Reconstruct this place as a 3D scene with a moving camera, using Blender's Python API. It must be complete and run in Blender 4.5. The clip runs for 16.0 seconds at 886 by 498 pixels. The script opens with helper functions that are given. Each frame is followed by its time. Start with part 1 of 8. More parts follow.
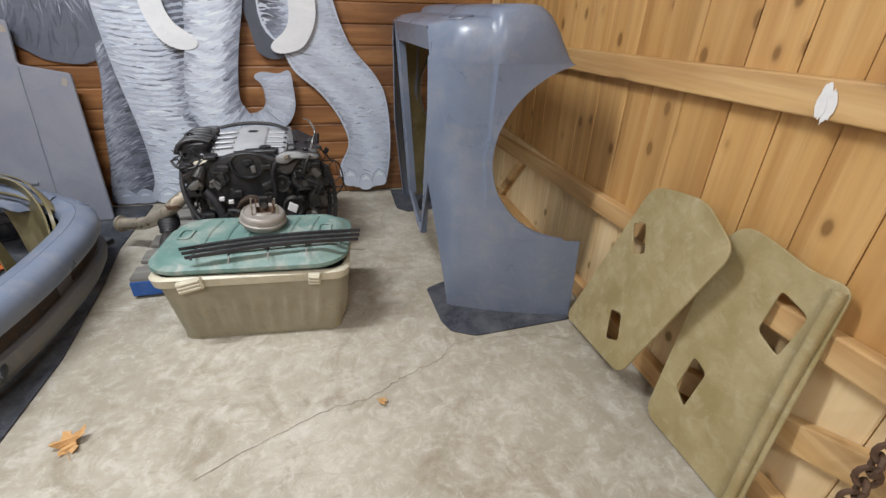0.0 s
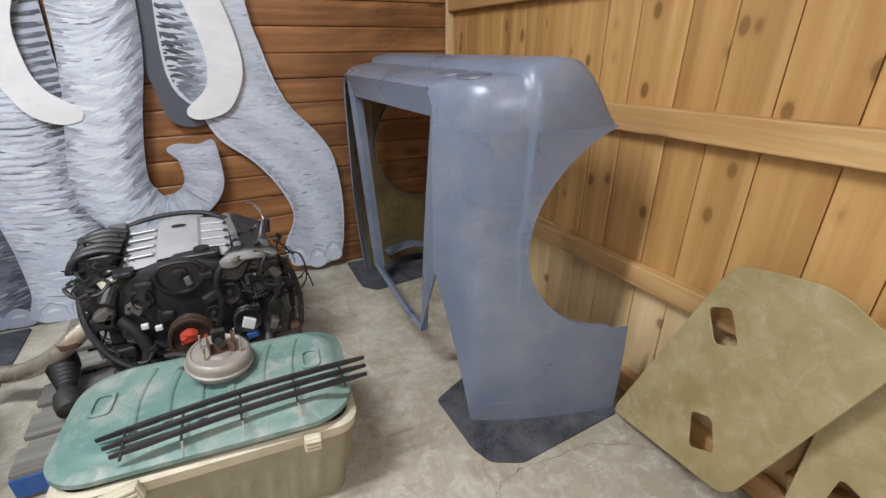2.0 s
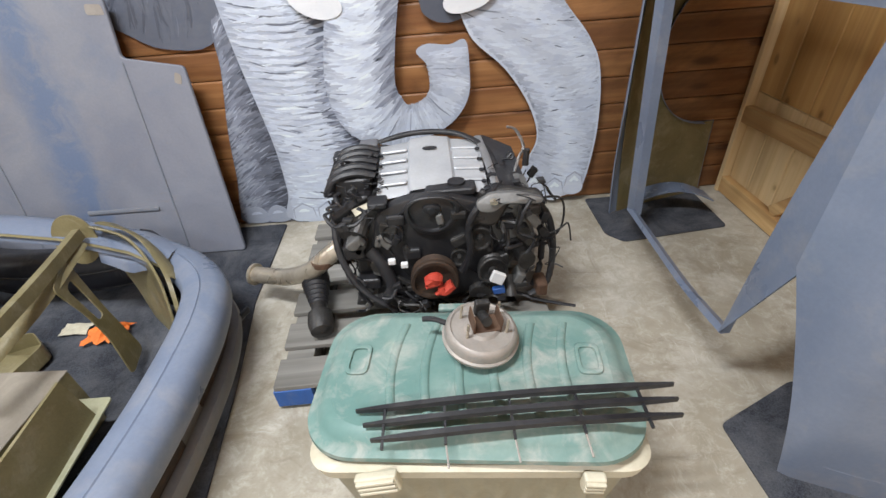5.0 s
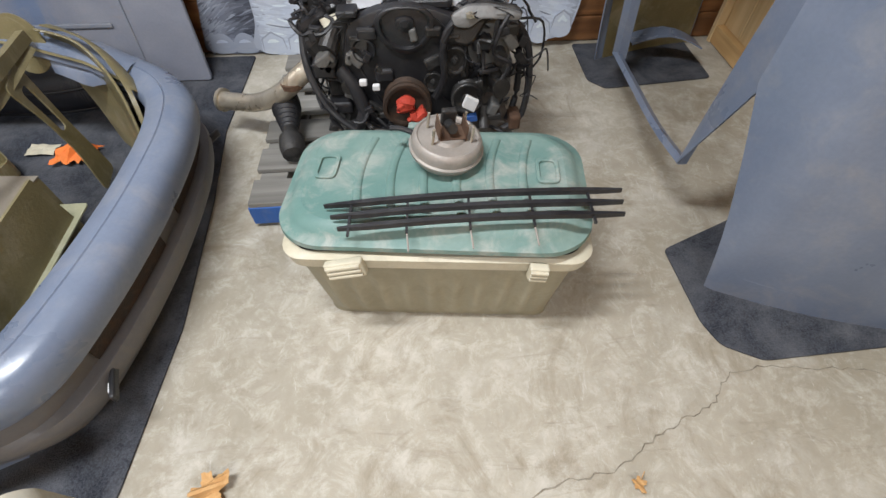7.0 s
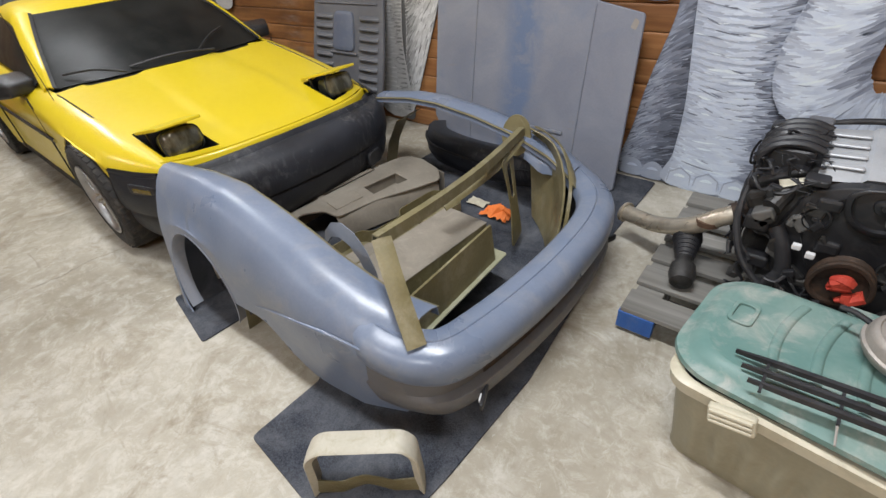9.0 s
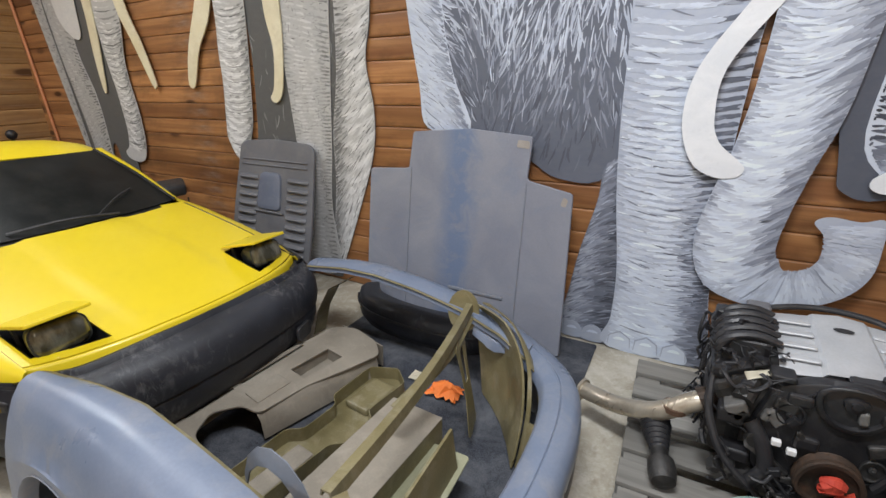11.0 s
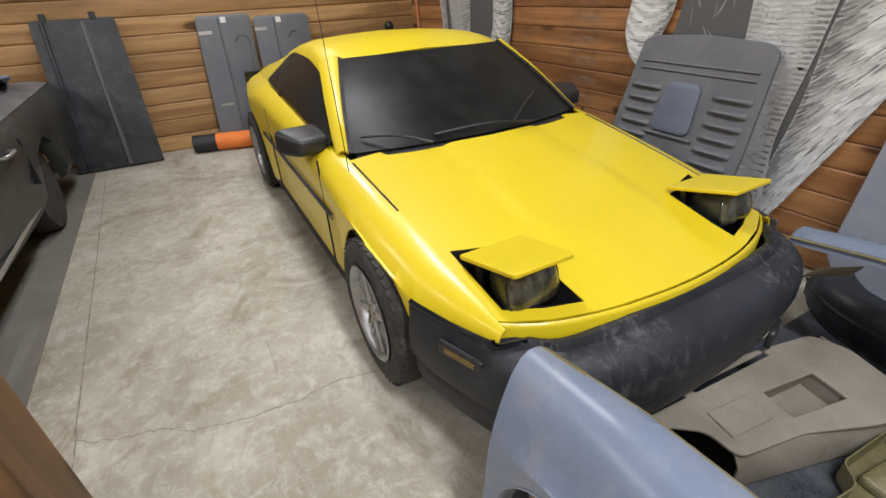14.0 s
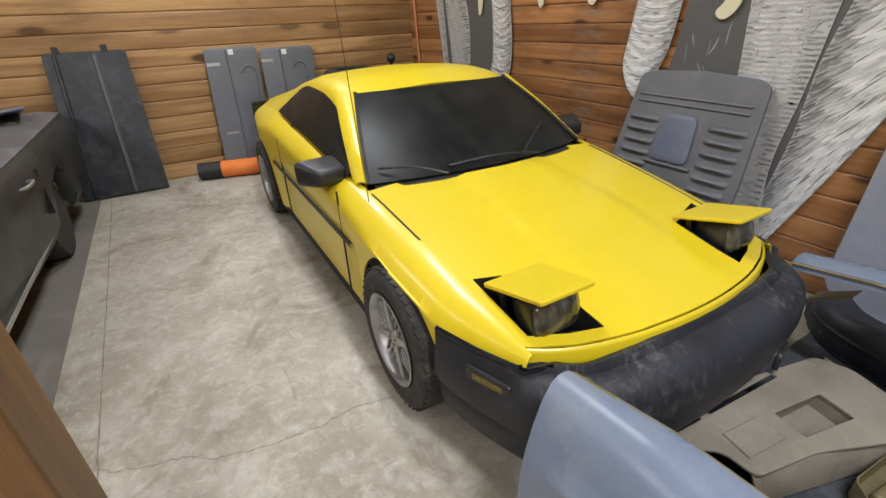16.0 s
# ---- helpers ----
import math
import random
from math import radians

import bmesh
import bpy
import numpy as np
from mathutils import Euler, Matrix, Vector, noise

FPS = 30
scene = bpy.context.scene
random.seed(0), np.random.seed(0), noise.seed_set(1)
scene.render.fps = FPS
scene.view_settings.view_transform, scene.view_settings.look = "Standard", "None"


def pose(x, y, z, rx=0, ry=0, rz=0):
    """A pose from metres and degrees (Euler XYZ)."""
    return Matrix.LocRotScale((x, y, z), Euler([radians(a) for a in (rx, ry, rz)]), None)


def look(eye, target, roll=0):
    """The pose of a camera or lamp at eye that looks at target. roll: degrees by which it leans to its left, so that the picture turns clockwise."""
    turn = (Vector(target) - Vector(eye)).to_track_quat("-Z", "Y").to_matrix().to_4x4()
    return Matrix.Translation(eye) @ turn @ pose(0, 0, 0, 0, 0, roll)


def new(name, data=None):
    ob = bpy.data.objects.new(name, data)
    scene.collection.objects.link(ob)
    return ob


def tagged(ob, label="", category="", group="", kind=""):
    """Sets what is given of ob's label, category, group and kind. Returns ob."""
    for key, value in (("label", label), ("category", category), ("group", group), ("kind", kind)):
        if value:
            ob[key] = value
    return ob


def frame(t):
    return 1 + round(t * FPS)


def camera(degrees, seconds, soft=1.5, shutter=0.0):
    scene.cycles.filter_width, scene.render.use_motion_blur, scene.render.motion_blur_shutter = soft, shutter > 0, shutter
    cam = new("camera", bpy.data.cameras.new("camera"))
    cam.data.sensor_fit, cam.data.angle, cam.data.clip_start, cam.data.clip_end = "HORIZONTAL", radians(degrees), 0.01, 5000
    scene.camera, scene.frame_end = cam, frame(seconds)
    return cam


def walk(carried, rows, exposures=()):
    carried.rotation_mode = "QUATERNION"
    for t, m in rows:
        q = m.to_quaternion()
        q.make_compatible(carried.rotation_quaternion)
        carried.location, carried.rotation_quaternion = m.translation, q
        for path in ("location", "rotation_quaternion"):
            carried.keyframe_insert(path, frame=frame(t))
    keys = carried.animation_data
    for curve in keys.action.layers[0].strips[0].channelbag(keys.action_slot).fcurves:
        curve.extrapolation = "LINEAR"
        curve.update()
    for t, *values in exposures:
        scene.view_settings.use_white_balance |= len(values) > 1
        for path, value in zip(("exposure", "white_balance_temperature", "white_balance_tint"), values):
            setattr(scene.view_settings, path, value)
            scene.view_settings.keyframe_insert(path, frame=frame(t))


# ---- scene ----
cam = camera(89.2, 16.0)
PATH = [
    (0, (0.176, 0.341, 1.352), (0.611, 2.034, 0.381), 1.9),
    (0.5, (0.236, 0.404, 1.367), (0.958, 2.026, 0.446), 1.1),
    (1, (0.082, 0.544, 1.437), (0.994, 2.126, 0.623), 1.6),
    (1.5, (-0.017, 0.703, 1.423), (0.934, 2.28, 0.643), 1.6),
    (2, (-0.026, 0.965, 1.396), (0.771, 2.591, 0.547), -0.0),
    (2.5, (-0.14, 1.126, 1.366), (0.419, 2.795, 0.416), -1.0),
    (3, (-0.342, 1.244, 1.364), (0.061, 2.903, 0.321), -0.1),
    (3.2, (-0.402, 1.288, 1.364), (0.005, 2.925, 0.289), 1.1),
    (5.3, (-0.231, 1.513, 1.338), (-0.254, 3.091, 0.109), -5.1),
    (5.5, (-0.234, 1.495, 1.325), (-0.218, 3.025, 0.036), -4.0),
    (6, (-0.206, 1.443, 1.228), (-0.169, 2.724, -0.308), -2.5),
    (6.5, (-0.177, 1.461, 1.194), (-0.118, 2.638, -0.422), -0.9),
    (7, (-0.206, 1.353, 1.237), (-0.165, 2.595, -0.33), -1.0),
    (7.5, (-0.31, 1.181, 1.296), (-0.608, 2.558, -0.124), -5.0),
    (8, (-0.454, 1.057, 1.337), (-1.289, 2.352, 0.062), -4.6),
    (8.2, (-0.479, 1.055, 1.337), (-1.473, 2.253, 0.083), -3.9),
    (10.3, (-0.578, 1.35, 1.379), (-1.715, 2.709, 0.451), -2.1),
    (10.5, (-0.63, 1.333, 1.399), (-1.693, 2.813, 0.574), -1.3),
    (11, (-0.783, 1.303, 1.466), (-1.7, 2.936, 0.764), -1.0),
    (11.5, (-0.989, 1.329, 1.425), (-2.047, 2.872, 0.719), -1.4),
    (12, (-1.276, 1.339, 1.404), (-2.661, 2.548, 0.617), -2.2),
    (12.5, (-1.497, 1.186, 1.384), (-2.994, 2.19, 0.517), -1.1),
    (13, (-1.633, 1.093, 1.4), (-3.105, 2.074, 0.468), 0.7),
    (13.5, (-1.758, 1.112, 1.371), (-3.251, 2.018, 0.397), -0.7),
    (14, (-1.911, 1.169, 1.357), (-3.441, 1.973, 0.351), -2.9),
    (14.5, (-1.916, 1.122, 1.385), (-3.448, 1.941, 0.395), -3.1),
    (15, (-1.913, 1.048, 1.412), (-3.448, 1.893, 0.447), -2.8),
    (15.5, (-1.918, 1.047, 1.41), (-3.463, 1.903, 0.471), -2.7),
    (16, (-1.92, 1.059, 1.409), (-3.473, 1.921, 0.49), -2.6),
]
EXPOSURES = [(0.0, -0.32), (2.0, -0.28), (3.0, -0.12), (5.5, 0.04), (6.5, -0.12), (7.5, -0.22), (8.2, -0.38), (11.0, -0.38), (16.0, -0.38)]
walk(cam, [(t, look(eye, target, roll)) for t, eye, target, roll in PATH], EXPOSURES)

# ---- light: rows of tube lamps under the ceiling ----
world = bpy.data.worlds.new("hall_world")
scene.world = world
world.use_nodes = True
world.node_tree.nodes["Background"].inputs[0].default_value = (0.9, 0.70, 1.0, 1)
world.node_tree.nodes["Background"].inputs[1].default_value = 0.12
CEIL = 3.4
LAMPS = [(-1.12, 1.72, 134), (-4.2, 1.9, 66), (-6.4, 1.6, 55), (-0.2, -1.3, 120), (-3.4, -2.2, 70), (-6.2, -2.2, 60)]
for lx, ly, watts in LAMPS:
    lamp = new("tube_light", bpy.data.lights.new("tube_light", "AREA"))
    lamp.data.shape, lamp.data.size, lamp.data.size_y = "RECTANGLE", 1.2, 0.18
    lamp.data.energy, lamp.data.color = watts, (0.925, 0.955, 1.0)
    lamp.location = (lx, ly, CEIL - 0.14)

# ---- mesh helpers ----
def rgb(r, g, b):
    return (r, g, b, 1.0)


def part(name, bm, material, parent=None, label="", smooth=False):
    """One mesh object of the bmesh, under a thing or a part."""
    me = bpy.data.meshes.new(name)
    bm.to_mesh(me)
    bm.free()
    for m in material if isinstance(material, (list, tuple)) else [material]:
        me.materials.append(m)
    if smooth:
        me.shade_smooth()
        me.set_sharp_from_angle(angle=radians(42))
    ob = new(name, me)
    ob.parent = parent
    if label:
        ob["label"] = label
    return ob


def thing(name, m=None, label="", category="", group="", kind=""):
    ob = new(name)
    ob.empty_display_size = 0.1
    if m is not None:
        ob.matrix_world = m
    return tagged(ob, label, category, group, kind)


def box(x0, y0, z0, x1, y1, z1, bevel=0.0, bm=None, seg=2):
    bm = bm or bmesh.new()
    made = bmesh.ops.create_cube(bm, size=1.0)["verts"]
    for v in made:
        v.co = Vector(((x0 + x1) / 2 + v.co.x * (x1 - x0), (y0 + y1) / 2 + v.co.y * (y1 - y0), (z0 + z1) / 2 + v.co.z * (z1 - z0)))
    if bevel:
        edges = list({e for v in made for e in v.link_edges})
        bmesh.ops.bevel(bm, geom=edges, offset=bevel, segments=seg, profile=0.5, affect="EDGES")
    return bm


def moved(bm, m):
    bmesh.ops.transform(bm, matrix=m, verts=bm.verts)
    return bm


def joined(*bms):
    """All the bmeshes in the first."""
    out = bms[0]
    for other in bms[1:]:
        me = bpy.data.meshes.new("tmp")
        other.to_mesh(me)
        other.free()
        out.from_mesh(me)
        bpy.data.meshes.remove(me)
    return out


def cyl(p, q, r, r2=None, seg=20, bm=None, caps=True):
    p, q = Vector(p), Vector(q)
    bm = bm or bmesh.new()
    m = Matrix.Translation((p + q) / 2) @ (q - p).to_track_quat("Z", "Y").to_matrix().to_4x4()
    bmesh.ops.create_cone(bm, cap_ends=caps, segments=seg, radius1=r, radius2=r if r2 is None else r2, depth=(q - p).length, matrix=m)
    return bm


def lathe(profile, seg=28, bm=None):
    """Turns (radius, height) pairs about the z axis."""
    bm = bm or bmesh.new()
    rings = []
    for r, z in profile:
        rings.append([bm.verts.new((r * math.cos(2 * math.pi * k / seg), r * math.sin(2 * math.pi * k / seg), z)) for k in range(seg)])
    for a, b in zip(rings, rings[1:]):
        for k in range(seg):
            bm.faces.new((a[k], a[(k + 1) % seg], b[(k + 1) % seg], b[k]))
    for ring, flip in ((rings[0], True), (rings[-1], False)):
        bm.faces.new(ring[::-1] if flip else ring)
    return bm


def spline(points, steps=6, closed=False):
    """A smooth line through the points."""
    pts = [Vector(p) for p in points]
    n = len(pts)
    out = []
    for i in range(n if closed else n - 1):
        if closed:
            a, b, c, d = (pts[(i + k) % n] for k in (-1, 0, 1, 2))
        else:
            a, b, c, d = pts[max(i - 1, 0)], pts[i], pts[i + 1], pts[min(i + 2, n - 1)]
        for k in range(steps):
            t = k / steps
            out.append(0.5 * ((2 * b) + (c - a) * t + (2 * a - 5 * b + 4 * c - d) * t * t + (3 * b - a - 3 * c + d) * t ** 3))
    if not closed:
        out.append(pts[-1])
    return out


def tube(points, r, seg=8, bm=None, steps=5):
    """A round hose through the points; r is one radius or one per point."""
    line = spline(points, steps) if steps > 1 else [Vector(p) for p in points]
    bm = bm or bmesh.new()
    rings = []
    n = len(line)
    up = Vector((0.13, 0.21, 0.97))
    for i, p in enumerate(line):
        ahead = (line[min(i + 1, n - 1)] - line[max(i - 1, 0)]).normalized()
        side = ahead.cross(up)
        side = side.normalized() if side.length > 1e-4 else Vector((1, 0, 0))
        up2 = side.cross(ahead)
        f = i / (n - 1) * (len(r) - 1) if isinstance(r, (list, tuple)) else 0
        rad = r if not isinstance(r, (list, tuple)) else r[int(f)] * (1 - f % 1) + r[min(int(f) + 1, len(r) - 1)] * (f % 1)
        rings.append([bm.verts.new(p + rad * (math.cos(2 * math.pi * k / seg) * side + math.sin(2 * math.pi * k / seg) * up2)) for k in range(seg)])
    for a, b in zip(rings, rings[1:]):
        for k in range(seg):
            bm.faces.new((a[k], a[(k + 1) % seg], b[(k + 1) % seg], b[k]))
    bm.faces.new(rings[0][::-1])
    bm.faces.new(rings[-1])
    return bm


def sheet(rows, thick=0.0, bm=None, closed=False):
    """A surface through rows of points, with a thickness along its normals."""
    bm = bm or bmesh.new()
    vs = [[bm.verts.new(p) for p in row] for row in rows]
    faces = []
    for a, b in zip(vs, vs[1:]):
        n = len(a)
        for k in range(n if closed else n - 1):
            quad = (a[k], a[(k + 1) % n], b[(k + 1) % n], b[k])
            if (quad[0].co - quad[3].co).length + (quad[1].co - quad[2].co).length < 1e-5:
                continue
            faces.append(bm.faces.new(quad))
    if thick:
        bmesh.ops.recalc_face_normals(bm, faces=faces)
        bmesh.ops.solidify(bm, geom=faces, thickness=thick)
    return bm


def plate(outlines, thick, bevel=0.0, m=None, res=4):
    """A flat board of that thickness with smooth or straight outlines: the first is the rim, the rest are holes. Lies in xy, top at z = thick / 2."""
    cu = bpy.data.curves.new("tmp", "CURVE")
    cu.dimensions, cu.fill_mode = "2D", "BOTH"
    cu.extrude, cu.bevel_depth, cu.bevel_resolution = max(thick / 2 - bevel, 1e-4), bevel, 1
    cu.offset = -bevel
    for line in outlines:
        s = cu.splines.new("POLY")
        s.points.add(len(line) - 1)
        for pt, p in zip(s.points, line):
            pt.co = (p[0], p[1], 0, 1)
        s.use_cyclic_u = True
    ob = bpy.data.objects.new("tmp", cu)
    scene.collection.objects.link(ob)
    dg = bpy.context.evaluated_depsgraph_get()
    me = bpy.data.meshes.new_from_object(ob.evaluated_get(dg))
    bpy.data.objects.remove(ob)
    bpy.data.curves.remove(cu)
    bm = bmesh.new()
    bm.from_mesh(me)
    bpy.data.meshes.remove(me)
    bmesh.ops.remove_doubles(bm, verts=bm.verts, dist=1e-5)
    if m is not None:
        moved(bm, m)
    return bm


def rounded(pts, r, seg=4):
    """A polygon with its corners rounded by r."""
    out = []
    n = len(pts)
    for i in range(n):
        a, b, c = Vector(pts[i - 1]), Vector(pts[i]), Vector(pts[(i + 1) % n])
        d1, d2 = (a - b), (c - b)
        k = min(r, d1.length * 0.45, d2.length * 0.45)
        p, q = b + d1.normalized() * k, b + d2.normalized() * k
        for s in range(seg + 1):
            t = s / seg
            out.append((1 - t) ** 2 * p + 2 * t * (1 - t) * b + t * t * q)
    return out


def basis(o, u, v):
    """The matrix that lays x along u and y along v from o."""
    u, v = Vector(u).normalized(), Vector(v)
    w = u.cross(v).normalized()
    v = w.cross(u)
    m = Matrix((u, v, w)).transposed().to_4x4()
    m.translation = o
    return m


def ramp(x, *pairs):
    """Linear interpolation in (x, y) pairs."""
    return float(np.interp(x, [p[0] for p in pairs], [p[1] for p in pairs]))


def curve(x, *pairs, soft=0.13):
    """The same, rounded off at its corners."""
    return sum(ramp(x + d, *pairs) for d in np.linspace(-soft, soft, 11)) / 11


def smoothramp(x, *pairs):
    for (a, p), (b, q) in zip(pairs, pairs[1:]):
        if x <= b or (b, q) == pairs[-1]:
            t = min(max((x - a) / (b - a), 0), 1)
            return p + (q - p) * t * t * (3 - 2 * t)


# ---- materials ----
class Nodes:
    """Short calls to build one node material."""

    def __init__(self, name):
        self.mat = bpy.data.materials.new(name)
        self.mat.use_nodes = True
        self.t = self.mat.node_tree
        self.b = self.t.nodes["Principled BSDF"]

    def put(self, socket, v):
        if isinstance(v, bpy.types.NodeSocket):
            self.t.links.new(v, socket)
        else:
            socket.default_value = v

    def coord(self, scale=(1, 1, 1), rand=0.0, kind="Object"):
        c = self.t.nodes.new("ShaderNodeTexCoord").outputs[kind]
        if rand:
            info = self.t.nodes.new("ShaderNodeObjectInfo")
            add = self.t.nodes.new("ShaderNodeVectorMath")
            add.operation = "MULTIPLY_ADD"
            self.t.links.new(info.outputs["Random"], add.inputs[0])
            add.inputs[1].default_value = (rand, rand * 0.7, rand * 1.3)
            self.t.links.new(c, add.inputs[2])
            c = add.outputs[0]
        m = self.t.nodes.new("ShaderNodeMapping")
        m.inputs["Scale"].default_value = scale
        self.t.links.new(c, m.inputs[0])
        return m.outputs[0]

    def rand(self):
        return self.t.nodes.new("ShaderNodeObjectInfo").outputs["Random"]

    def island(self):
        return self.t.nodes.new("ShaderNodeNewGeometry").outputs["Random Per Island"]

    def noise(self, co, scale, detail=4, rough=0.55, distort=0.0):
        n = self.t.nodes.new("ShaderNodeTexNoise")
        n.inputs["Scale"].default_value, n.inputs["Detail"].default_value = scale, detail
        n.inputs["Roughness"].default_value, n.inputs["Distortion"].default_value = rough, distort
        self.t.links.new(co, n.inputs["Vector"])
        return n.outputs["Fac"]

    def voronoi(self, co, scale, feature="F1"):
        n = self.t.nodes.new("ShaderNodeTexVoronoi")
        n.feature = feature
        n.inputs["Scale"].default_value = scale
        self.t.links.new(co, n.inputs["Vector"])
        return n.outputs["Distance"]

    def wave(self, co, scale, distort=2.0, detail=2.0, direction="X"):
        n = self.t.nodes.new("ShaderNodeTexWave")
        n.bands_direction = direction
        n.inputs["Scale"].default_value, n.inputs["Distortion"].default_value, n.inputs["Detail"].default_value = scale, distort, detail
        self.t.links.new(co, n.inputs["Vector"])
        return n.outputs["Fac"]

    def step(self, v, lo, hi, a=0.0, b=1.0):
        n = self.t.nodes.new("ShaderNodeMapRange")
        n.inputs["From Min"].default_value, n.inputs["From Max"].default_value = lo, hi
        n.inputs["To Min"].default_value, n.inputs["To Max"].default_value = a, b
        self.t.links.new(v, n.inputs["Value"])
        return n.outputs[0]

    def math(self, op, a, b=0.0):
        n = self.t.nodes.new("ShaderNodeMath")
        n.operation = op
        self.put(n.inputs[0], a)
        self.put(n.inputs[1], b)
        return n.outputs[0]

    def mix(self, f, a, b, blend="MIX"):
        n = self.t.nodes.new("ShaderNodeMix")
        n.data_type, n.blend_type = "RGBA", blend
        self.put(n.inputs[0], f)
        self.put(n.inputs[6], a)
        self.put(n.inputs[7], b)
        return n.outputs[2]

    def bump(self, h, strength=0.3, dist=0.01):
        n = self.t.nodes.new("ShaderNodeBump")
        n.inputs["Strength"].default_value, n.inputs["Distance"].default_value = strength, dist
        self.t.links.new(h, n.inputs["Height"])
        self.t.links.new(n.outputs[0], self.b.inputs["Normal"])

    def done(self, color, rough=0.6, metal=0.0, spec=0.5):
        self.put(self.b.inputs["Base Color"], color)
        self.put(self.b.inputs["Roughness"], rough)
        self.put(self.b.inputs["Metallic"], metal)
        self.b.inputs["Specular IOR Level"].default_value = spec
        return self.mat


def surface(name, base, other, rough=0.6, metal=0.0, big=3.0, fine=60.0, dust=None, dust_amount=0.35, bump=0.15, spec=0.5, scratch=0.0):
    """A general worn surface: two tones in large patches, fine grain, and dust or scuffs on top."""
    n = Nodes(name)
    co = n.coord()
    patch = n.noise(co, big, 5, 0.6, 0.3)
    grain = n.noise(co, fine, 3)
    c = n.mix(n.step(patch, 0.35, 0.68), rgb(*base), rgb(*other))
    if dust:
        d = n.noise(co, big * 2.3, 8, 0.68, 0.6)
        amount = n.step(d, 0.5, 0.75, 0.0, dust_amount)
        c = n.mix(amount, c, rgb(*dust))
    if scratch:
        s = n.noise(n.coord((2.0, 40.0, 11.0)), 3.0, 6, 0.7, 1.2)
        c = n.mix(n.step(s, 0.66, 0.72, 0.0, scratch), c, rgb(0.45, 0.46, 0.48))
    c = n.mix(n.step(grain, 0.3, 0.7, 0.0, 0.16), c, rgb(*[v * 0.6 for v in base]))
    n.bump(grain, bump, 0.004)
    r = n.step(patch, 0.3, 0.7, max(rough - 0.1, 0.03), min(rough + 0.12, 1.0))
    return n.done(c, r, metal, spec)


def wood(name, tone, dark, pale, axis="Z", knots=0.7, rough=0.5, grain=26.0, gloss=0.5, rand=13.0, stain=0.0, vary=0.55, knot_scale=7.5, knot_long=0.34, knot=1.0):
    """Boards: grain along one axis, knots, a tone of its own for each board."""
    n = Nodes(name)
    along = {"X": (0.06, 1, 1), "Y": (1, 0.06, 1), "Z": (1, 1, 0.06)}[axis]
    co = n.coord(along, rand)
    fib = n.noise(co, grain, 6, 0.62, 0.6)
    ring = n.noise(co, grain * 0.22, 3, 0.5, 1.4)
    c = n.mix(n.step(fib, 0.32, 0.7), rgb(*tone), rgb(*pale))
    c = n.mix(n.step(ring, 0.42, 0.62, 0.0, 0.55), c, rgb(*dark))
    kl = knot_long
    kn = {"X": (kl, 1, 1), "Y": (1, kl, 1), "Z": (1, 1, kl)}[axis]
    kv = n.voronoi(n.coord(kn, rand), knot_scale)
    halo = n.step(kv, 0.09 * knot, 0.20 * knot, knots * 0.5, 0.0)
    c = n.mix(halo, c, rgb(*[0.75 * v for v in dark]))
    c = n.mix(n.step(kv, 0.085 * knot, 0.13 * knot, knots, 0.0), c, rgb(*[0.42 * v for v in dark]))
    c = n.mix(n.step(n.rand(), 0.0, 1.0, 0.0, vary), c, rgb(*[v * 0.5 for v in tone]))
    long_ = n.noise(n.coord(tuple(0.5 * v if v < 1 else 1.6 for v in along), rand), 5.0, 5, 0.65, 0.7)
    c = n.mix(n.step(long_, 0.5, 0.72, 0.0, 0.55), c, rgb(*[v * 0.6 for v in dark]))
    if stain:
        s = n.noise(n.coord((0.6, 0.6, 1.2)), 1.7, 7, 0.7, 0.4)
        c = n.mix(n.step(s, 0.5, 0.72, 0.0, stain), c, rgb(0.055, 0.028, 0.016))
        w = n.noise(n.coord(along), 9.0, 8, 0.75, 1.0)
        c = n.mix(n.math("MULTIPLY", n.step(w, 0.58, 0.68, 0.0, 0.75), n.step(n.noise(n.coord(), 1.3, 4), 0.48, 0.6)), c, rgb(0.34, 0.26, 0.21))
    n.bump(fib, 0.25, 0.004)
    return n.done(c, rough, 0.0, gloss)


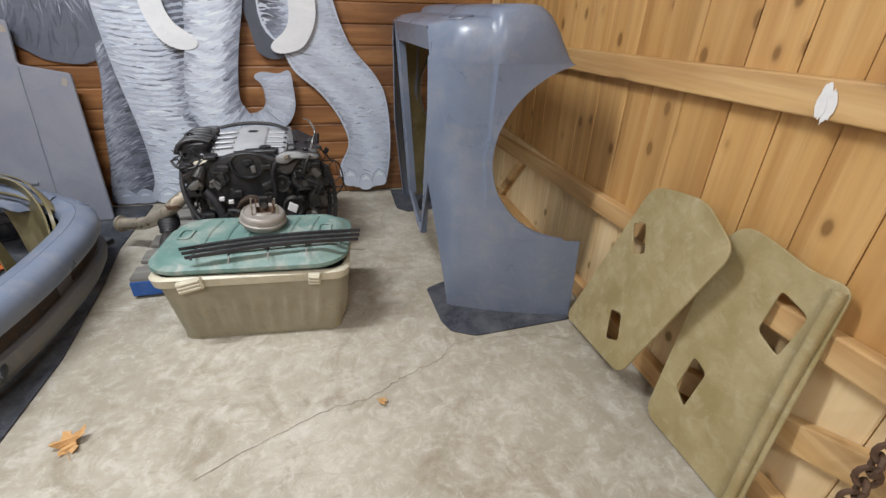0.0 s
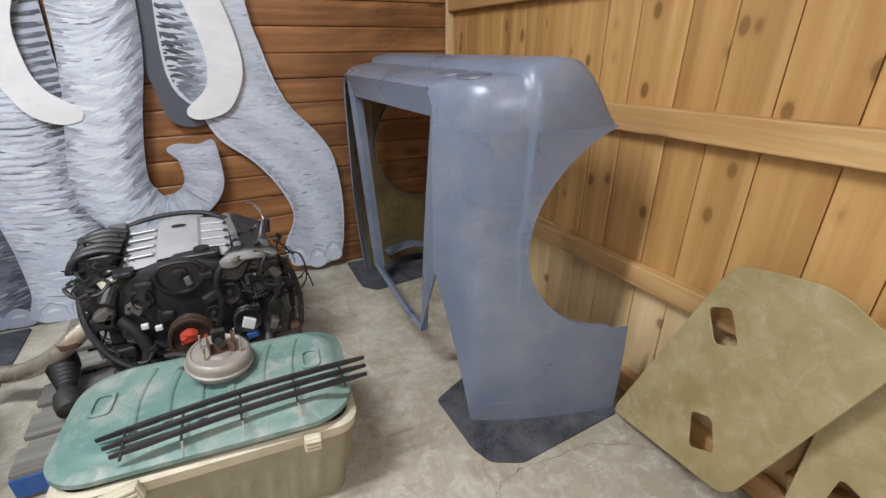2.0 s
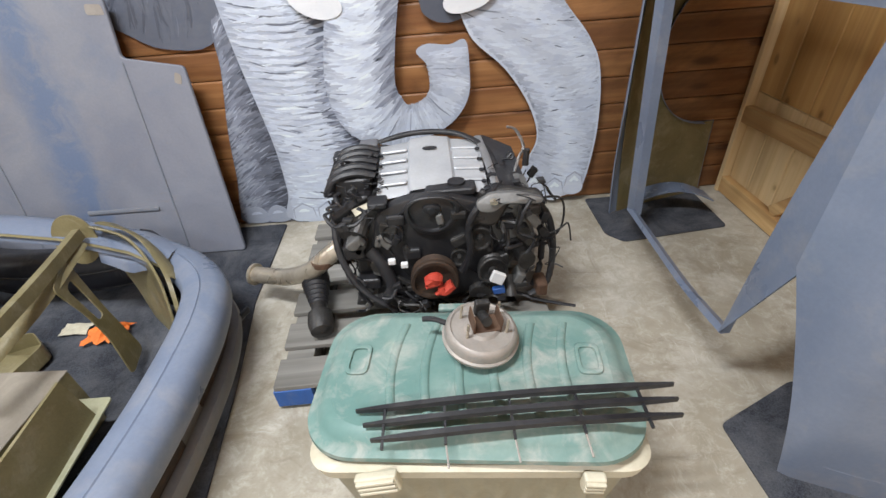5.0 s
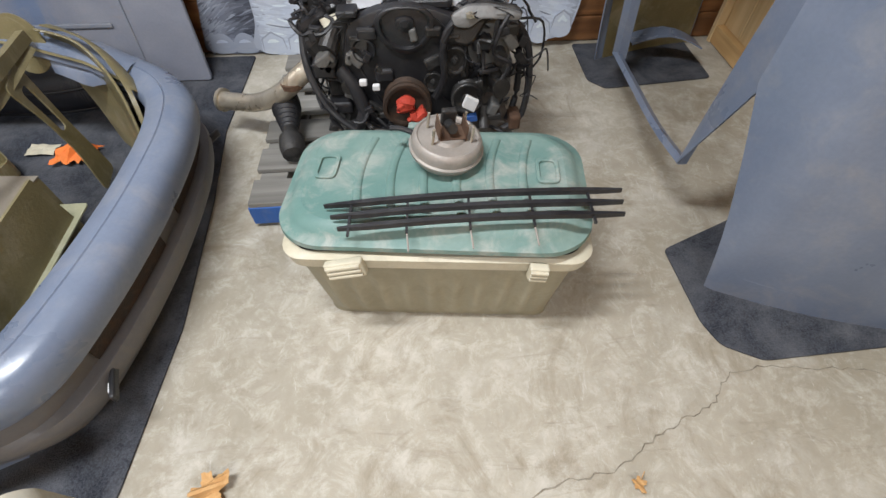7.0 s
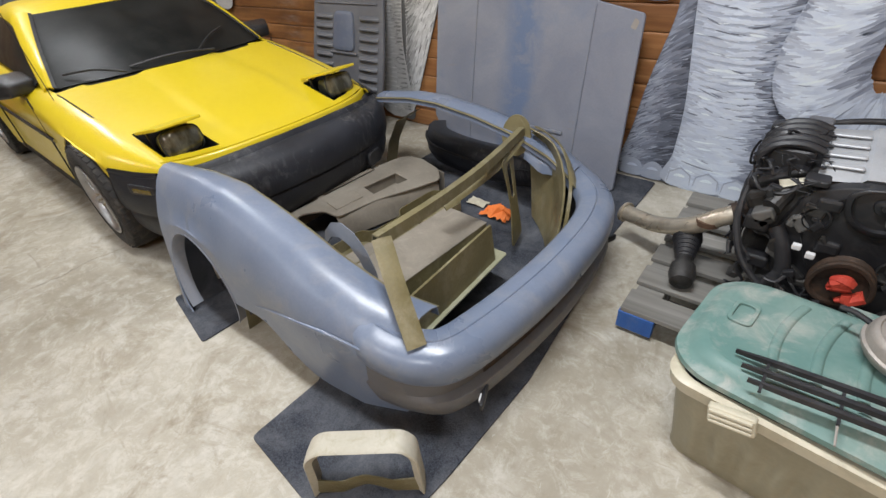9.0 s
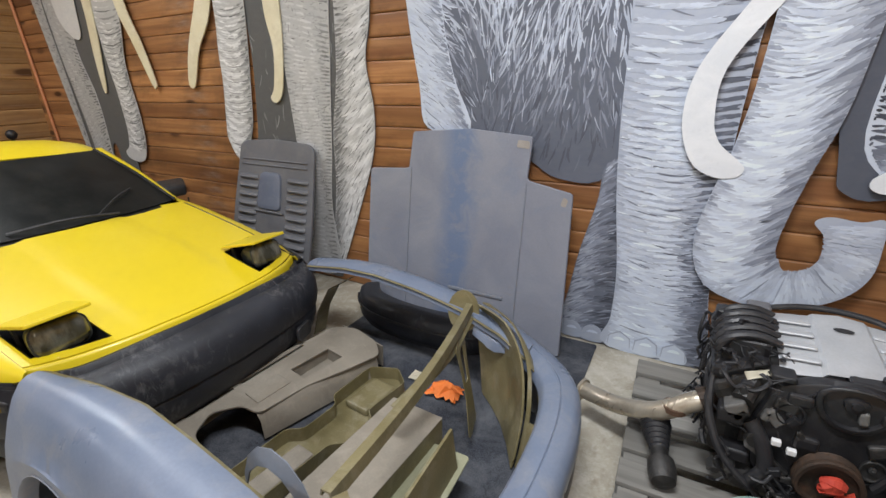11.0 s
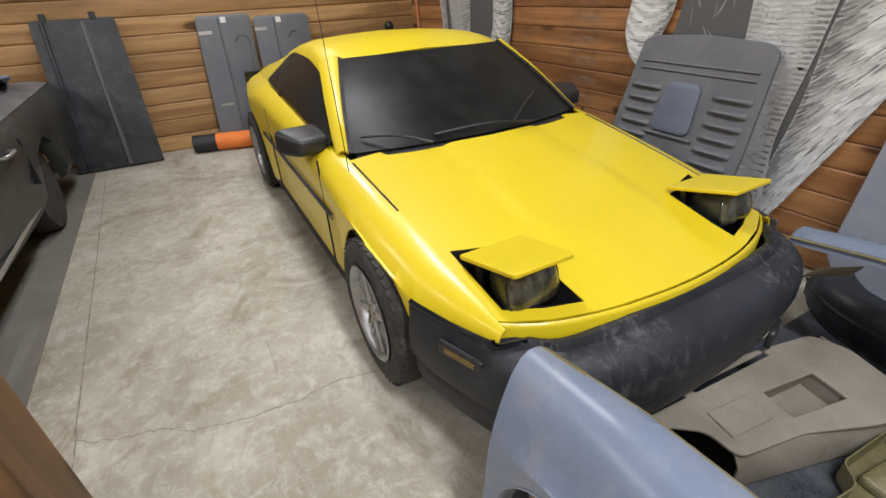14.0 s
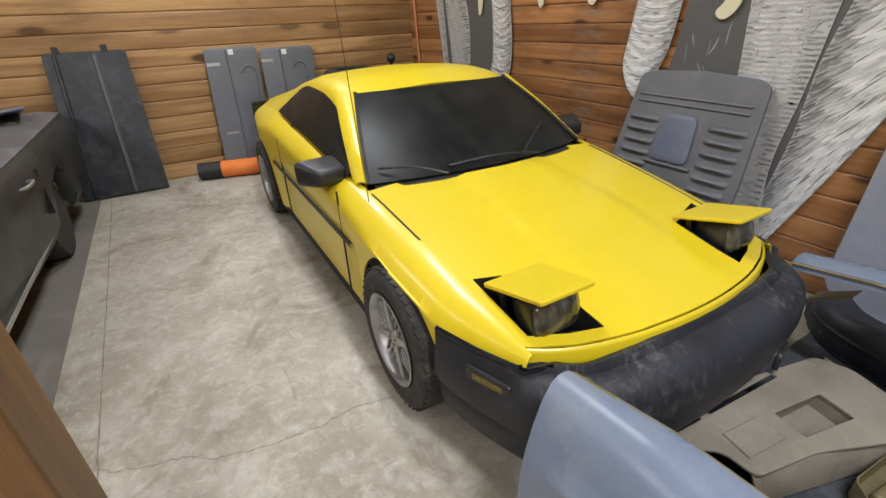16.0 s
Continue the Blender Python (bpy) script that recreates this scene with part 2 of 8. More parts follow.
def concrete():
    n = Nodes("concrete")
    co = n.coord()
    a = n.noise(co, 0.9, 8, 0.62, 0.5)
    b = n.noise(co, 5.0, 9, 0.7, 0.3)
    g = n.noise(co, 90.0, 4, 0.6)
    c = n.mix(n.step(a, 0.36, 0.66), rgb(0.285, 0.255, 0.195), rgb(0.485, 0.452, 0.38))
    fine = n.noise(co, 13.0, 8, 0.8, 0.6)
    c = n.mix(n.step(fine, 0.47, 0.64, 0.0, 0.42), c, rgb(0.30, 0.265, 0.205))
    c = n.mix(n.step(fine, 0.5, 0.36, 0.0, 0.35), c, rgb(0.66, 0.64, 0.58))
    c = n.mix(n.step(b, 0.5, 0.74, 0.0, 0.5), c, rgb(0.62, 0.60, 0.55))
    c = n.mix(n.step(n.noise(co, 2.6, 9, 0.78, 1.2), 0.52, 0.66, 0.0, 0.7), c, rgb(0.225, 0.185, 0.125))
    streak = n.noise(n.coord((0.7, 3.2, 1)), 4.0, 8, 0.75, 1.8)
    c = n.mix(n.step(streak, 0.58, 0.68, 0.0, 0.5), c, rgb(0.24, 0.205, 0.16))
    scuff = n.noise(n.coord((5.0, 1.2, 1)), 5.0, 9, 0.8, 2.2)
    c = n.mix(n.step(scuff, 0.60, 0.66, 0.0, 0.45), c, rgb(0.66, 0.64, 0.59))
    c = n.mix(n.step(g, 0.62, 0.75, 0.0, 0.4), c, rgb(0.2, 0.17, 0.13))
    n.bump(n.math("ADD", n.math("MULTIPLY", g, 0.3), b), 0.22, 0.006)
    return n.done(c, n.step(b, 0.3, 0.7, 0.55, 0.85), 0.0, 0.35)


def carpet():
    n = Nodes("carpet")
    co = n.coord()
    g = n.noise(co, 190, 3, 0.75)
    p = n.noise(co, 5, 8, 0.7, 0.4)
    c = n.mix(n.step(g, 0.3, 0.7), rgb(0.016, 0.018, 0.024), rgb(0.075, 0.082, 0.10))
    c = n.mix(n.step(p, 0.40, 0.70, 0.0, 0.65), c, rgb(0.165, 0.17, 0.185))
    n.bump(g, 0.7, 0.006)
    return n.done(c, 0.95, 0.0, 0.15)


def car_paint(name, base, dust):
    n = Nodes(name)
    co = n.coord()
    p = n.noise(co, 2.0, 6, 0.6)
    d = n.noise(co, 30, 6, 0.75, 0.5)
    c = n.mix(n.step(p, 0.35, 0.7, 0.0, 0.35), rgb(*base), rgb(*[v * 0.82 for v in base]))
    c = n.mix(n.step(d, 0.56, 0.8, 0.0, 0.2), c, rgb(*dust))
    n.b.inputs["Coat Weight"].default_value, n.b.inputs["Coat Roughness"].default_value = 0.35, 0.16
    return n.done(c, n.step(d, 0.3, 0.7, 0.32, 0.5), 0.0, 0.45)


M = {}
M["pine"] = wood("pine_planks", (0.54, 0.305, 0.105), (0.36, 0.17, 0.05), (0.64, 0.40, 0.165), "Z", 0.72, 0.42, vary=0.28, knot_scale=8.5, knot_long=0.6, knot=1.25)
M["pale_pine"] = wood("pale_pine", (0.70, 0.51, 0.27), (0.58, 0.37, 0.16), (0.78, 0.61, 0.37), "Z", 0.9, 0.6, vary=0.2, knot_scale=7.5, knot_long=0.8, knot=1.2)
M["rail"] = wood("pine_rail", (0.56, 0.345, 0.14), (0.36, 0.18, 0.06), (0.70, 0.48, 0.24), "Y", 0.8, 0.55, vary=0.2, knot_scale=6.0, knot=1.5)
M["log"] = wood("red_log", (0.325, 0.137, 0.052), (0.115, 0.040, 0.017), (0.55, 0.28, 0.11), "X", 0.9, 0.42, stain=0.8, vary=0.6, knot_scale=6, knot=1.3)
M["log_y"] = wood("brown_log", (0.47, 0.255, 0.095), (0.19, 0.075, 0.025), (0.66, 0.42, 0.19), "Y", 0.95, 0.5, stain=0.5, vary=0.45, knot_scale=5.0, knot=1.7)
M["post"] = wood("post_wood", (0.13, 0.058, 0.018), (0.035, 0.014, 0.006), (0.40, 0.20, 0.065), "Z", 0.95, 0.45, grain=9.0, knot_scale=6.0, knot=1.6, stain=0.9)
M["grey_wood"] = wood("weathered_pallet_wood", (0.20, 0.19, 0.17), (0.10, 0.095, 0.085), (0.32, 0.31, 0.285), "X", 0.4, 0.85)
M["concrete"] = concrete()
M["carpet"] = carpet()
M["primer"] = surface("blue_grey_primer", (0.132, 0.165, 0.235), (0.185, 0.218, 0.29), 0.32, 0, 3.0, 90, (0.29, 0.285, 0.285), 0.5, 0.08, 0.5, 0.10)
M["dirty_primer"] = surface("dirty_grey_primer", (0.105, 0.105, 0.112), (0.15, 0.145, 0.145), 0.5, 0, 4.0, 90, (0.19, 0.165, 0.13), 0.7, 0.1)
M["primer_dark"] = surface("grey_primer_hood", (0.175, 0.195, 0.24), (0.225, 0.242, 0.278), 0.45, 0, 3.2, 90, (0.30, 0.27, 0.255), 0.75, 0.08, 0.45)
# faded blue of the engine lid; also the painted shade of the lamp recesses
M["blue_fade_and_shade"] = surface("faded_blue_and_recess_shade", (0.105, 0.125, 0.175), (0.14, 0.155, 0.195), 0.5, 0, 5, 90, (0.25, 0.25, 0.26), 0.4, 0.08)
M["fibreglass"] = surface("raw_fibreglass", (0.285, 0.225, 0.10), (0.40, 0.33, 0.18), 0.55, 0, 6.0, 140, (0.47, 0.41, 0.27), 0.8, 0.3)
M["olive"] = surface("olive_resin", (0.125, 0.105, 0.048), (0.21, 0.178, 0.09), 0.42, 0, 5.0, 120, (0.36, 0.33, 0.24), 0.5, 0.3)
M["dusty_brown"] = surface("dusty_brown_moulding", (0.20, 0.175, 0.14), (0.27, 0.24, 0.195), 0.75, 0, 4.0, 120, (0.38, 0.34, 0.28), 0.5, 0.2)
M["green_lid"] = surface("green_plastic", (0.105, 0.205, 0.185), (0.20, 0.285, 0.255), 0.55, 0, 4.5, 70, (0.38, 0.38, 0.345), 0.95, 0.1)
M["tote"] = surface("cream_plastic", (0.255, 0.232, 0.16), (0.345, 0.32, 0.235), 0.5, 0, 4.0, 90, (0.20, 0.17, 0.10), 0.55, 0.1)
M["cream"] = surface("ivory_plastic", (0.50, 0.46, 0.35), (0.60, 0.56, 0.44), 0.4, 0, 6.0, 90, (0.3, 0.26, 0.18), 0.4, 0.1)
M["black_rubber"] = surface("black_rubber", (0.010, 0.010, 0.012), (0.020, 0.020, 0.023), 0.5, 0, 6.0, 120, (0.12, 0.115, 0.11), 0.3, 0.25)
M["black_plastic"] = surface("black_plastic", (0.012, 0.012, 0.014), (0.024, 0.024, 0.027), 0.42, 0, 8.0, 160, (0.10, 0.095, 0.09), 0.25, 0.2)
M["tyre"] = surface("tyre_rubber", (0.018, 0.017, 0.017), (0.035, 0.033, 0.031), 0.8, 0, 7.0, 120, (0.17, 0.145, 0.115), 0.5, 0.4)
def scuffed_rubber():
    n = Nodes("scuffed_bumper_rubber")
    co = n.coord()
    patch = n.noise(co, 3.5, 6, 0.6, 0.4)
    grain = n.noise(co, 150, 3)
    c = n.mix(n.step(patch, 0.35, 0.68), rgb(0.011, 0.012, 0.016), rgb(0.026, 0.028, 0.036))
    smear = n.noise(n.coord((9.0, 9.0, 3.5)), 2.6, 9, 0.72, 1.4)
    where = n.step(n.noise(co, 2.2, 4, 0.5, 0.3), 0.48, 0.62)
    c = n.mix(n.math("MULTIPLY", n.step(smear, 0.50, 0.66, 0.0, 0.8), where), c, rgb(0.20, 0.195, 0.195))
    c = n.mix(n.step(n.noise(co, 22, 6, 0.7), 0.6, 0.72, 0.0, 0.35), c, rgb(0.13, 0.125, 0.12))
    n.bump(grain, 0.25, 0.004)
    return n.done(c, n.step(patch, 0.3, 0.7, 0.42, 0.62), 0.0, 0.45)


M["bumper"] = scuffed_rubber()


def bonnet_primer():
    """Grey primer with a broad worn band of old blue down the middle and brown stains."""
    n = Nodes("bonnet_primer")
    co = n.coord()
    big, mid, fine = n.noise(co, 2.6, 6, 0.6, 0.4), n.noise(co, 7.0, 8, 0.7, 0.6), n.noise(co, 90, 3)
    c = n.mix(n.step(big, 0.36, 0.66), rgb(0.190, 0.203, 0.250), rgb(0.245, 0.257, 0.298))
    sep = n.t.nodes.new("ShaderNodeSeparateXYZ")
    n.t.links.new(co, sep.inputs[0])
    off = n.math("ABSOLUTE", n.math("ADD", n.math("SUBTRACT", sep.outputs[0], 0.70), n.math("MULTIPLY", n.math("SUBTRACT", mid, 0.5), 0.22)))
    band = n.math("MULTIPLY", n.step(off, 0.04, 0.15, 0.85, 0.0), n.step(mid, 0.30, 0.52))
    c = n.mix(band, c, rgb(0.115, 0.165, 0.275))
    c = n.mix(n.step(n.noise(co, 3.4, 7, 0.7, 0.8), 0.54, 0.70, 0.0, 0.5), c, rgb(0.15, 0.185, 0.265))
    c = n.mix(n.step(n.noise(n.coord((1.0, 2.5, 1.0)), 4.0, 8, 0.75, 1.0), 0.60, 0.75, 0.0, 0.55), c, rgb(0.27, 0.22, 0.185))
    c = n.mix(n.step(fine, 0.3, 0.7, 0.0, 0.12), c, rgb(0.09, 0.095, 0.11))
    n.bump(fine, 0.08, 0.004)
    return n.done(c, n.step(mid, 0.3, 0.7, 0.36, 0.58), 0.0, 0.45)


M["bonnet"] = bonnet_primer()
M["yellow"] = car_paint("yellow_paint", (0.69, 0.525, 0.013), (0.68, 0.57, 0.14))
M["grey_panel"] = surface("grey_plastic_panel", (0.105, 0.108, 0.12), (0.14, 0.142, 0.155), 0.5, 0, 2.5, 120, (0.22, 0.205, 0.19), 0.4, 0.15)
M["alloy"] = surface("dull_alloy", (0.34, 0.34, 0.345), (0.46, 0.46, 0.465), 0.36, 0.75, 8.0, 130, (0.3, 0.28, 0.25), 0.3, 0.15)
M["silver"] = surface("silver_engine_cover", (0.44, 0.455, 0.48), (0.54, 0.555, 0.575), 0.45, 0.3, 6.0, 120, (0.4, 0.39, 0.37), 0.3, 0.1)
M["steel"] = surface("tarnished_steel", (0.42, 0.37, 0.29), (0.58, 0.53, 0.44), 0.3, 0.6, 9.0, 120, (0.24, 0.16, 0.10), 0.5, 0.15)
M["cast"] = surface("greasy_casting", (0.026, 0.025, 0.025), (0.075, 0.073, 0.071), 0.45, 0.5, 9.0, 140, (0.14, 0.125, 0.11), 0.4, 0.4)
M["dull_cast"] = surface("bare_grey_casting", (0.15, 0.15, 0.148), (0.24, 0.238, 0.23), 0.5, 0.4, 9.0, 140, (0.08, 0.075, 0.07), 0.5, 0.3)
M["rust"] = surface("rusty_iron", (0.085, 0.046, 0.028), (0.145, 0.085, 0.052), 0.8, 0.2, 14.0, 140, (0.06, 0.035, 0.022), 0.6, 0.5)
M["grey_metal"] = surface("dull_zinc", (0.27, 0.245, 0.22), (0.36, 0.335, 0.305), 0.5, 0.2, 8.0, 140, (0.36, 0.29, 0.24), 0.5, 0.2)
M["red"] = surface("red_rag", (0.40, 0.03, 0.018), (0.52, 0.06, 0.03), 0.7, 0, 12.0, 90, None, 0, 0.3)
M["orange"] = surface("orange_fabric", (0.78, 0.17, 0.025), (0.88, 0.25, 0.05), 0.7, 0, 6.0, 90, (0.6, 0.3, 0.15), 0.3, 0.3)
M["blue"] = surface("blue_paint", (0.018, 0.085, 0.32), (0.03, 0.12, 0.40), 0.55, 0, 8.0, 90, (0.2, 0.2, 0.2), 0.3, 0.2)
M["white"] = surface("white_paint", (0.72, 0.72, 0.72), (0.80, 0.80, 0.80), 0.55, 0, 5.0, 90, (0.55, 0.55, 0.54), 0.4, 0.1)
M["ivory"] = surface("ivory_paint", (0.66, 0.60, 0.42), (0.74, 0.69, 0.52), 0.5, 0, 5.0, 90, (0.45, 0.38, 0.25), 0.4, 0.1)
M["leaf"] = surface("dry_leaf", (0.46, 0.25, 0.09), (0.58, 0.36, 0.16), 0.8, 0, 18.0, 140, (0.3, 0.13, 0.03), 0.5, 0.4)
M["dark_body"] = surface("charcoal_primer", (0.014, 0.017, 0.018), (0.030, 0.034, 0.035), 0.36, 0, 3.0, 90, (0.08, 0.08, 0.075), 0.35, 0.1)
# dust plus the pale sheen of the deck top, both as base colour
M["dusty_sheen_deck"] = surface("dusty_grey_deck_sheen", (0.085, 0.082, 0.086), (0.14, 0.133, 0.134), 0.7, 0, 3.0, 90, (0.27, 0.25, 0.24), 0.6, 0.1)
M["ceiling"] = surface("ceiling_boards", (0.55, 0.5, 0.42), (0.6, 0.55, 0.47), 0.8)


def glass_dark():
    n = Nodes("tinted_glass")
    d = n.noise(n.coord(), 6, 6, 0.7)
    return n.done(n.mix(n.step(d, 0.4, 0.75, 0.0, 0.5), rgb(0.010, 0.011, 0.011), rgb(0.035, 0.034, 0.032)), n.step(d, 0.3, 0.7, 0.28, 0.44), 0.0, 0.14)


M["glass"] = glass_dark()
lens = Nodes("headlamp_glass")
lens.bump(lens.wave(lens.coord((1, 1, 1)), 9, 3.0, 3.0, "Y"), 0.10, 0.004)
M["lamp_glass"] = lens.done(lens.mix(lens.step(lens.noise(lens.coord((1, 2, 1)), 9, 5), 0.40, 0.72), rgb(0.055, 0.05, 0.03), rgb(0.24, 0.23, 0.18)), 0.13, 0.35, 0.7)
M["amber"] = surface("amber_lens", (0.11, 0.075, 0.012), (0.17, 0.12, 0.02), 0.25, 0, 8.0, 120, (0.3, 0.27, 0.2), 0.5, 0.1)
M["copper"] = surface("copper_pipe", (0.55, 0.22, 0.10), (0.62, 0.28, 0.14), 0.4, 0.3, 8.0, 120)
M["crack"] = surface("crack_dirt", (0.17, 0.145, 0.11), (0.33, 0.30, 0.24), 0.95, 0, 30.0, 200)
M["dark_concrete"] = surface("darker_concrete", (0.15, 0.135, 0.115), (0.20, 0.18, 0.155), 0.85, 0, 3.0, 90, (0.27, 0.25, 0.22), 0.4, 0.3)
M["pale_olive"] = surface("pale_olive_resin", (0.25, 0.25, 0.155), (0.32, 0.315, 0.215), 0.55, 0, 5.0, 120, (0.4, 0.38, 0.3), 0.5, 0.2)
M["bezel"] = surface("pale_resin", (0.42, 0.39, 0.31), (0.50, 0.47, 0.39), 0.55, 0, 7.0, 120, (0.25, 0.21, 0.11), 0.6, 0.2)
M["rusty_black"] = surface("rusty_black_iron", (0.028, 0.022, 0.018), (0.06, 0.035, 0.022), 0.65, 0.3, 12.0, 140, (0.14, 0.07, 0.035), 0.5, 0.4)
M["dark_panel"] = surface("charcoal_panel", (0.026, 0.030, 0.038), (0.055, 0.060, 0.072), 0.38, 0, 3.0, 90, (0.15, 0.15, 0.16), 0.5, 0.1)
M["door_grey"] = surface("slate_door_plastic", (0.125, 0.135, 0.155), (0.155, 0.165, 0.185), 0.5, 0, 2.5, 120, (0.24, 0.23, 0.22), 0.35, 0.12)

# ---- the hall ----
NY, WX, EX, SY = 3.75, -7.3, 1.388, -4.2
bm = box(WX - 0.3, SY - 0.3, -0.2, EX + 0.3, NY + 0.3, 0.0)
floor = tagged(part("floor", bm, M["concrete"]), "worn stained concrete floor slab with hairline cracks", "floor", kind="structure")
tagged(part("ceiling", box(WX, SY, CEIL, EX, NY, CEIL + 0.15), M["ceiling"]), "plain pale boarded ceiling", "ceiling", kind="structure")
wall_north = tagged(part("wall_north", box(WX - 0.3, NY + 0.02, 0, EX + 0.3, NY + 0.25, CEIL), M["log"]), "reddish-brown varnished log wall", "wall", kind="structure")
wall_west = tagged(part("wall_west", box(WX - 0.25, SY, 0, WX - 0.012, NY + 0.06, CEIL), M["log_y"]), "brown wall of horizontal boards", "wall", kind="structure")
wall_east = tagged(part("wall_east", box(EX + 0.03, SY, 0, EX + 0.2, NY + 0.06, CEIL), M["pine"]), "golden pine wall of upright planks", "wall", kind="structure")
tagged(part("wall_south", box(WX - 0.25, SY - 0.2, 0, EX + 0.2, SY, CEIL), M["pine"]), "plain pine wall closing the hall", "wall", kind="structure")

# ---- mats and scraps on the floor ----
def mat_on_floor(name, pts, label, thick=0.008, r=0.02):
    bm = plate([rounded([Vector((x, y, 0)) for x, y in pts], r)], thick, 0.002, pose(0, 0, thick / 2 + 0.001))
    return tagged(part(name, bm, M["carpet"]), label, "mat")


mat_on_floor("carpet_mat", [(0.592, 2.285), (0.605, 2.0), (0.635, 1.92), (0.74, 1.865), (1.225, 1.895), (1.30, 2.3), (0.9, 2.42)], "dark grey carpet offcut on the concrete")
mat_on_floor("carpet_mat", [(0.59, 3.71), (0.59, 3.36), (0.66, 3.28), (1.20, 3.34), (1.2, 3.71)], "black carpet offcut beside the log wall")
mat_on_floor("carpet_runner", [(-1.11, 3.7), (-1.105, 3.05), (-1.04, 2.6), (-0.99, 2.06), (-1.005, 1.62), (-1.03, 1.33), (-1.08, 1.30), (-1.61, 1.33), (-1.61, 1.62), (-2.05, 1.74), (-2.55, 1.78), (-2.55, 3.7)], "black carpet runner on the concrete")
mat_on_floor("carpet_mat", [(-2.56, 1.50), (-2.17, 1.44), (-2.16, 1.68), (-2.5, 1.74)], "small dark grey carpet square on the concrete")


def crack(name, pts, w, label):
    """A jagged hairline in the slab: a shallow dark groove."""
    rng = random.Random(len(pts) * 7 + 3)
    line = spline([Vector((x, y, 0)) for x, y in pts], 10)
    rows = []
    for i, p in enumerate(line):
        d = (line[min(i + 1, len(line) - 1)] - line[max(i - 1, 0)]).normalized()
        n = Vector((-d.y, d.x, 0))
        p = p + n * rng.uniform(-1, 1) * (0.002 if "joint" in name else 0.007)
        ww = w * rng.uniform(0.35, 1.2)
        rows.append([p - n * ww + Vector((0, 0, 0.0012)), p + Vector((0, 0, 0.0008)), p + n * ww + Vector((0, 0, 0.0012))])
    return tagged(part(name, sheet(rows), M["crack"]), label, "crack", kind="structure")


crack("floor_crack", [(-0.35, 1.38), (0.04, 1.56), (0.22, 1.60), (0.39, 1.69), (0.55, 1.76), (0.64, 1.84), (0.84, 1.84), (1.05, 1.81), (1.22, 1.70)], 0.0019, "thin jagged crack across the concrete slab")
crack("floor_crack", [(-3.75, 0.46), (-3.52, 0.47), (-3.44, 0.60), (-3.39, 0.77), (-3.33, 0.85), (-3.29, 1.02), (-3.27, 1.2), (-3.28, 1.41), (-3.20, 1.8)], 0.0019, "thin jagged crack across the concrete slab")
crack("floor_joint", [(-3.2, 0.485), (-3.8, 0.455), (-4.6, 0.42), (-5.6, 0.375), (-6.9, 0.315), (-7.28, 0.30)], 0.003, "straight joint between two concrete pours")
# thin slab in a darker tone than the main floor
lower = box(-7.29, -4.1, 0.0, -2.2, 0.0, 0.004)
for v in lower.verts:
    v.co.y += 0.22 + (v.co.x + 7.29) * 0.016 if v.co.y > -1 else 0
tagged(part("floor_strip", lower, M["dark_concrete"]), "darker concrete floor strip under the parked car", "floor", kind="structure")


def leaf(x, y, size, turn, tilt):
    pts = []
    for k in range(40):
        a = 2 * math.pi * k / 40
        lobe = (0.50 + 0.50 * abs(math.cos(2.5 * (a - math.pi / 2))) ** 1.3) * (1 + 0.22 * math.sin(a + turn) + 0.12 * math.sin(3 * a))
        notch = 0.9 + 0.1 * math.cos(15 * a)
        pts.append(Vector((size * lobe * notch * math.cos(a), size * lobe * notch * math.sin(a), 0)))
    bm = plate([pts], 0.0014)
    bmesh.ops.triangulate(bm, faces=bm.faces)
    for v in bm.verts:
        v.co.z += 9.0 * v.co.x ** 2 + 4.0 * max(0.0, v.co.y) ** 2 + 0.10 * size * math.sin(70 * v.co.x + 40 * v.co.y)
    m = pose(x, y, 0.012, tilt, 0, turn)
    leaf_ = thing("dry_leaf", m, "curled dry brown maple leaf on the concrete", "leaf", "fallen leaves")
    part("blade", bm, M["leaf"], leaf_, smooth=True)
    part("stalk", tube([(0, -0.2 * size, 0.001), (0.1 * size, -0.9 * size, 0.004), (0.25 * size, -1.4 * size, 0.01)], 0.0012, 5), M["leaf"], leaf_)


leaf(-0.78, 1.595, 0.055, 20, 6)
leaf(0.27, 1.565, 0.022, 130, 3)

# ---- bonnet and engine lid leaning on the log wall ----
bonnet = thing("bonnet_panel", basis((-1.275, 3.475, 0.01), (-1, 0.01, 0), (0, 0.195, 1.18)), "grey primed car bonnet with faded blue stripe leaning on log wall", "car panel")
rim = [(0.0, 0.0), (1.19, 0.0), (1.345, 0.22), (1.345, 0.945), (1.05, 0.965), (1.03, 1.185), (0.65, 1.215), (0.275, 1.185), (0.285, 0.955), (0.03, 0.905)]
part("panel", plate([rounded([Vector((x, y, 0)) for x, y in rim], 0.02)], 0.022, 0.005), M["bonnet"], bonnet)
for x, y0, y1 in ((1.03, 0.05, 0.97), (0.285, 0.05, 0.94)):
    part("crease", box(x - 0.004, y0, -0.016, x + 0.004, y1, -0.0108, 0.002), M["primer_dark"], bonnet)
part("pressing", box(0.36, 0.255, -0.02, 0.72, 0.278, -0.0108, 0.006), M["primer_dark"], bonnet)
part("white_scuff", plate([rounded([Vector((0.285, 1.12, 0)), Vector((0.36, 1.125, 0)), Vector((0.355, 1.165, 0)), Vector((0.29, 1.16, 0))], 0.01)], 0.002, 0, pose(0, 0, -0.012)), M["grey_metal"], bonnet)
part("white_scuff", plate([rounded([Vector((0.06, 0.83, 0)), Vector((0.09, 0.84, 0)), Vector((0.075, 0.885, 0)), Vector((0.05, 0.87, 0))], 0.01)], 0.002, 0, pose(0, 0, -0.012)), M["grey_metal"], bonnet)
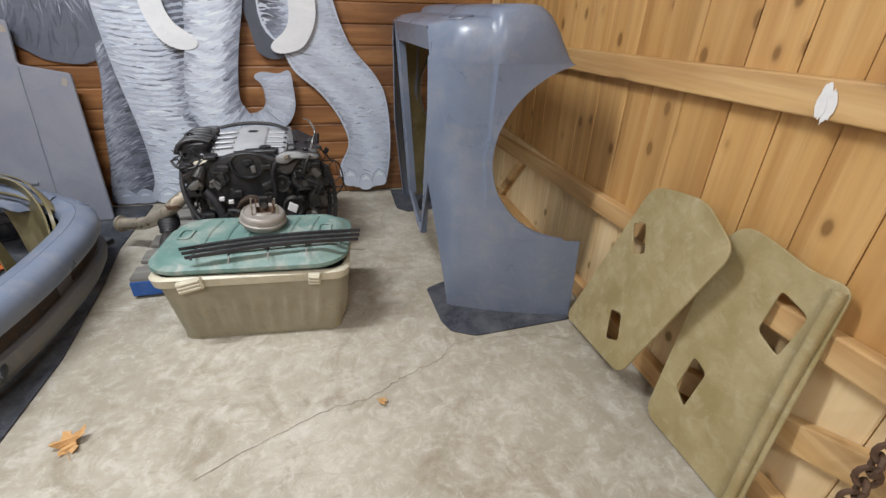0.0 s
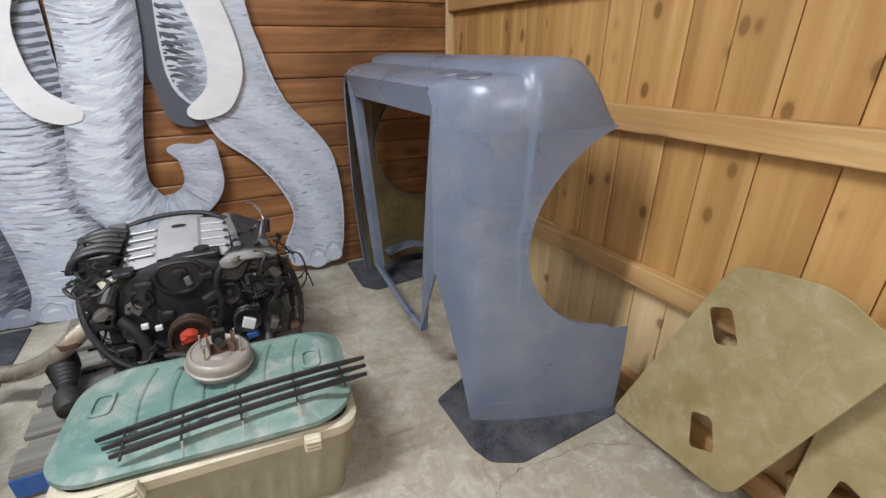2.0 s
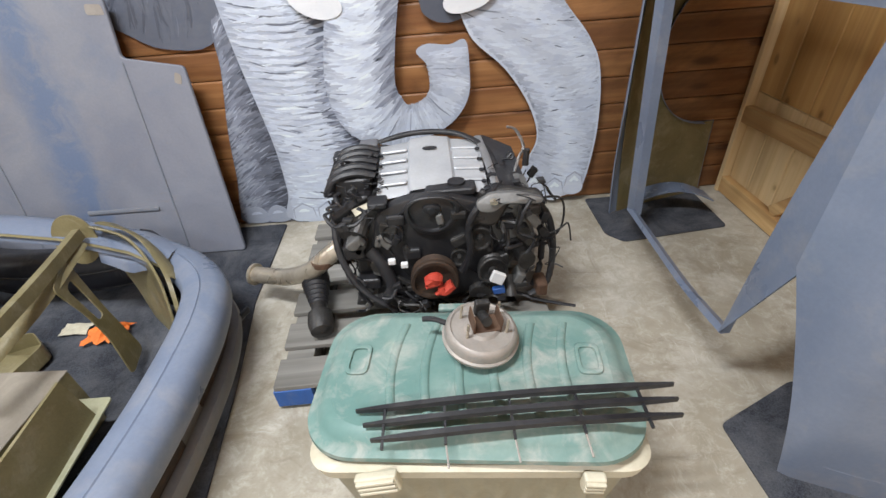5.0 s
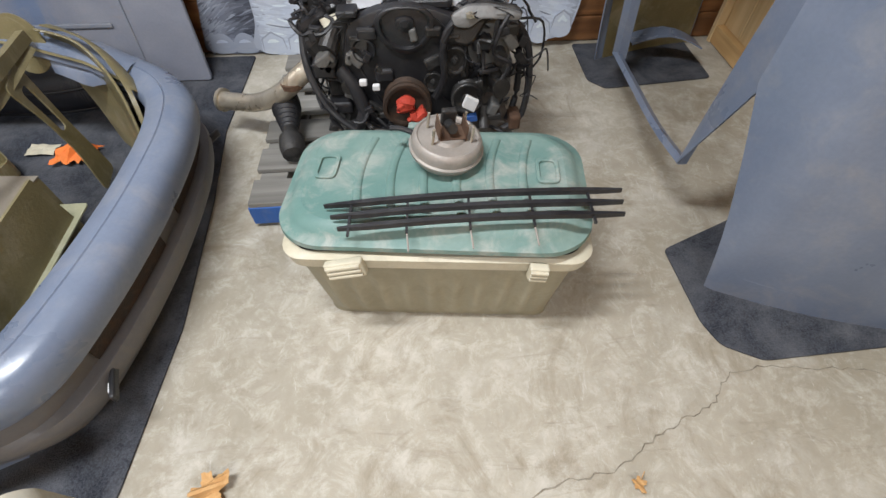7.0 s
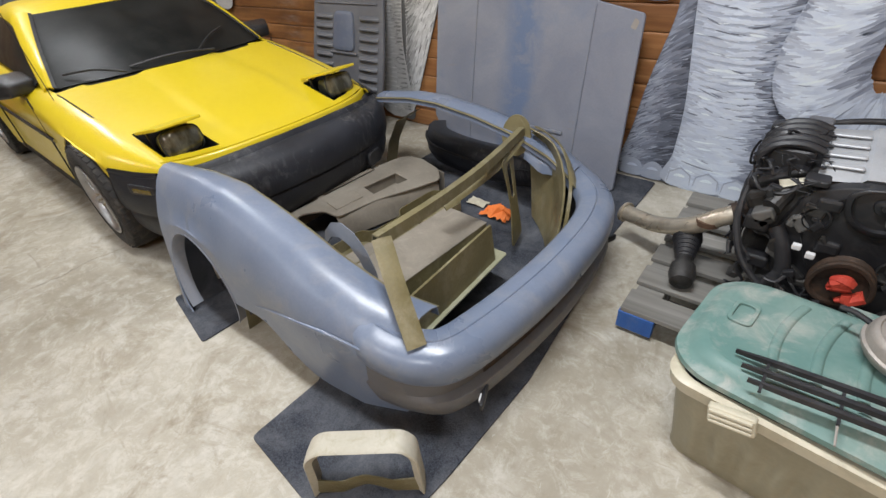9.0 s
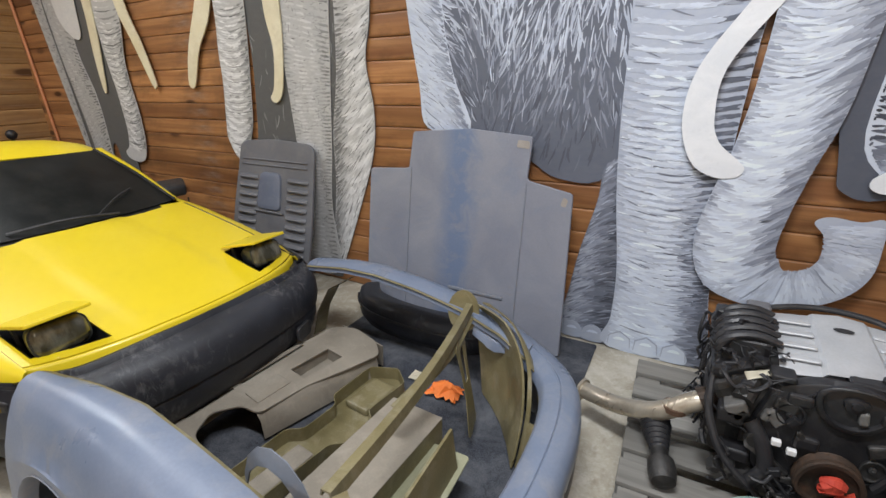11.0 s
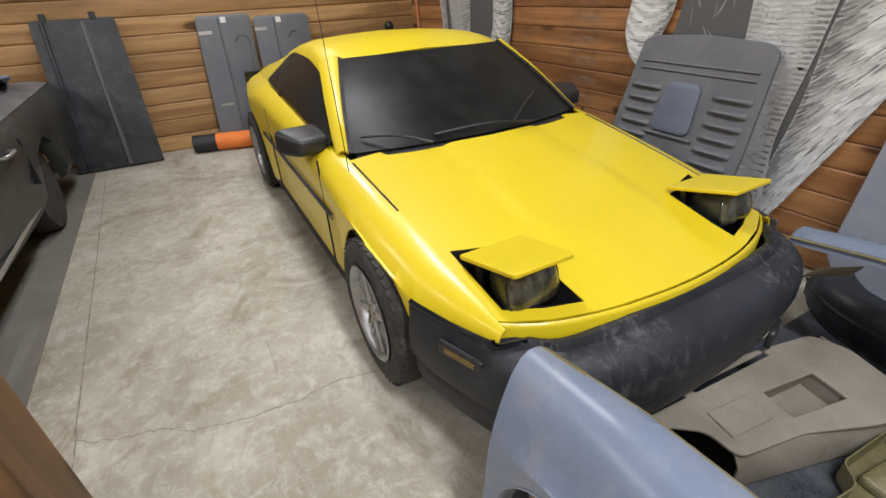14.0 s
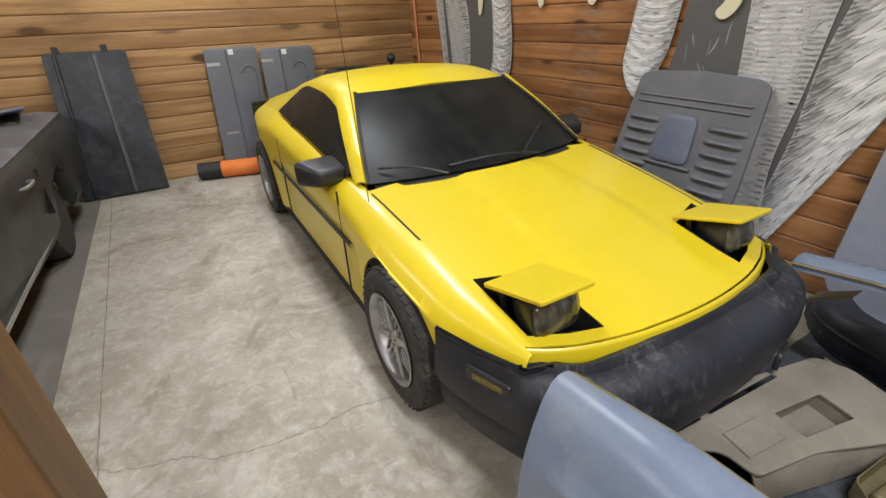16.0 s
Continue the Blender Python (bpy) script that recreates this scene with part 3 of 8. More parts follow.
part("under_rib", box(0.35, 0.12, 0.011, 1.0, 0.2, 0.03, 0.008), M["primer_dark"], bonnet)

lid = thing("louvred_engine_lid", basis((-3.12, 3.42, 0.02), (-1, 0.02, 0), (0.0, 0.27, 1.03)), "grey louvred engine lid leaning on painted elephant board", "car panel")
LW, LH = 0.86, 1.07
rim = [(0.0, 0.0), (LW, 0.0), (LW + 0.0, LH * 0.5), (LW - 0.04, LH - 0.03), (LW - 0.10, LH), (LW / 2, LH + 0.02), (0.09, LH), (0.03, LH - 0.04), (0.0, LH * 0.5)]
part("panel", plate([rounded([Vector((x, y, 0)) for x, y in rim], 0.03)], 0.024, 0.006), M["grey_panel"], lid)
part("bulge", plate([rounded([Vector((x, y, 0)) for x, y in ((0.32, 0.56), (0.58, 0.56), (0.56, 0.84), (0.34, 0.84))], 0.05)], 0.03, 0.012, pose(0, 0, -0.014)), M["blue_fade_and_shade"], lid, "faded blue raised centre", smooth=True)
part("lip", box(0.29, 0.535, -0.03, 0.61, 0.552, -0.011, 0.006), M["grey_panel"], lid)
for k in range(11):
    y = 0.09 + k * 0.069
    for x0, x1 in ((0.055, 0.27), (0.59, 0.805)):
        bm = sheet([[(x, y + 0.034 * (1 - s), -0.0125 - 0.026 * math.sin(math.pi * s * 0.72) * min(1.0, min(x - x0, x1 - x) / 0.02 + 0.15)) for x in np.linspace(x0, x1, 8)] for s in np.linspace(0, 1, 5)], 0.003)
        part("louvre", bm, M["grey_panel"], lid, smooth=True)
for y in (0.885, 0.925):
    part("bead", box(0.08, y, -0.022, 0.78, y + 0.012, -0.010, 0.005), M["grey_panel"], lid)

# ---- storage tote with lid ----
TM = pose(-0.185, 2.266, 0.002, 0, 0, -4.5) @ Matrix.Diagonal((1.03, 1.03, 1.025, 1))
tote = thing("storage_tote", TM, "dusty cream plastic storage tote with ivory clips, packed full", "tote")


def tote_ring(w, d, r, z, wave=0.0, n=6):
    out = []
    for sx, sy, a0 in ((1, 1, 0), (-1, 1, 90), (-1, -1, 180), (1, -1, 270)):
        for k in range(n + 1):
            a = radians(a0 + 90 * k / n)
            out.append(Vector((sx * (w - r) + r * math.cos(a), sy * (d - r) + r * math.sin(a), z)))
    # ribs along the straight sides
    full = []
    m = len(out)
    for i in range(m):
        p, q = out[i], out[(i + 1) % m]
        if (q - p).length > 0.1:
            steps = 48 if abs(q.x - p.x) > 0.1 else 24
            nrm = Vector((0, 1 if p.y > 0 else -1, 0)) if abs(q.x - p.x) > 0.1 else Vector((1 if p.x > 0 else -1, 0, 0))
            for k in range(steps):
                t = k / steps
                full.append(p + (q - p) * t + nrm * wave * (0.5 + 0.5 * math.sin(2 * math.pi * t * (9 if steps == 48 else 5))))
        else:
            full.append(p)
    return full


rows = [tote_ring(0.335, 0.185, 0.05, z, w) for z, w in ((0.0, 0.0),)] + [tote_ring(0.335 + 0.03 * f, 0.185 + 0.025 * f, 0.055, 0.012 + 0.25 * f, 0.017 * min(1, 4 * (1 - f)) * min(1, 6 * f)) for f in (0.0, 0.1, 0.3, 0.6, 0.85, 1.0)]
rows += [tote_ring(0.368, 0.213, 0.06, 0.275), tote_ring(0.374, 0.218, 0.06, 0.283), tote_ring(0.378, 0.222, 0.06, 0.32)]
bm = sheet(rows, 0.004, closed=True)
part("tub", bm, M["tote"], tote, smooth=True)
part("tub_base", plate([tote_ring(0.332, 0.182, 0.05, 0)], 0.006, 0, pose(0, 0, 0.006)), M["tote"], tote)
rows = [tote_ring(w, d, 0.06, z) for w, d, z in ((0.372, 0.216, 0.290), (0.384, 0.228, 0.290), (0.389, 0.233, 0.326), (0.378, 0.222, 0.334), (0.366, 0.21, 0.332))]
part("rim", sheet(rows, 0.003, closed=True), M["cream"], tote, "ivory rim", smooth=True)
part("contents", plate([tote_ring(0.36, 0.205, 0.05, 0)], 0.02, 0, pose(0, 0, 0.315)), M["black_plastic"], tote, "dark packed contents")
for x, tilt, w in ((-0.22, -14, 0.05), (0.25, 4, 0.024)):
    bm = box(-w, -0.02, -0.03, w, 0.004, 0.02, 0.006)
    for k in range(3):
        box(-0.9 * w, -0.027, -0.022 + k * 0.014, 0.9 * w, -0.018, -0.014 + k * 0.014, 0.002, bm)
    part("clip", moved(bm, pose(x, -0.238, 0.315, tilt * 0.6, tilt, 0)), M["cream"], tote, "ivory plastic clip")

LM = pose(-0.192, 2.262, 0.366, 0.6, -1.2, -6.5) @ Matrix.Diagonal((1.03, 0.97, 1.0, 1))
cover = thing("tote_lid", LM, "dusty green plastic tote lid lying askew on the tote", "lid")
prof = [(0.388, 0.228, 0.13, -0.012), (0.398, 0.238, 0.13, 0.0), (0.396, 0.237, 0.13, 0.014), (0.378, 0.218, 0.125, 0.022), (0.37, 0.21, 0.12, 0.030), (0.352, 0.193, 0.11, 0.046), (0.335, 0.178, 0.10, 0.050)]
rows = [tote_ring(w, d, r, z, n=10) for w, d, r, z in prof]
bm = sheet(rows, 0.004, closed=True)
part("lid_rim", bm, M["green_lid"], cover, smooth=True)
part("lid_top", plate([tote_ring(0.336, 0.179, 0.10, 0, n=10)], 0.006, 0.0, pose(0, 0, 0.0465)), M["green_lid"], cover)
for k in range(6):
    x = -0.20 + k * 0.085
    rows = [[(x + 0.012 * math.cos(a) + 0.02 * s * s, 0.15 * s, 0.0495 + 0.007 * math.sin(a)) for a in [math.pi * q / 6 for q in range(7)]] for s in np.linspace(-1, 1, 9)]
    part("rib", sheet(rows), M["green_lid"], cover, smooth=True)
for x in (-0.29, 0.29):
    ring = rounded([Vector((x - 0.03, -0.03, 0)), Vector((x + 0.03, -0.03, 0)), Vector((x + 0.03, 0.07, 0)), Vector((x - 0.03, 0.07, 0))], 0.02)
    inner = rounded([Vector((x - 0.02, -0.018, 0)), Vector((x + 0.02, -0.018, 0)), Vector((x + 0.02, 0.058, 0)), Vector((x - 0.02, 0.058, 0))], 0.015)
    part("grip_frame", plate([ring, inner], 0.008, 0.002, pose(0, 0, 0.0535)), M["green_lid"], cover)
part("latch_tab", box(-0.10, 0.235, 0.016, 0.02, 0.262, 0.030, 0.004), M["green_lid"], cover)

# ---- brake booster on the lid ----
BM = pose(-0.165, 2.325, 0.421, 5, 6, 10) @ Matrix.Scale(0.94, 4)
booster = thing("brake_booster", BM, "dull zinc brake booster drum with rusty bracket on tote lid", "car part")
part("shell", lathe([(0.0, 0.0), (0.06, 0.0), (0.082, 0.006), (0.094, 0.016), (0.100, 0.034), (0.107, 0.037), (0.108, 0.045), (0.102, 0.049), (0.101, 0.068), (0.095, 0.080), (0.088, 0.083), (0.084, 0.079), (0.05, 0.080), (0.042, 0.088), (0.0, 0.088)], 40), M["grey_metal"], booster, smooth=True)
part("rear_spigot", lathe([(0.012, -0.012), (0.012, 0.004), (0.0, 0.004)], 12), M["grey_metal"], booster)
bm = joined(box(-0.03, -0.028, 0.088, 0.045, 0.03, 0.091), box(-0.032, -0.028, 0.088, -0.029, 0.03, 0.135), box(0.044, -0.028, 0.06, 0.047, 0.03, 0.13))
part("bracket", bm, M["rust"], booster, "dark rusty bracket")
bm = joined(box(-0.015, 0.028, 0.09, 0.028, 0.05, 0.14, 0.006), cyl((0.005, 0.03, 0.1), (0.005, -0.02, 0.12), 0.014))
part("valve", bm, M["cast"], booster)
for x, y in ((-0.05, -0.03), (0.055, 0.035), (0.06, -0.03), (-0.05, 0.04)):
    part("stud", cyl((x, y, 0.08), (x, y, 0.13), 0.004, seg=10), M["steel"], booster)
part("pipe_stub", tube([(-0.08, 0.05, 0.05), (-0.12, 0.07, 0.055), (-0.15, 0.08, 0.05)], 0.008, 8), M["black_rubber"], booster)

# ---- grille slats on the lid ----
GM = basis((-0.475, 2.135, 0.421), (0.765, -0.02, 0.035), (0, 1, 0.03))
grille = thing("grille", GM, "three-bar black plastic grille lying across the tote lid", "grille")
for k in range(3):
    y = 0.012 - k * 0.038
    off = 0.03 * k
    bm = bmesh.new()
    rows = []
    for s in np.linspace(0, 1, 16):
        x = off * 0.7 + (0.735 - off * 0.9) * s
        bow = 0.016 * math.sin(math.pi * s)
        f = min(1.0, 0.35 + 6 * s, 0.35 + 6 * (1 - s))
        rows.append([(x, y - 0.0085 * f, bow), (x, y + 0.0085 * f, bow), (x, y + 0.006 * f, bow + 0.012), (x, y - 0.006 * f, bow + 0.012)])
    part("slat", sheet(rows, closed=True), M["black_plastic"], grille)
for x in (0.07, 0.21, 0.36, 0.51, 0.65):
    part("tie", box(x - 0.003, -0.09, 0.006, x + 0.003, 0.012, 0.012), M["black_plastic"], grille)
for x in (0.21, 0.36, 0.51):
    part("peg", cyl((x, -0.085, 0.006), (x + 0.004, -0.135, -0.004), 0.0025, seg=6), M["grey_metal"], grille)

# ---- yellow sports car with raised headlamps ----
CX, CY = -4.45, 2.335
FW, RW, WR = -3.25, -5.70, 0.30
car = thing("sports_car", pose(0, 0, 0), "yellow two-door sports car with raised headlamp lids and black bumper", "car")


def edge_z(x):
    return curve(x, (-6.6, 0.72), (-6.2, 0.80), (-5.4, 0.84), (-4.4, 0.80), (-3.68, 0.750), (-3.2, 0.674), (-2.9, 0.615), (-2.62, 0.548))


def half_w(x):
    return curve(x, (-6.6, 0.64), (-6.2, 0.71), (-5.6, 0.762), (-4.4, 0.762), (-3.55, 0.762), (-3.2, 0.748), (-2.95, 0.735), (-2.72, 0.665), (-2.62, 0.61), soft=0.05)


def hood_half(x):
    return ramp(x, (-6.6, 0.56), (-5.6, 0.62), (-4.0, 0.66), (-3.68, 0.645), (-2.62, 0.60))


def arch_z(x, low):
    z = low
    for xh, r in ((FW, 0.33), (RW, 0.33)):
        if abs(x - xh) < r:
            z = max(z, 0.295 + math.sqrt(r * r - (x - xh) ** 2))
    return z


def fender_row(x):
    """From the bonnet edge over the shoulder and down the flank to the sill or the wheel arch."""
    he, ze, w = hood_half(x), edge_z(x), half_w(x)
    lip = 0.016 * max(0.0, 1 - abs(x - FW) / 0.5) + 0.016 * max(0.0, 1 - abs(x - RW) / 0.5)
    low = 0.175 if x < -2.95 else ramp(x, (-2.95, 0.495), (-2.62, 0.515))
    low = arch_z(x, low)
    drop = ramp(x, (-6.6, 0.02), (-3.7, 0.015), (-3.2, 0.012), (-2.62, 0.006))
    line = [(he, ze), (he + (w - he) * 0.30, ze - drop * 0.4), (he + (w - he) * 0.62, ze - drop - 0.012), (he + (w - he) * 0.88, ze - drop - 0.040), (w + lip * 0.5, ze - drop - 0.075)]
    top = line[-1][1]
    low = min(low, top - 0.004)
    for k in range(1, 9):
        z = top + (min(low, top - 0.004) - top) * k / 8
        out = w + lip - 0.10 * max(0.0, (0.40 - z)) ** 1.3 - (0.012 if z < 0.53 else 0.0) * (1 if -5.3 < x < -3.62 else 0)
        line.append((out, max(z, low)))
    return line


xs = sorted({-6.6 + 0.05 * k for k in range(80)} | {FW + 0.33 * math.cos(a * math.pi / 14) for a in range(15)} | {RW + 0.33 * math.cos(a * math.pi / 14) for a in range(15)})
xs = [x for x in xs if x <= -2.62]
for side in (1, -1):
    rows = [[(x, CY - side * h, z) for h, z in fender_row(x)] for x in xs]
    bm = sheet(rows, 0.006)
    part("body_side", bm, M["yellow"], car, smooth=True)
    for xh in (FW, RW):
        bm = sheet([[(xh + 0.335 * math.cos(a), CY - side * (0.735 - d), 0.285 + 0.31 * math.sin(a)) for a in [math.pi * k / 14 for k in range(15)]] for d in (0.10, 0.35)])
        part("arch_liner", bm, M["black_plastic"], car)
    bm = bmesh.new()
    for x0, x1 in ((-5.28, -3.66),):
        rows = [[(x, CY - side * (half_w(x) + 0.004 + o), z) for o, z in ((0, 0.545), (0.008, 0.541), (0.008, 0.521), (0, 0.517))] for x in np.linspace(x0, x1, 20)]
        sheet(rows, 0, bm)
    part("rub_strip", bm, M["black_rubber"], car)
    bm = sheet([[(x, CY - side * (half_w(x) - 0.05 + o), z) for o, z in ((0.01, 0.19), (0.028, 0.165), (0.0, 0.125))] for x in np.linspace(-5.32, -3.63, 12)], 0.01)
    part("sill", bm, M["black_plastic"], car)
    # door joint
    for xd in (-3.80, -5.02):
        bm = box(xd - 0.003, CY - side * (half_w(xd) - 0.002) - 0.004, 0.20, xd + 0.003, CY - side * (half_w(xd) - 0.002) + 0.004, 0.74)
        part("door_gap", bm, M["black_plastic"], car)


def front_x(h):
    return -2.53 - 0.12 * (h / 0.60) ** 2 - 0.03 * (abs(h) / 0.6) ** 6


def hood_z(x, h):
    f = ramp(x, (-3.68, 0.0), (-2.6, 1.0))
    crease = 0.011 * (1 - 0.8 * f) * (1.0 if abs(h) < 0.25 else 0.0)
    return edge_z(min(x, -2.62)) - (0.05 * max(0, x + 2.62)) + 0.028 * (1 - (h / 0.63) ** 2) * (1 - 0.3 * f) + crease


HOLES = ((0.345, 0.565), (-0.565, -0.345))
HX0, HX1 = 0.69, 0.955


def hood_point(u, v):
    xr = -3.695 + 0.115 * max(0.0, 1 - abs(u) / 0.47) ** 0.25 * (1 if abs(u) < 0.47 else 0)
    x = xr + (front_x(u) - 0.010 - xr) * v
    h = u * ramp(x, (-3.69, 1.076), (-2.62, 1.0))
    return Vector((x, CY - h, hood_z(x, h)))


us = sorted({-0.24, -0.26, 0.24, 0.26, -0.598, -0.565, -0.455, -0.345, -0.30, -0.2, -0.1, 0, 0.1, 0.2, 0.30, 0.345, 0.455, 0.565, 0.598, -0.475, 0.475, -0.465, 0.465})
vs = sorted({0, 0.1, 0.2, 0.3, 0.4, 0.5, 0.6, HX0, 0.78, 0.87, HX1, 1.0})
bm = bmesh.new()
grid = [[bm.verts.new(hood_point(u, v)) for u in us] for v in vs]
for i in range(len(vs) - 1):
    for j in range(len(us) - 1):
        mid_u, mid_v = (us[j] + us[j + 1]) / 2, (vs[i] + vs[i + 1]) / 2
        if any(a < mid_u < b for a, b in HOLES) and HX0 < mid_v < HX1:
            continue
        bm.faces.new((grid[i][j], grid[i][j + 1], grid[i + 1][j + 1], grid[i + 1][j]))
bmesh.ops.recalc_face_normals(bm, faces=bm.faces)
bmesh.ops.solidify(bm, geom=list(bm.faces), thickness=0.008)
part("bonnet", bm, M["yellow"], car, "long flat yellow bonnet", smooth=True)
# nose strip before the bonnet, dark gap between
rows = []
for u in np.linspace(-0.61, 0.61, 25):
    xf = front_x(u)
    rows.append([(xf - 0.003, CY - u, hood_z(xf - 0.003, u) - 0.002), (xf + 0.004, CY - u, hood_z(xf, u) - 0.005), (xf + 0.009, CY - u, hood_z(xf, u) - 0.014), (xf + 0.009, CY - u, 0.47)])
part("nose_strip", sheet(rows, 0.006), M["yellow"], car, smooth=True)
rows = [[(x, CY - u, 0.43) for u in (-0.62, 0, 0.62)] for x in (-3.6, -3.0, -2.6)]
part("front_tray", sheet(rows, 0.01), M["black_plastic"], car)


for side in (1, -1):
    seam = [(x, CY - side * (hood_half(x) + 0.002), edge_z(x) - 0.0005) for x in np.linspace(-3.66, -2.66, 18)]
    part("bonnet_gap", tube(seam, 0.0042, 6, steps=1), M["black_plastic"], car)


# headlamps: tilted lid, lamp box and sealed-beam glass
def headlamp(side):
    a, b = (hood_point(side * 0.350, HX0), hood_point(side * 0.560, HX0)), (hood_point(side * 0.350, HX1), hood_point(side * 0.560, HX1))
    y0, y1 = sorted((a[0].y, a[1].y))
    xr, xf, z = a[0].x, b[0].x, (a[0].z + b[0].z) / 2
    zr = a[0].z
    tilt = Matrix.Translation((xr - 0.015, 0, zr + 0.014)) @ Matrix.Rotation(radians(-13.5), 4, "Y")
    shape = rounded([Vector((0, y0 - 0.010, 0)), Vector((0, y1 + 0.010, 0)), Vector((0.26, y1 - 0.006, 0)), Vector((0.26, y0 + 0.006, 0))], 0.012)
    top = part("headlamp_lid", plate([shape], 0.014, 0.003, tilt @ pose(0, 0, 0.007)), M["yellow"], car, "raised yellow headlamp lid")
    cy_, cz_ = (y0 + y1) / 2, -0.072
    ring = [(math.copysign(abs(math.cos(q)) ** 0.55, math.cos(q)), math.copysign(abs(math.sin(q)) ** 0.6, math.sin(q))) for q in [2 * math.pi * k / 28 for k in range(28)]]
    rows = [[(px, cy_ + f * 0.092 * c, cz_ + f * 0.062 * d) for c, d in ring] for px, f in ((0.03, 0.25), (0.05, 0.55), (0.10, 0.86), (0.165, 1.0), (0.186, 1.03), (0.196, 1.03), (0.198, 0.97))]
    part("lamp_bucket", moved(sheet(rows, 0.003, closed=True), tilt), M["dark_body"], top, smooth=True)
    rows = [[(px, cy_ + f * 0.092 * c, cz_ + f * 0.062 * d) for c, d in ring] for px, f in ((0.196, 0.97), (0.205, 0.92), (0.214, 0.75), (0.219, 0.5), (0.221, 0.25), (0.222, 0.01))]
    part("lamp_lens", moved(sheet(rows, closed=True), tilt), M["lamp_glass"], top, "dusty glass headlamp lens", smooth=True)
    part("lid_arm", moved(box(0.04, y0 + 0.02, -0.10, 0.06, y0 + 0.03, -0.004), tilt), M["black_plastic"], top)
    # dark walls of the well
    w = []
    for p, q in ((a[0], a[1]), (a[1], b[1]), (b[1], b[0]), (b[0], a[0])):
        w.append(sheet([[p, q], [p - Vector((0, 0, 0.13)), q - Vector((0, 0, 0.13))]]))
    part("lamp_well", joined(*w), M["black_plastic"], car)


headlamp(1)
headlamp(-1)

# bumper: a thick rubber section swept round the nose
plan = [(-2.935, 0.742), (-2.85, 0.730), (-2.73, 0.698), (-2.59, 0.64), (-2.485, 0.53), (-2.44, 0.36), (-2.42, 0.18), (-2.413, 0.0)]
plan = spline([Vector((x, h, 0)) for x, h in plan], 4)
plan = plan + [Vector((p.x, -p.y, 0)) for p in plan[-2::-1]]
SECT = [(-0.13, 0.515), (-0.110, 0.535), (-0.092, 0.538), (-0.084, 0.528), (-0.076, 0.514), (-0.055, 0.514), (-0.02, 0.500), (0.012, 0.474), (0.028, 0.43), (0.030, 0.375), (0.020, 0.335), (0.006, 0.330), (0.004, 0.321), (0.010, 0.313), (0.004, 0.26), (-0.014, 0.21), (-0.04, 0.172), (-0.08, 0.155)]
rows = []
for i, p in enumerate(plan):
    t = (plan[min(i + 1, len(plan) - 1)] - plan[max(i - 1, 0)]).normalized()
    n = Vector((-t.y, t.x, 0))
    if n.dot(p - Vector((-3.3, 0, 0))) < 0:
        n = -n
    front = max(0.0, 1 - abs(p.y) / 0.75)
    rise = 0.02 * front
    row = []
    for k, (o, z) in enumerate(SECT):
        x, h = p.x + n.x * o * (0.75 + 0.45 * front), p.y + n.y * o * 0.8
        if z > 0.45:
            if abs(h) < 0.615:
                x = max(x, front_x(min(abs(h), 0.6)) + 0.004 + 0.006 * k)
            if x < -2.63:
                h = math.copysign(max(abs(h), half_w(x) + 0.008 + 0.003 * k), p.y)
        row.append((x, CY - h, z + (rise + 0.012 if z > 0.42 else 0) * 0.5))
    rows.append(row)
bumper = part("front_bumper", sheet(rows, 0.012), M["bumper"], car, "scuffed black rubber front bumper", smooth=True)
for side in (1, -1):
    bm = box(-0.078, -0.006, -0.026, 0.078, 0.009, 0.026, 0.010)
    moved(bm, Matrix.Translation((-2.715, CY - side * 0.708, 0.468)) @ Matrix.Rotation(side * radians(22), 4, "Z") @ Matrix.Rotation(radians(4), 4, "Y"))
    part("side_marker", bm, M["black_plastic"], bumper)
    bm = box(-0.052, -0.004, -0.011, 0.052, 0.012, 0.011, 0.004)
    moved(bm, Matrix.Translation((-2.713, CY - side * 0.712, 0.468)) @ Matrix.Rotation(side * radians(22), 4, "Z") @ Matrix.Rotation(radians(4), 4, "Y"))
    part("amber_lens", bm, M["amber"], bumper, "dusty amber marker lens")
    bm = plate([rounded([Vector((-0.06, -0.04, 0)), Vector((0.06, -0.04, 0)), Vector((0.06, 0.04, 0)), Vector((-0.06, 0.04, 0))], 0.025)], 0.02, 0.004)
    moved(bm, Matrix.Translation((-2.43, CY - side * 0.40, 0.255)) @ Matrix.Rotation(radians(90 - side * 16), 4, "Z") @ Matrix.Rotation(radians(90), 4, "X"))
    part("lamp_recess", bm, M["black_plastic"], bumper)

# roof and glasshouse
GX = [-3.70, -3.85, -4.02, -4.18, -4.32, -4.5, -4.7, -4.95, -5.15, -5.4, -5.7, -6.0, -6.3, -6.5]


def roof_z(x):
    return curve(x, (-6.55, 0.80), (-6.0, 0.91), (-5.3, 1.07), (-4.85, 1.145), (-4.45, 1.145), (-4.23, 1.092), (-3.78, 0.775), soft=0.09 if x < -4.3 else 0.03)


def roof_half(x):
    return curve(x, (-6.5, 0.5), (-5.6, 0.46), (-4.9, 0.49), (-4.2, 0.52), (-3.78, 0.615))


def belt(x):
    return hood_half(x) + 0.01, edge_z(x) - 0.004


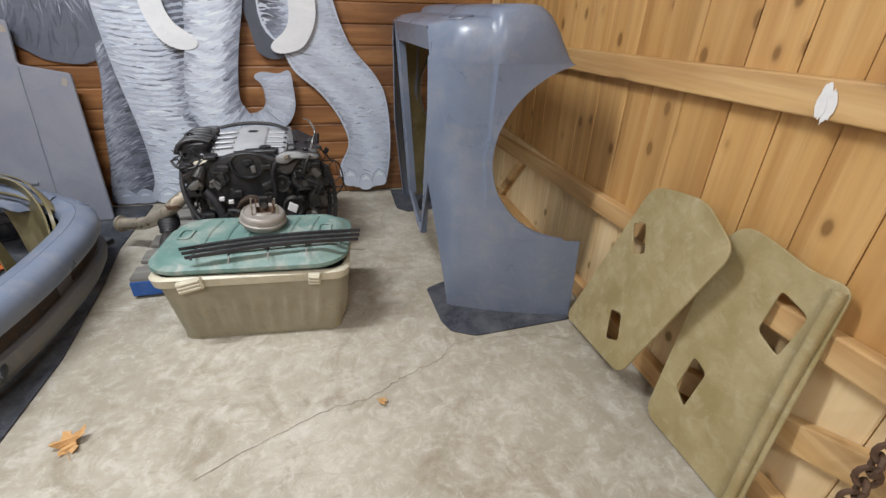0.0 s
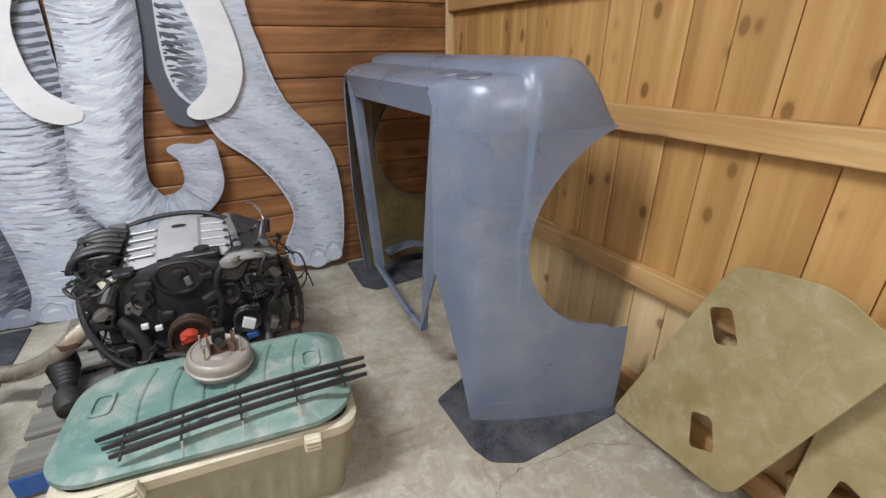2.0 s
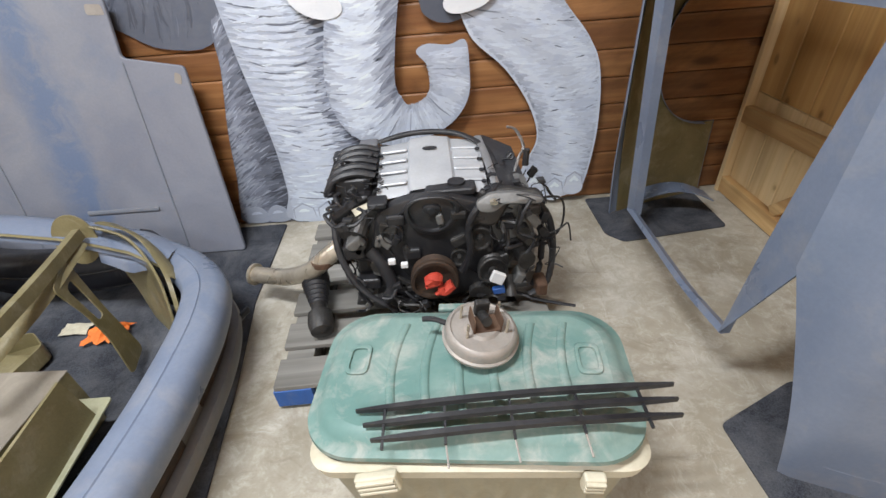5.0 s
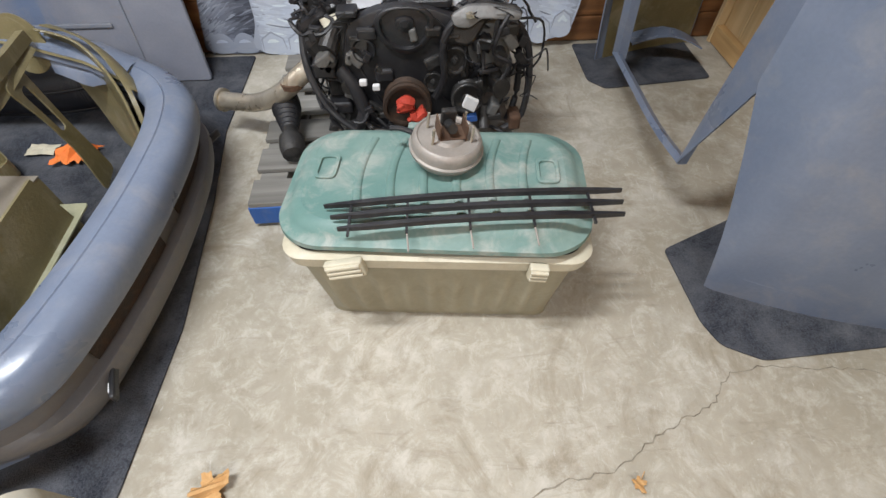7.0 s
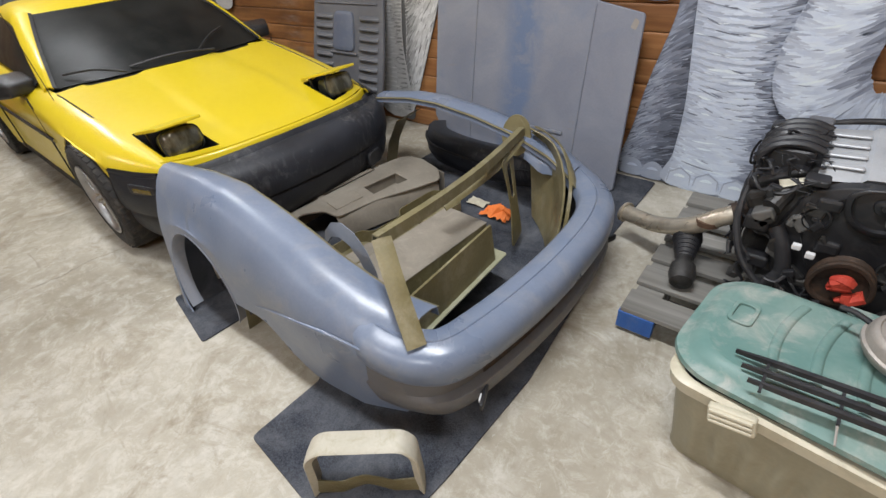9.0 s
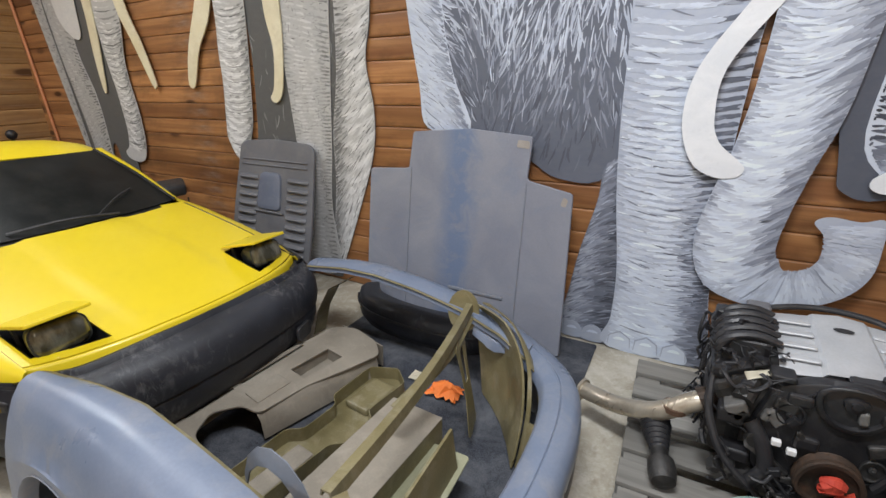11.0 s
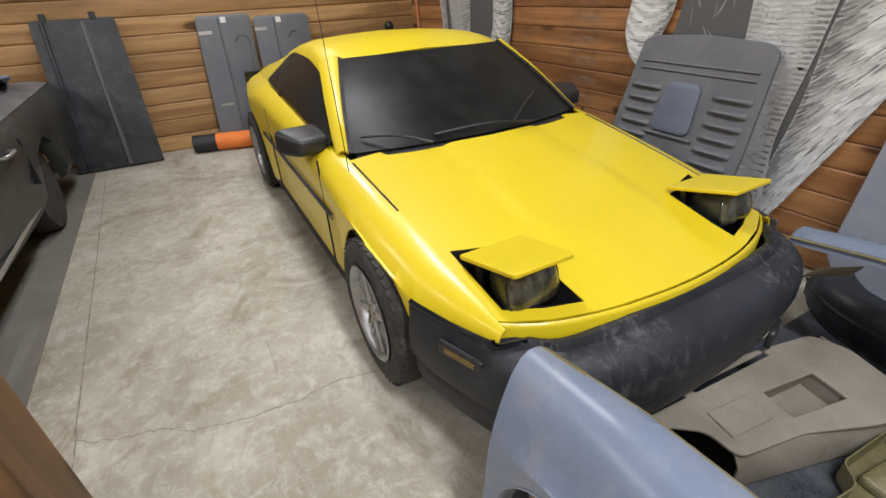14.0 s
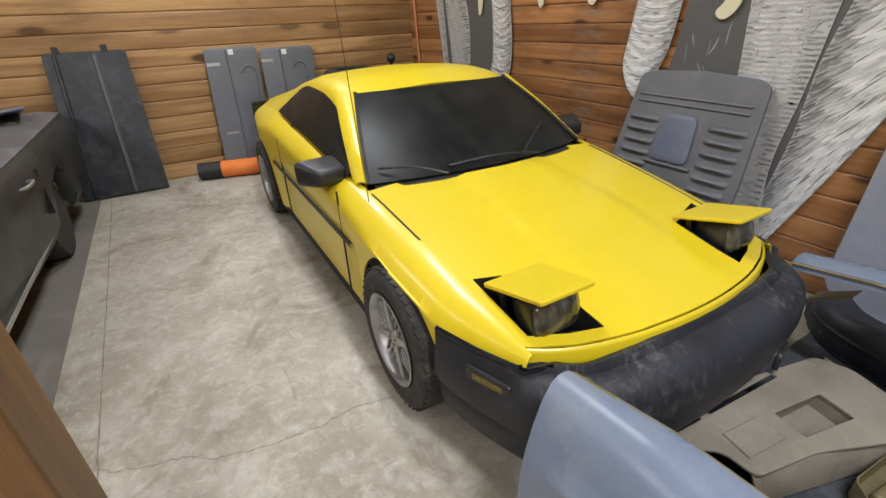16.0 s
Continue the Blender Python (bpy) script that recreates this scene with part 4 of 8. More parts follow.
def house_row(x, out=0.0):
    """Centre of the roof to the belt line, on one side."""
    zr, hr = roof_z(x), roof_half(x)
    hb, zb = belt(x)
    zr = max(zr, zb + 0.006)
    k = min(1.0, (zr - zb) / 0.2)
    line = [(0, zr), (hr * 0.5, zr - 0.008 * k), (hr * 0.85, zr - 0.022 * k), (hr, zr - 0.042 * k), (hr + 0.025 * k, zr - 0.075 * k)]
    hr2, zr2 = line[-1]
    for s in (0.25, 0.5, 0.75, 1.0):
        line.append((hr2 + (hb - hr2) * s + 0.012 * math.sin(math.pi * s), zr2 + (zb - zr2) * s))
    return [(h + (out if h > 0.1 else 0), z + (out if h < 0.4 else out * 0.5)) for h, z in line]


rows = []
for x in np.linspace(-4.225, -6.5, 30):
    r = house_row(x)
    rows.append([(x, CY + h, z) for h, z in r[::-1]] + [(x, CY - h, z) for h, z in r[1:]])
part("roof", sheet(rows, 0.01), M["yellow"], car, "smooth yellow roof and fastback tail", smooth=True)
# windscreen and its frame
rows = []
for s in np.linspace(0, 1, 9):
    x = -3.765 - 0.485 * s
    hw = 0.648 - 0.165 * s
    z = 0.762 + 0.318 * s + 0.02 * math.sin(math.pi * s)
    bow = 0.16 - 0.05 * s
    rows.append([(x + bow * (1 - u * u) * 0.8, CY + hw * u, z - 0.01 * u * u) for u in np.linspace(-1, 1, 13)])
part("windscreen", sheet(rows, 0.006), M["glass"], car, "dark dusty curved windscreen", smooth=True)
for side in (1, -1):
    base, top = Vector((-3.755, CY - side * 0.652, 0.756)), Vector((-4.25, CY - side * 0.488, 1.074))
    mid = (base + top) / 2 + Vector((-0.005, -side * 0.004, 0.016))
    line = spline([base, mid, top], 5)
    rows = []
    for i, p in enumerate(line):
        f = i / (len(line) - 1)
        rows.append([p + Vector((0.014, side * 0.016, 0.004)), p + Vector((0.006, side * 0.002, 0.014)), p + Vector((-0.012, -side * (0.010 + 0.028 * f), 0.010)), p + Vector((-0.03, -side * (0.016 + 0.05 * f), -0.015))])
    part("pillar", sheet(rows, 0.01), M["yellow"], car, smooth=True)
    rows = [[p + Vector((0.020, side * 0.030, 0.004)), p + Vector((0.015, side * 0.014, 0.010))] for p in line]
    part("black_trim", sheet(rows, 0.006), M["black_rubber"], car)
    # side glass, laid on the house
    for x0, x1, name, top_f, low_f in ((-3.86, -4.88, "side_window", 0.0, 0.0), (-4.90, -5.36, "quarter_window", 0.03, 0.0)):
        rows = []
        for x in np.linspace(x0, x1, 14):
            r = house_row(x, 0.0)
            a, b = Vector((0, r[4][0], r[4][1])), Vector((0, r[8][0], r[8][1] + 0.015))
            f0 = 0.0
            if name == "side_window":
                f0 = 0.02
            else:
                f0 = 0.02 + 0.85 * max(0.0, (-5.02 - x) / 0.34) ** 1.7
            f0 = min(f0, 0.94)
            rows.append([(x, CY - side * (a.y + (b.y - a.y) * f + 0.017 + 0.012 * math.sin(math.pi * f)), a.z + (b.z - a.z) * f) for f in np.linspace(f0, 0.97, 7)])
        part(name, sheet(rows, 0.004), M["glass"], car, "tinted glass", smooth=True)
    rows = []
    for x in (-4.86, -4.93):
        r = house_row(x)
        rows.append([(x - 0.09 * (f - 0.5), CY - side * (r[4][0] + (r[8][0] - r[4][0]) * f + 0.021 + 0.012 * math.sin(math.pi * f)), r[4][1] + (r[8][1] - r[4][1]) * f) for f in np.linspace(0, 0.97, 6)])
    part("door_post", sheet(rows, 0.004), M["black_plastic"], car)
    # door mirror
    bm = box(-0.05, -0.095, -0.055, 0.09, 0.095, 0.055, 0.028, seg=4)
    for v in bm.verts:
        f = max(0.0, v.co.x + 0.05) / 0.14
        v.co.y = v.co.y * (1 - 0.35 * f) + side * 0.02 * f
        v.co.z = v.co.z * (1 - 0.42 * f) - 0.008 * f
    moved(bm, Matrix.Translation((-3.985, CY - side * 0.775, 0.785)) @ Matrix.Scale(1.15, 4) @ Matrix.Rotation(side * radians(8), 4, "Z"))
    mirror = part("door_mirror", bm, M["black_plastic"], car, "black plastic door mirror", smooth=True)
    part("mirror_foot", box(-4.05, CY - side * 0.68 - 0.05, 0.742, -3.98, CY - side * 0.68 + 0.03, 0.785, 0.01), M["black_plastic"], mirror)
# black cowl with wipers, aerial
rows = [[(x + 0.15 * (1 - (u / 0.6) ** 2), CY + u, z) for u in np.linspace(-0.6, 0.6, 13)] for x, z in ((-3.82, 0.762), (-3.66, 0.728))]
part("cowl", sheet(rows, 0.004), M["black_plastic"], car)
for p, q in (((-3.52, CY - 0.30, 0.815), (-3.70, CY - 0.56, 0.84)), ((-3.50, CY + 0.22, 0.825), (-3.60, CY - 0.25, 0.822)), ((-3.52, CY + 0.12, 0.83), (-3.74, CY + 0.42, 0.90))):
    p, q = (p[0] - 0.075, p[1], p[2] - 0.028), (q[0] - 0.075, q[1], q[2] - 0.028)
    part("wiper", tube([p, ((p[0] + q[0]) / 2 + 0.01, (p[1] + q[1]) / 2, (p[2] + q[2]) / 2 + 0.02), q], 0.006, 6), M["black_plastic"], car)
part("aerial", cyl((-3.60, CY - 0.685, 0.735), (-3.69, CY - 0.69, 1.50), 0.0022, 0.0012, 6), M["black_plastic"], car)


# wheels
def wheel(x, side):
    m = Matrix.Translation((x, CY - side * 0.705, WR)) @ Matrix.Diagonal((0.97, 0.97, 0.97, 1)) @ Matrix.Rotation(radians(90 * side), 4, "X")
    prof = [(0.19, -0.09), (0.225, -0.095), (0.275, -0.092), (0.296, -0.075), (0.304, -0.04), (0.305, 0.0), (0.304, 0.04), (0.296, 0.07), (0.285, 0.085), (0.262, 0.096), (0.235, 0.096), (0.205, 0.088), (0.186, 0.08)]
    bm = lathe(prof, 48)
    bmesh.ops.delete(bm, geom=[f for f in bm.faces if len(f.verts) > 6], context="FACES_ONLY")
    tyre = part("wheel", moved(bm, m), M["tyre"], car, "worn muddy tyre on a lattice alloy rim", smooth=True)
    blocks = bmesh.new()
    for k in range(44):
        for row, off in ((-0.066, 0), (-0.022, 0.5), (0.022, 0), (0.066, 0.5)):
            a = 2 * math.pi * (k + off) / 44
            b = box(-0.015, -0.0165, -0.006, 0.015, 0.0165, -0.0012)
            moved(b, Matrix.Rotation(a, 4, "Z") @ Matrix.Translation((0.301 if abs(row) > 0.05 else 0.305, 0, row)) @ Matrix.Rotation(radians(90), 4, "Y") @ Matrix.Rotation(0.3 if row > 0 else -0.3, 4, "Z"))
            blocks = joined(blocks, b)
    part("tread", moved(blocks, m), M["tyre"], tyre)
    bm = lathe([(0.16, -0.06), (0.17, 0.03), (0.176, 0.075), (0.192, 0.086), (0.197, 0.094), (0.192, 0.098), (0.182, 0.092), (0.172, 0.07), (0.165, 0.05)], 40)
    bmesh.ops.delete(bm, geom=[f for f in bm.faces if len(f.verts) > 6], context="FACES_ONLY")
    rim = part("rim", moved(bm, m), M["alloy"], tyre, smooth=True)
    part("rim_back", moved(lathe([(0.0, 0.005), (0.165, 0.005), (0.165, 0.0), (0.0, 0.0)], 24), m), M["black_plastic"], rim)
    part("hub", moved(lathe([(0.045, 0.02), (0.045, 0.066), (0.036, 0.074), (0.0, 0.076)], 20), m), M["alloy"], rim)
    for k in range(4):
        turn = m @ Matrix.Rotation(math.pi / 2 * k + 0.35, 4, "Z")
        part("spoke", moved(box(0.03, -0.017, 0.045, 0.176, 0.017, 0.078, 0.004, seg=1), turn), M["alloy"], rim)
        for q in (-0.044, -0.015, 0.015, 0.044):
            near, far = 0.055 + 0.25 * abs(q), math.sqrt(0.174 ** 2 - q * q)
            b = box(near, q - 0.0042, 0.048, far, q + 0.0042, 0.070, 0.002, seg=1)
            part("bar", moved(b, turn @ Matrix.Rotation(math.pi / 4, 4, "Z")), M["alloy"], rim)
    for k in range(4):
        a = math.pi / 2 * k + 0.35
        part("wheel_nut", moved(cyl((0.03 * math.cos(a), 0.03 * math.sin(a), 0.07), (0.03 * math.cos(a), 0.03 * math.sin(a), 0.088), 0.008, seg=6), m), M["steel"], rim)


for x in (FW, RW):
    for side in (1, -1):
        wheel(x, side)
part("underbody", box(-6.4, CY - 0.55, 0.16, -2.75, CY + 0.55, 0.26), M["black_plastic"], car)
rows = [[(-6.55 - o, CY + u * 0.66, z) for u in np.linspace(-1, 1, 9)] for o, z in ((0.0, 0.78), (0.06, 0.62), (0.08, 0.4), (0.03, 0.2))]
part("rear_bumper", sheet(rows, 0.02), M["bumper"], car, smooth=True)

# ---- front body clip stood on end ----
clip = thing("body_clip", pose(0, 0, 0), "blue-grey primed car nose clip stood on end, wheel arch open", "car part")
AX, AZ, AR = 1.175, 0.785, 0.365


def clip_right(z):
    if AZ - AR < z < AZ + AR:
        return min(1.215 if z < AZ else 1.105, AX - math.sqrt(AR * AR - (z - AZ) ** 2))
    if z <= AZ - AR:
        return 1.232 - 0.045 * z
    return 1.105


def clip_face(s, z, far):
    """A point of the wing; s runs from the bonnet edge to the sill edge."""
    xl = 0.593 if z > 0.634 else 0.593 + 0.078 * (0.634 - z) / 0.634
    xr = clip_right(z)
    xm = min(0.80, xl + (xr - xl) * 0.9)
    x = xl + (xm - xl) * s / 0.38 if s <= 0.38 else xm + (xr - xm) * (s - 0.38) / 0.62
    full = (x - 0.593) / 0.63
    round_ = 0.115 * max(0.0, 1 - full / 0.16) ** 2.0
    y = 2.145 - 0.225 * full ** 1.15 + round_ * 1.35 - 0.035 * math.sin(math.pi * min(1, full))
    crease = 0.03 * max(0.0, full - 0.72) * (1 if z > 0.9 else 0)
    y += crease - 0.016 * min(1.0, max(0.0, (s - 0.365) / 0.03)) * ramp(z, (0.55, 0.0), (0.80, 1.0))
    y += 0.085 * ramp(full, (0.30, 0.0), (0.80, 1.0)) * ramp(z, (0.85, 0.0), (1.15, 1.0))
    if z < 0.25:
        y += 0.012 * (0.25 - z) / 0.25
    if far:
        y = 3.36 + (2.347 - y) * 0.84
    return Vector((x, y, z))


ZS = sorted(z for z in {0.004, 0.08, 0.15, 0.22, 0.3, 0.36, 0.42, 0.421, 0.50, 0.56, 0.60, 0.634, 0.68, 0.74, 0.785, 0.83, 0.9, 0.96, 1.02, 1.08, 1.12, 1.148} | {AZ - AR * math.cos(math.pi * k / 24) for k in range(1, 24)} if z <= 1.1485)
for far in (False, True):
    rows = [[clip_face(s, z, far) for s in [0, 0.03, 0.06, 0.1, 0.15, 0.22, 0.30, 0.355, 0.365, 0.38, 0.395, 0.41, 0.5, 0.6, 0.75, 0.88, 1.0]] for z in ZS]
    part("wing", sheet(rows, 0.006), [M["primer"]], clip, "blue-grey primed wing with a round wheel arch", smooth=True)
    if far:
        rows = [[p + Vector((0.004, -0.009, 0)) for p in (clip_face(s, z, far) for s in [0.12, 0.25, 0.4, 0.6, 0.8, 0.98])] for z in ZS]
        part("inner_skin", sheet(rows, 0.003), M["olive"], clip, "olive resin inside of the wing", smooth=True)
    # arch return lip
    lip = []
    for k in range(29):
        a = math.pi * (0.5 + k / 28)
        x = min(1.2, AX + AR * math.cos(a))
        z = AZ + AR * math.sin(a)
        if x > 1.2:
            continue
        zc = min(max(z, AZ - AR + 0.001), AZ + AR - 0.001)
        p = clip_face(1.0, zc, far)
        p.z = z
        d = Vector((0, -0.03 if far else 0.03, 0))
        lip.append([p, p + d * 0.5 + Vector((0.004 * -math.cos(a), 0, 0)), p + d])
    part("arch_lip", sheet(lip, 0.003), M["primer"], clip, smooth=True)
# nose across the top: the wings round over into it
NOSE = [(0.593, 1.255), (0.61, 1.268), (0.66, 1.286), (0.72, 1.296), (0.775, 1.300), (0.795, 1.302), (0.812, 1.328), (0.85, 1.343), (0.93, 1.350), (0.99, 1.338), (1.03, 1.302), (1.065, 1.245), (1.09, 1.18), (1.105, 1.148)]
SS = [0, 0.015, 0.03, 0.06, 0.1, 0.15, 0.22, 0.30, 0.345, 0.37, 0.385, 0.41, 0.45, 0.52, 0.6, 0.68, 0.75, 0.82, 0.88, 0.94, 1.0]
TOPZ = 1.148
near_row, far_row = [clip_face(q, TOPZ, False) for q in SS], [clip_face(q, TOPZ, True) for q in SS]
tops = [ramp(p.x, *NOSE) for p in near_row]
rows = []
for a in np.linspace(0, math.pi / 2, 7):
    rows.append([Vector((p.x, p.y + 0.085 * (1 - math.cos(a)), TOPZ + (t - TOPZ) * math.sin(a))) for p, t in zip(near_row, tops)])
for f in np.linspace(0.1, 0.9, 7):
    rows.append([Vector((p.x, (p.y + 0.085) * (1 - f) + (q.y - 0.085) * f, t - 0.025 * f)) for p, q, t in zip(near_row, far_row, tops)])
for a in np.linspace(math.pi / 2, 0, 7):
    rows.append([Vector((p.x, p.y - 0.085 * (1 - math.cos(a)), TOPZ - 0.025 + (t - TOPZ) * math.sin(a))) for p, t in zip(far_row, tops)])
part("nose", sheet(rows, 0.007), M["primer"], clip, "rounded nose with two oval lamp recesses", smooth=True)
rows = [[(0.594, y, 1.258 - 0.02 * (y - 2.3)), (0.606, y, 1.22), (0.622, y, 1.165 - 0.03 * (y - 2.3))] for y in np.linspace(2.34, 3.36, 8)]
part("front_flange", sheet(rows, 0.006), M["primer"], clip, smooth=True)
for yy, xx in ((2.245, 0.705), (2.41, 0.715)):
    ring = [Vector((xx + 0.048 * math.cos(a), yy + 0.066 * math.sin(a), ramp(xx + 0.048 * math.cos(a), *NOSE) + 0.002 - 0.022 * max(0.0, yy - 2.2) * 1.0)) for a in [2 * math.pi * k / 24 for k in range(25)]]
    mid = sum((p for p in ring[:-1]), Vector()) / 24
    rows = [[mid + (p - mid) * f + Vector((0, 0, d)) for p in ring] for f, d in ((1.06, -0.002), (1.0, 0.004), (0.95, 0.002), (0.90, 0.0008), (0.5, 0.0004), (0.02, 0.0004))]
    # nearly flat, so the inner shade is given by a darker colour
    part("lamp_recess", sheet(rows), M["blue_fade_and_shade"], clip, "shallow oval lamp recess with its shade painted darker", smooth=True)
part("panel_joint", tube([clip_face(0.5, z, False) + Vector((0, -0.0035, 0)) for z in (0.01, 0.05, 0.1, 0.16)], 0.0022, 6), M["dark_panel"], clip)
part("sill_crease", tube([clip_face(q, 0.105 - 0.02 * q, False) + Vector((0, -0.004, 0)) for q in (0.05, 0.2, 0.35, 0.5)], 0.003, 6), M["primer"], clip, smooth=True)
part("scuff_ring", tube([clip_face(0.20 + 0.10 * math.cos(a), 0.37 + 0.055 * math.sin(a), False) + Vector((0, -0.0035, 0)) for a in np.linspace(2.4, 6.0, 12)], 0.0018, 6), M["grey_metal"], clip, "pale circular scuff")
# bonnet opening: near flange, far post, cowl bar
F7, F14, F12 = Vector((0.59, 2.437, 0.263)), Vector((0.595, 2.285, 0.634)), Vector((0.615, 2.36, 1.20))
rows = []
for s in np.linspace(0, 1, 14):
    z = 1.2 + (0.263 - 1.2) * s
    inner = F12 + (F7 - F12) * s + Vector((0, 0.012 * math.sin(math.pi * s), 0))
    outer = Vector((0.597, 2.285, z)) if z > 0.634 else F14 + (F7 - F14) * ((0.634 - z) / (0.634 - 0.263)) * 0.985
    rows.append([inner + Vector((0.03, 0.0, 0)), inner, inner + (outer - inner) * 0.5 + Vector((-0.004, 0, 0)), outer])
part("flange", sheet(rows, 0.006), M["primer"], clip, smooth=True)
rows = []
for s in np.linspace(0, 1, 10):
    z = 1.2 + (0.133 - 1.2) * s
    c = Vector((0.60 + 0.08 * s, 3.335 + 0.03 * s, z))
    rows.append([c + Vector((0.05, -0.05, 0)), c + Vector((0.012, -0.048, 0)), c, c + Vector((0.02, 0.035, 0))])
part("flange", sheet(rows, 0.006), M["primer"], clip, smooth=True)
rows = []
for p in spline([(0.684, 3.367, 0.14), (0.66, 3.10, 0.165), (0.62, 2.70, 0.21), (0.592, 2.437, 0.268)], 4):
    rows.append([p + Vector((0.03, 0.012, 0.006)), p + Vector((0.006, 0, 0.018)), p + Vector((-0.006, -0.002, 0)), p + Vector((0.01, 0.004, -0.014))])
part("cowl_bar", sheet(rows, 0.006), M["primer"], clip, "scuffed grey edge of the bonnet opening", smooth=True)
rows = [[(0.83 + 0.30 * s, 3.60 - 0.10 * s - o, 0.10 + 0.02 * s + 0.05 * math.sin(math.pi * s)) for s in np.linspace(0, 1, 7)] for o in (0.0, 0.10)]
part("inner_ledge", sheet(rows, 0.006), M["primer"], clip, smooth=True)


# ---- fibreglass panels leaning on the pine wall ----
def leaning_panel(name, origin, u, v, rim, holes, label, lip=None):
    m = basis(origin, u, v)
    ob = thing(name, m, label, "car panel")
    bm = plate([rounded([Vector((x, y, 0)) for x, y in rim], 0.06, 6)] + [rounded([Vector((x, y, 0)) for x, y in h], 0.018, 3) for h in holes], 0.008, 0.002)
    part("panel", bm, M["fibreglass"], ob)
    if lip:
        part("rolled_edge", tube([Vector((x, y, 0.012)) for x, y in lip], 0.017, 10, steps=4), M["fibreglass"], ob, smooth=True)
    return ob


A0, A1 = Vector((1.172, 1.42, 0.105)), Vector((1.215, 1.905, 0.012))
up1 = Vector((1.262, 1.235, 0.80)) - A0
O1 = A0.copy()
U1 = (A1 - A0)


def in_plane(o, u, v, p):
    m = basis(o, u, v).inverted()
    q = m @ Vector(p)
    return (q.x, q.y)


def panel_pts(o, u, v, pts):
    return [in_plane(o, u, v, p) for p in pts]


rim1 = panel_pts(O1, U1, up1, [(1.17, 1.42, 0.105), (1.226, 1.91, 0.012), (1.25, 1.675, 0.785), (1.262, 1.53, 0.815), (1.262, 1.40, 0.835), (1.25, 1.215, 0.755)])
hole1 = panel_pts(O1, U1, up1, [(1.24, 1.70, 0.62), (1.24, 1.63, 0.655), (1.24, 1.565, 0.555), (1.24, 1.635, 0.52)])
hole2 = panel_pts(O1, U1, up1, [(1.20, 1.62, 0.27), (1.20, 1.55, 0.30), (1.20, 1.50, 0.20), (1.20, 1.58, 0.15)])
leaning_panel("fibreglass_panel", O1, U1, up1, rim1, [hole1, hole2], "raw olive-yellow fibreglass panel with two cut-outs leaning on pine wall")
O2, U2, V2 = Vector((1.235, 1.30, 0.01)), Vector((0.02, -0.42, 0.0)), Vector((0.10, 0.02, 0.8))
rim2 = panel_pts(O2, U2, V2, [(1.24, 1.31, 0.012), (1.335, 1.335, 0.72), (1.34, 1.28, 0.80), (1.34, 1.19, 0.795), (1.335, 1.06, 0.77), (1.335, 0.965, 0.785), (1.25, 0.90, 0.012)])
hole3 = panel_pts(O2, U2, V2, [(1.31, 1.105, 0.69), (1.31, 1.015, 0.665), (1.30, 1.03, 0.52), (1.30, 1.11, 0.55)])
hole4 = panel_pts(O2, U2, V2, [(1.27, 1.235, 0.345), (1.27, 1.175, 0.325), (1.26, 1.19, 0.16), (1.26, 1.245, 0.20)])
leaning_panel("fibreglass_panel", O2, U2, V2, rim2, [hole3, hole4], "raw olive-yellow fibreglass panel with rolled edge leaning on pine wall", panel_pts(O2, U2, V2, [(1.335, 0.985, 0.765), (1.30, 0.965, 0.4), (1.25, 0.93, 0.04)]))

# ---- primed nose shell lying on the carpet ----
shell = thing("nose_shell", pose(0, 0, 0), "blue-grey primed fibreglass car nose shell lying on black carpet", "car part")


def ridge(x):
    return ramp(x, (-2.72, 0.60), (-2.49, 0.622), (-2.25, 0.642), (-2.05, 0.632), (-1.8, 0.585), (-1.6, 0.53), (-1.4, 0.46), (-1.2, 0.392), (-1.0, 0.37))


SA = (-2.235, 0.20, 0.235)


def wing_low(x):
    z = ramp(x, (-2.55, 0.012), (-2.47, 0.012), (-2.46, 0.20), (-1.86, 0.215), (-1.80, 0.20), (-1.72, 0.10), (-1.62, 0.05), (-1.5, 0.05), (-1.2, 0.065))
    if abs(x - SA[0]) < SA[2]:
        z = max(z, SA[1] + math.sqrt(SA[2] ** 2 - (x - SA[0]) ** 2))
    return z


def flare(x, z):
    """How far the lower wing stands out round the arch."""
    return 0.085 * max(0.0, (0.50 - z) / 0.5) * ramp(x, (-2.45, 1.0), (-2.0, 0.35), (-1.75, 0.0))


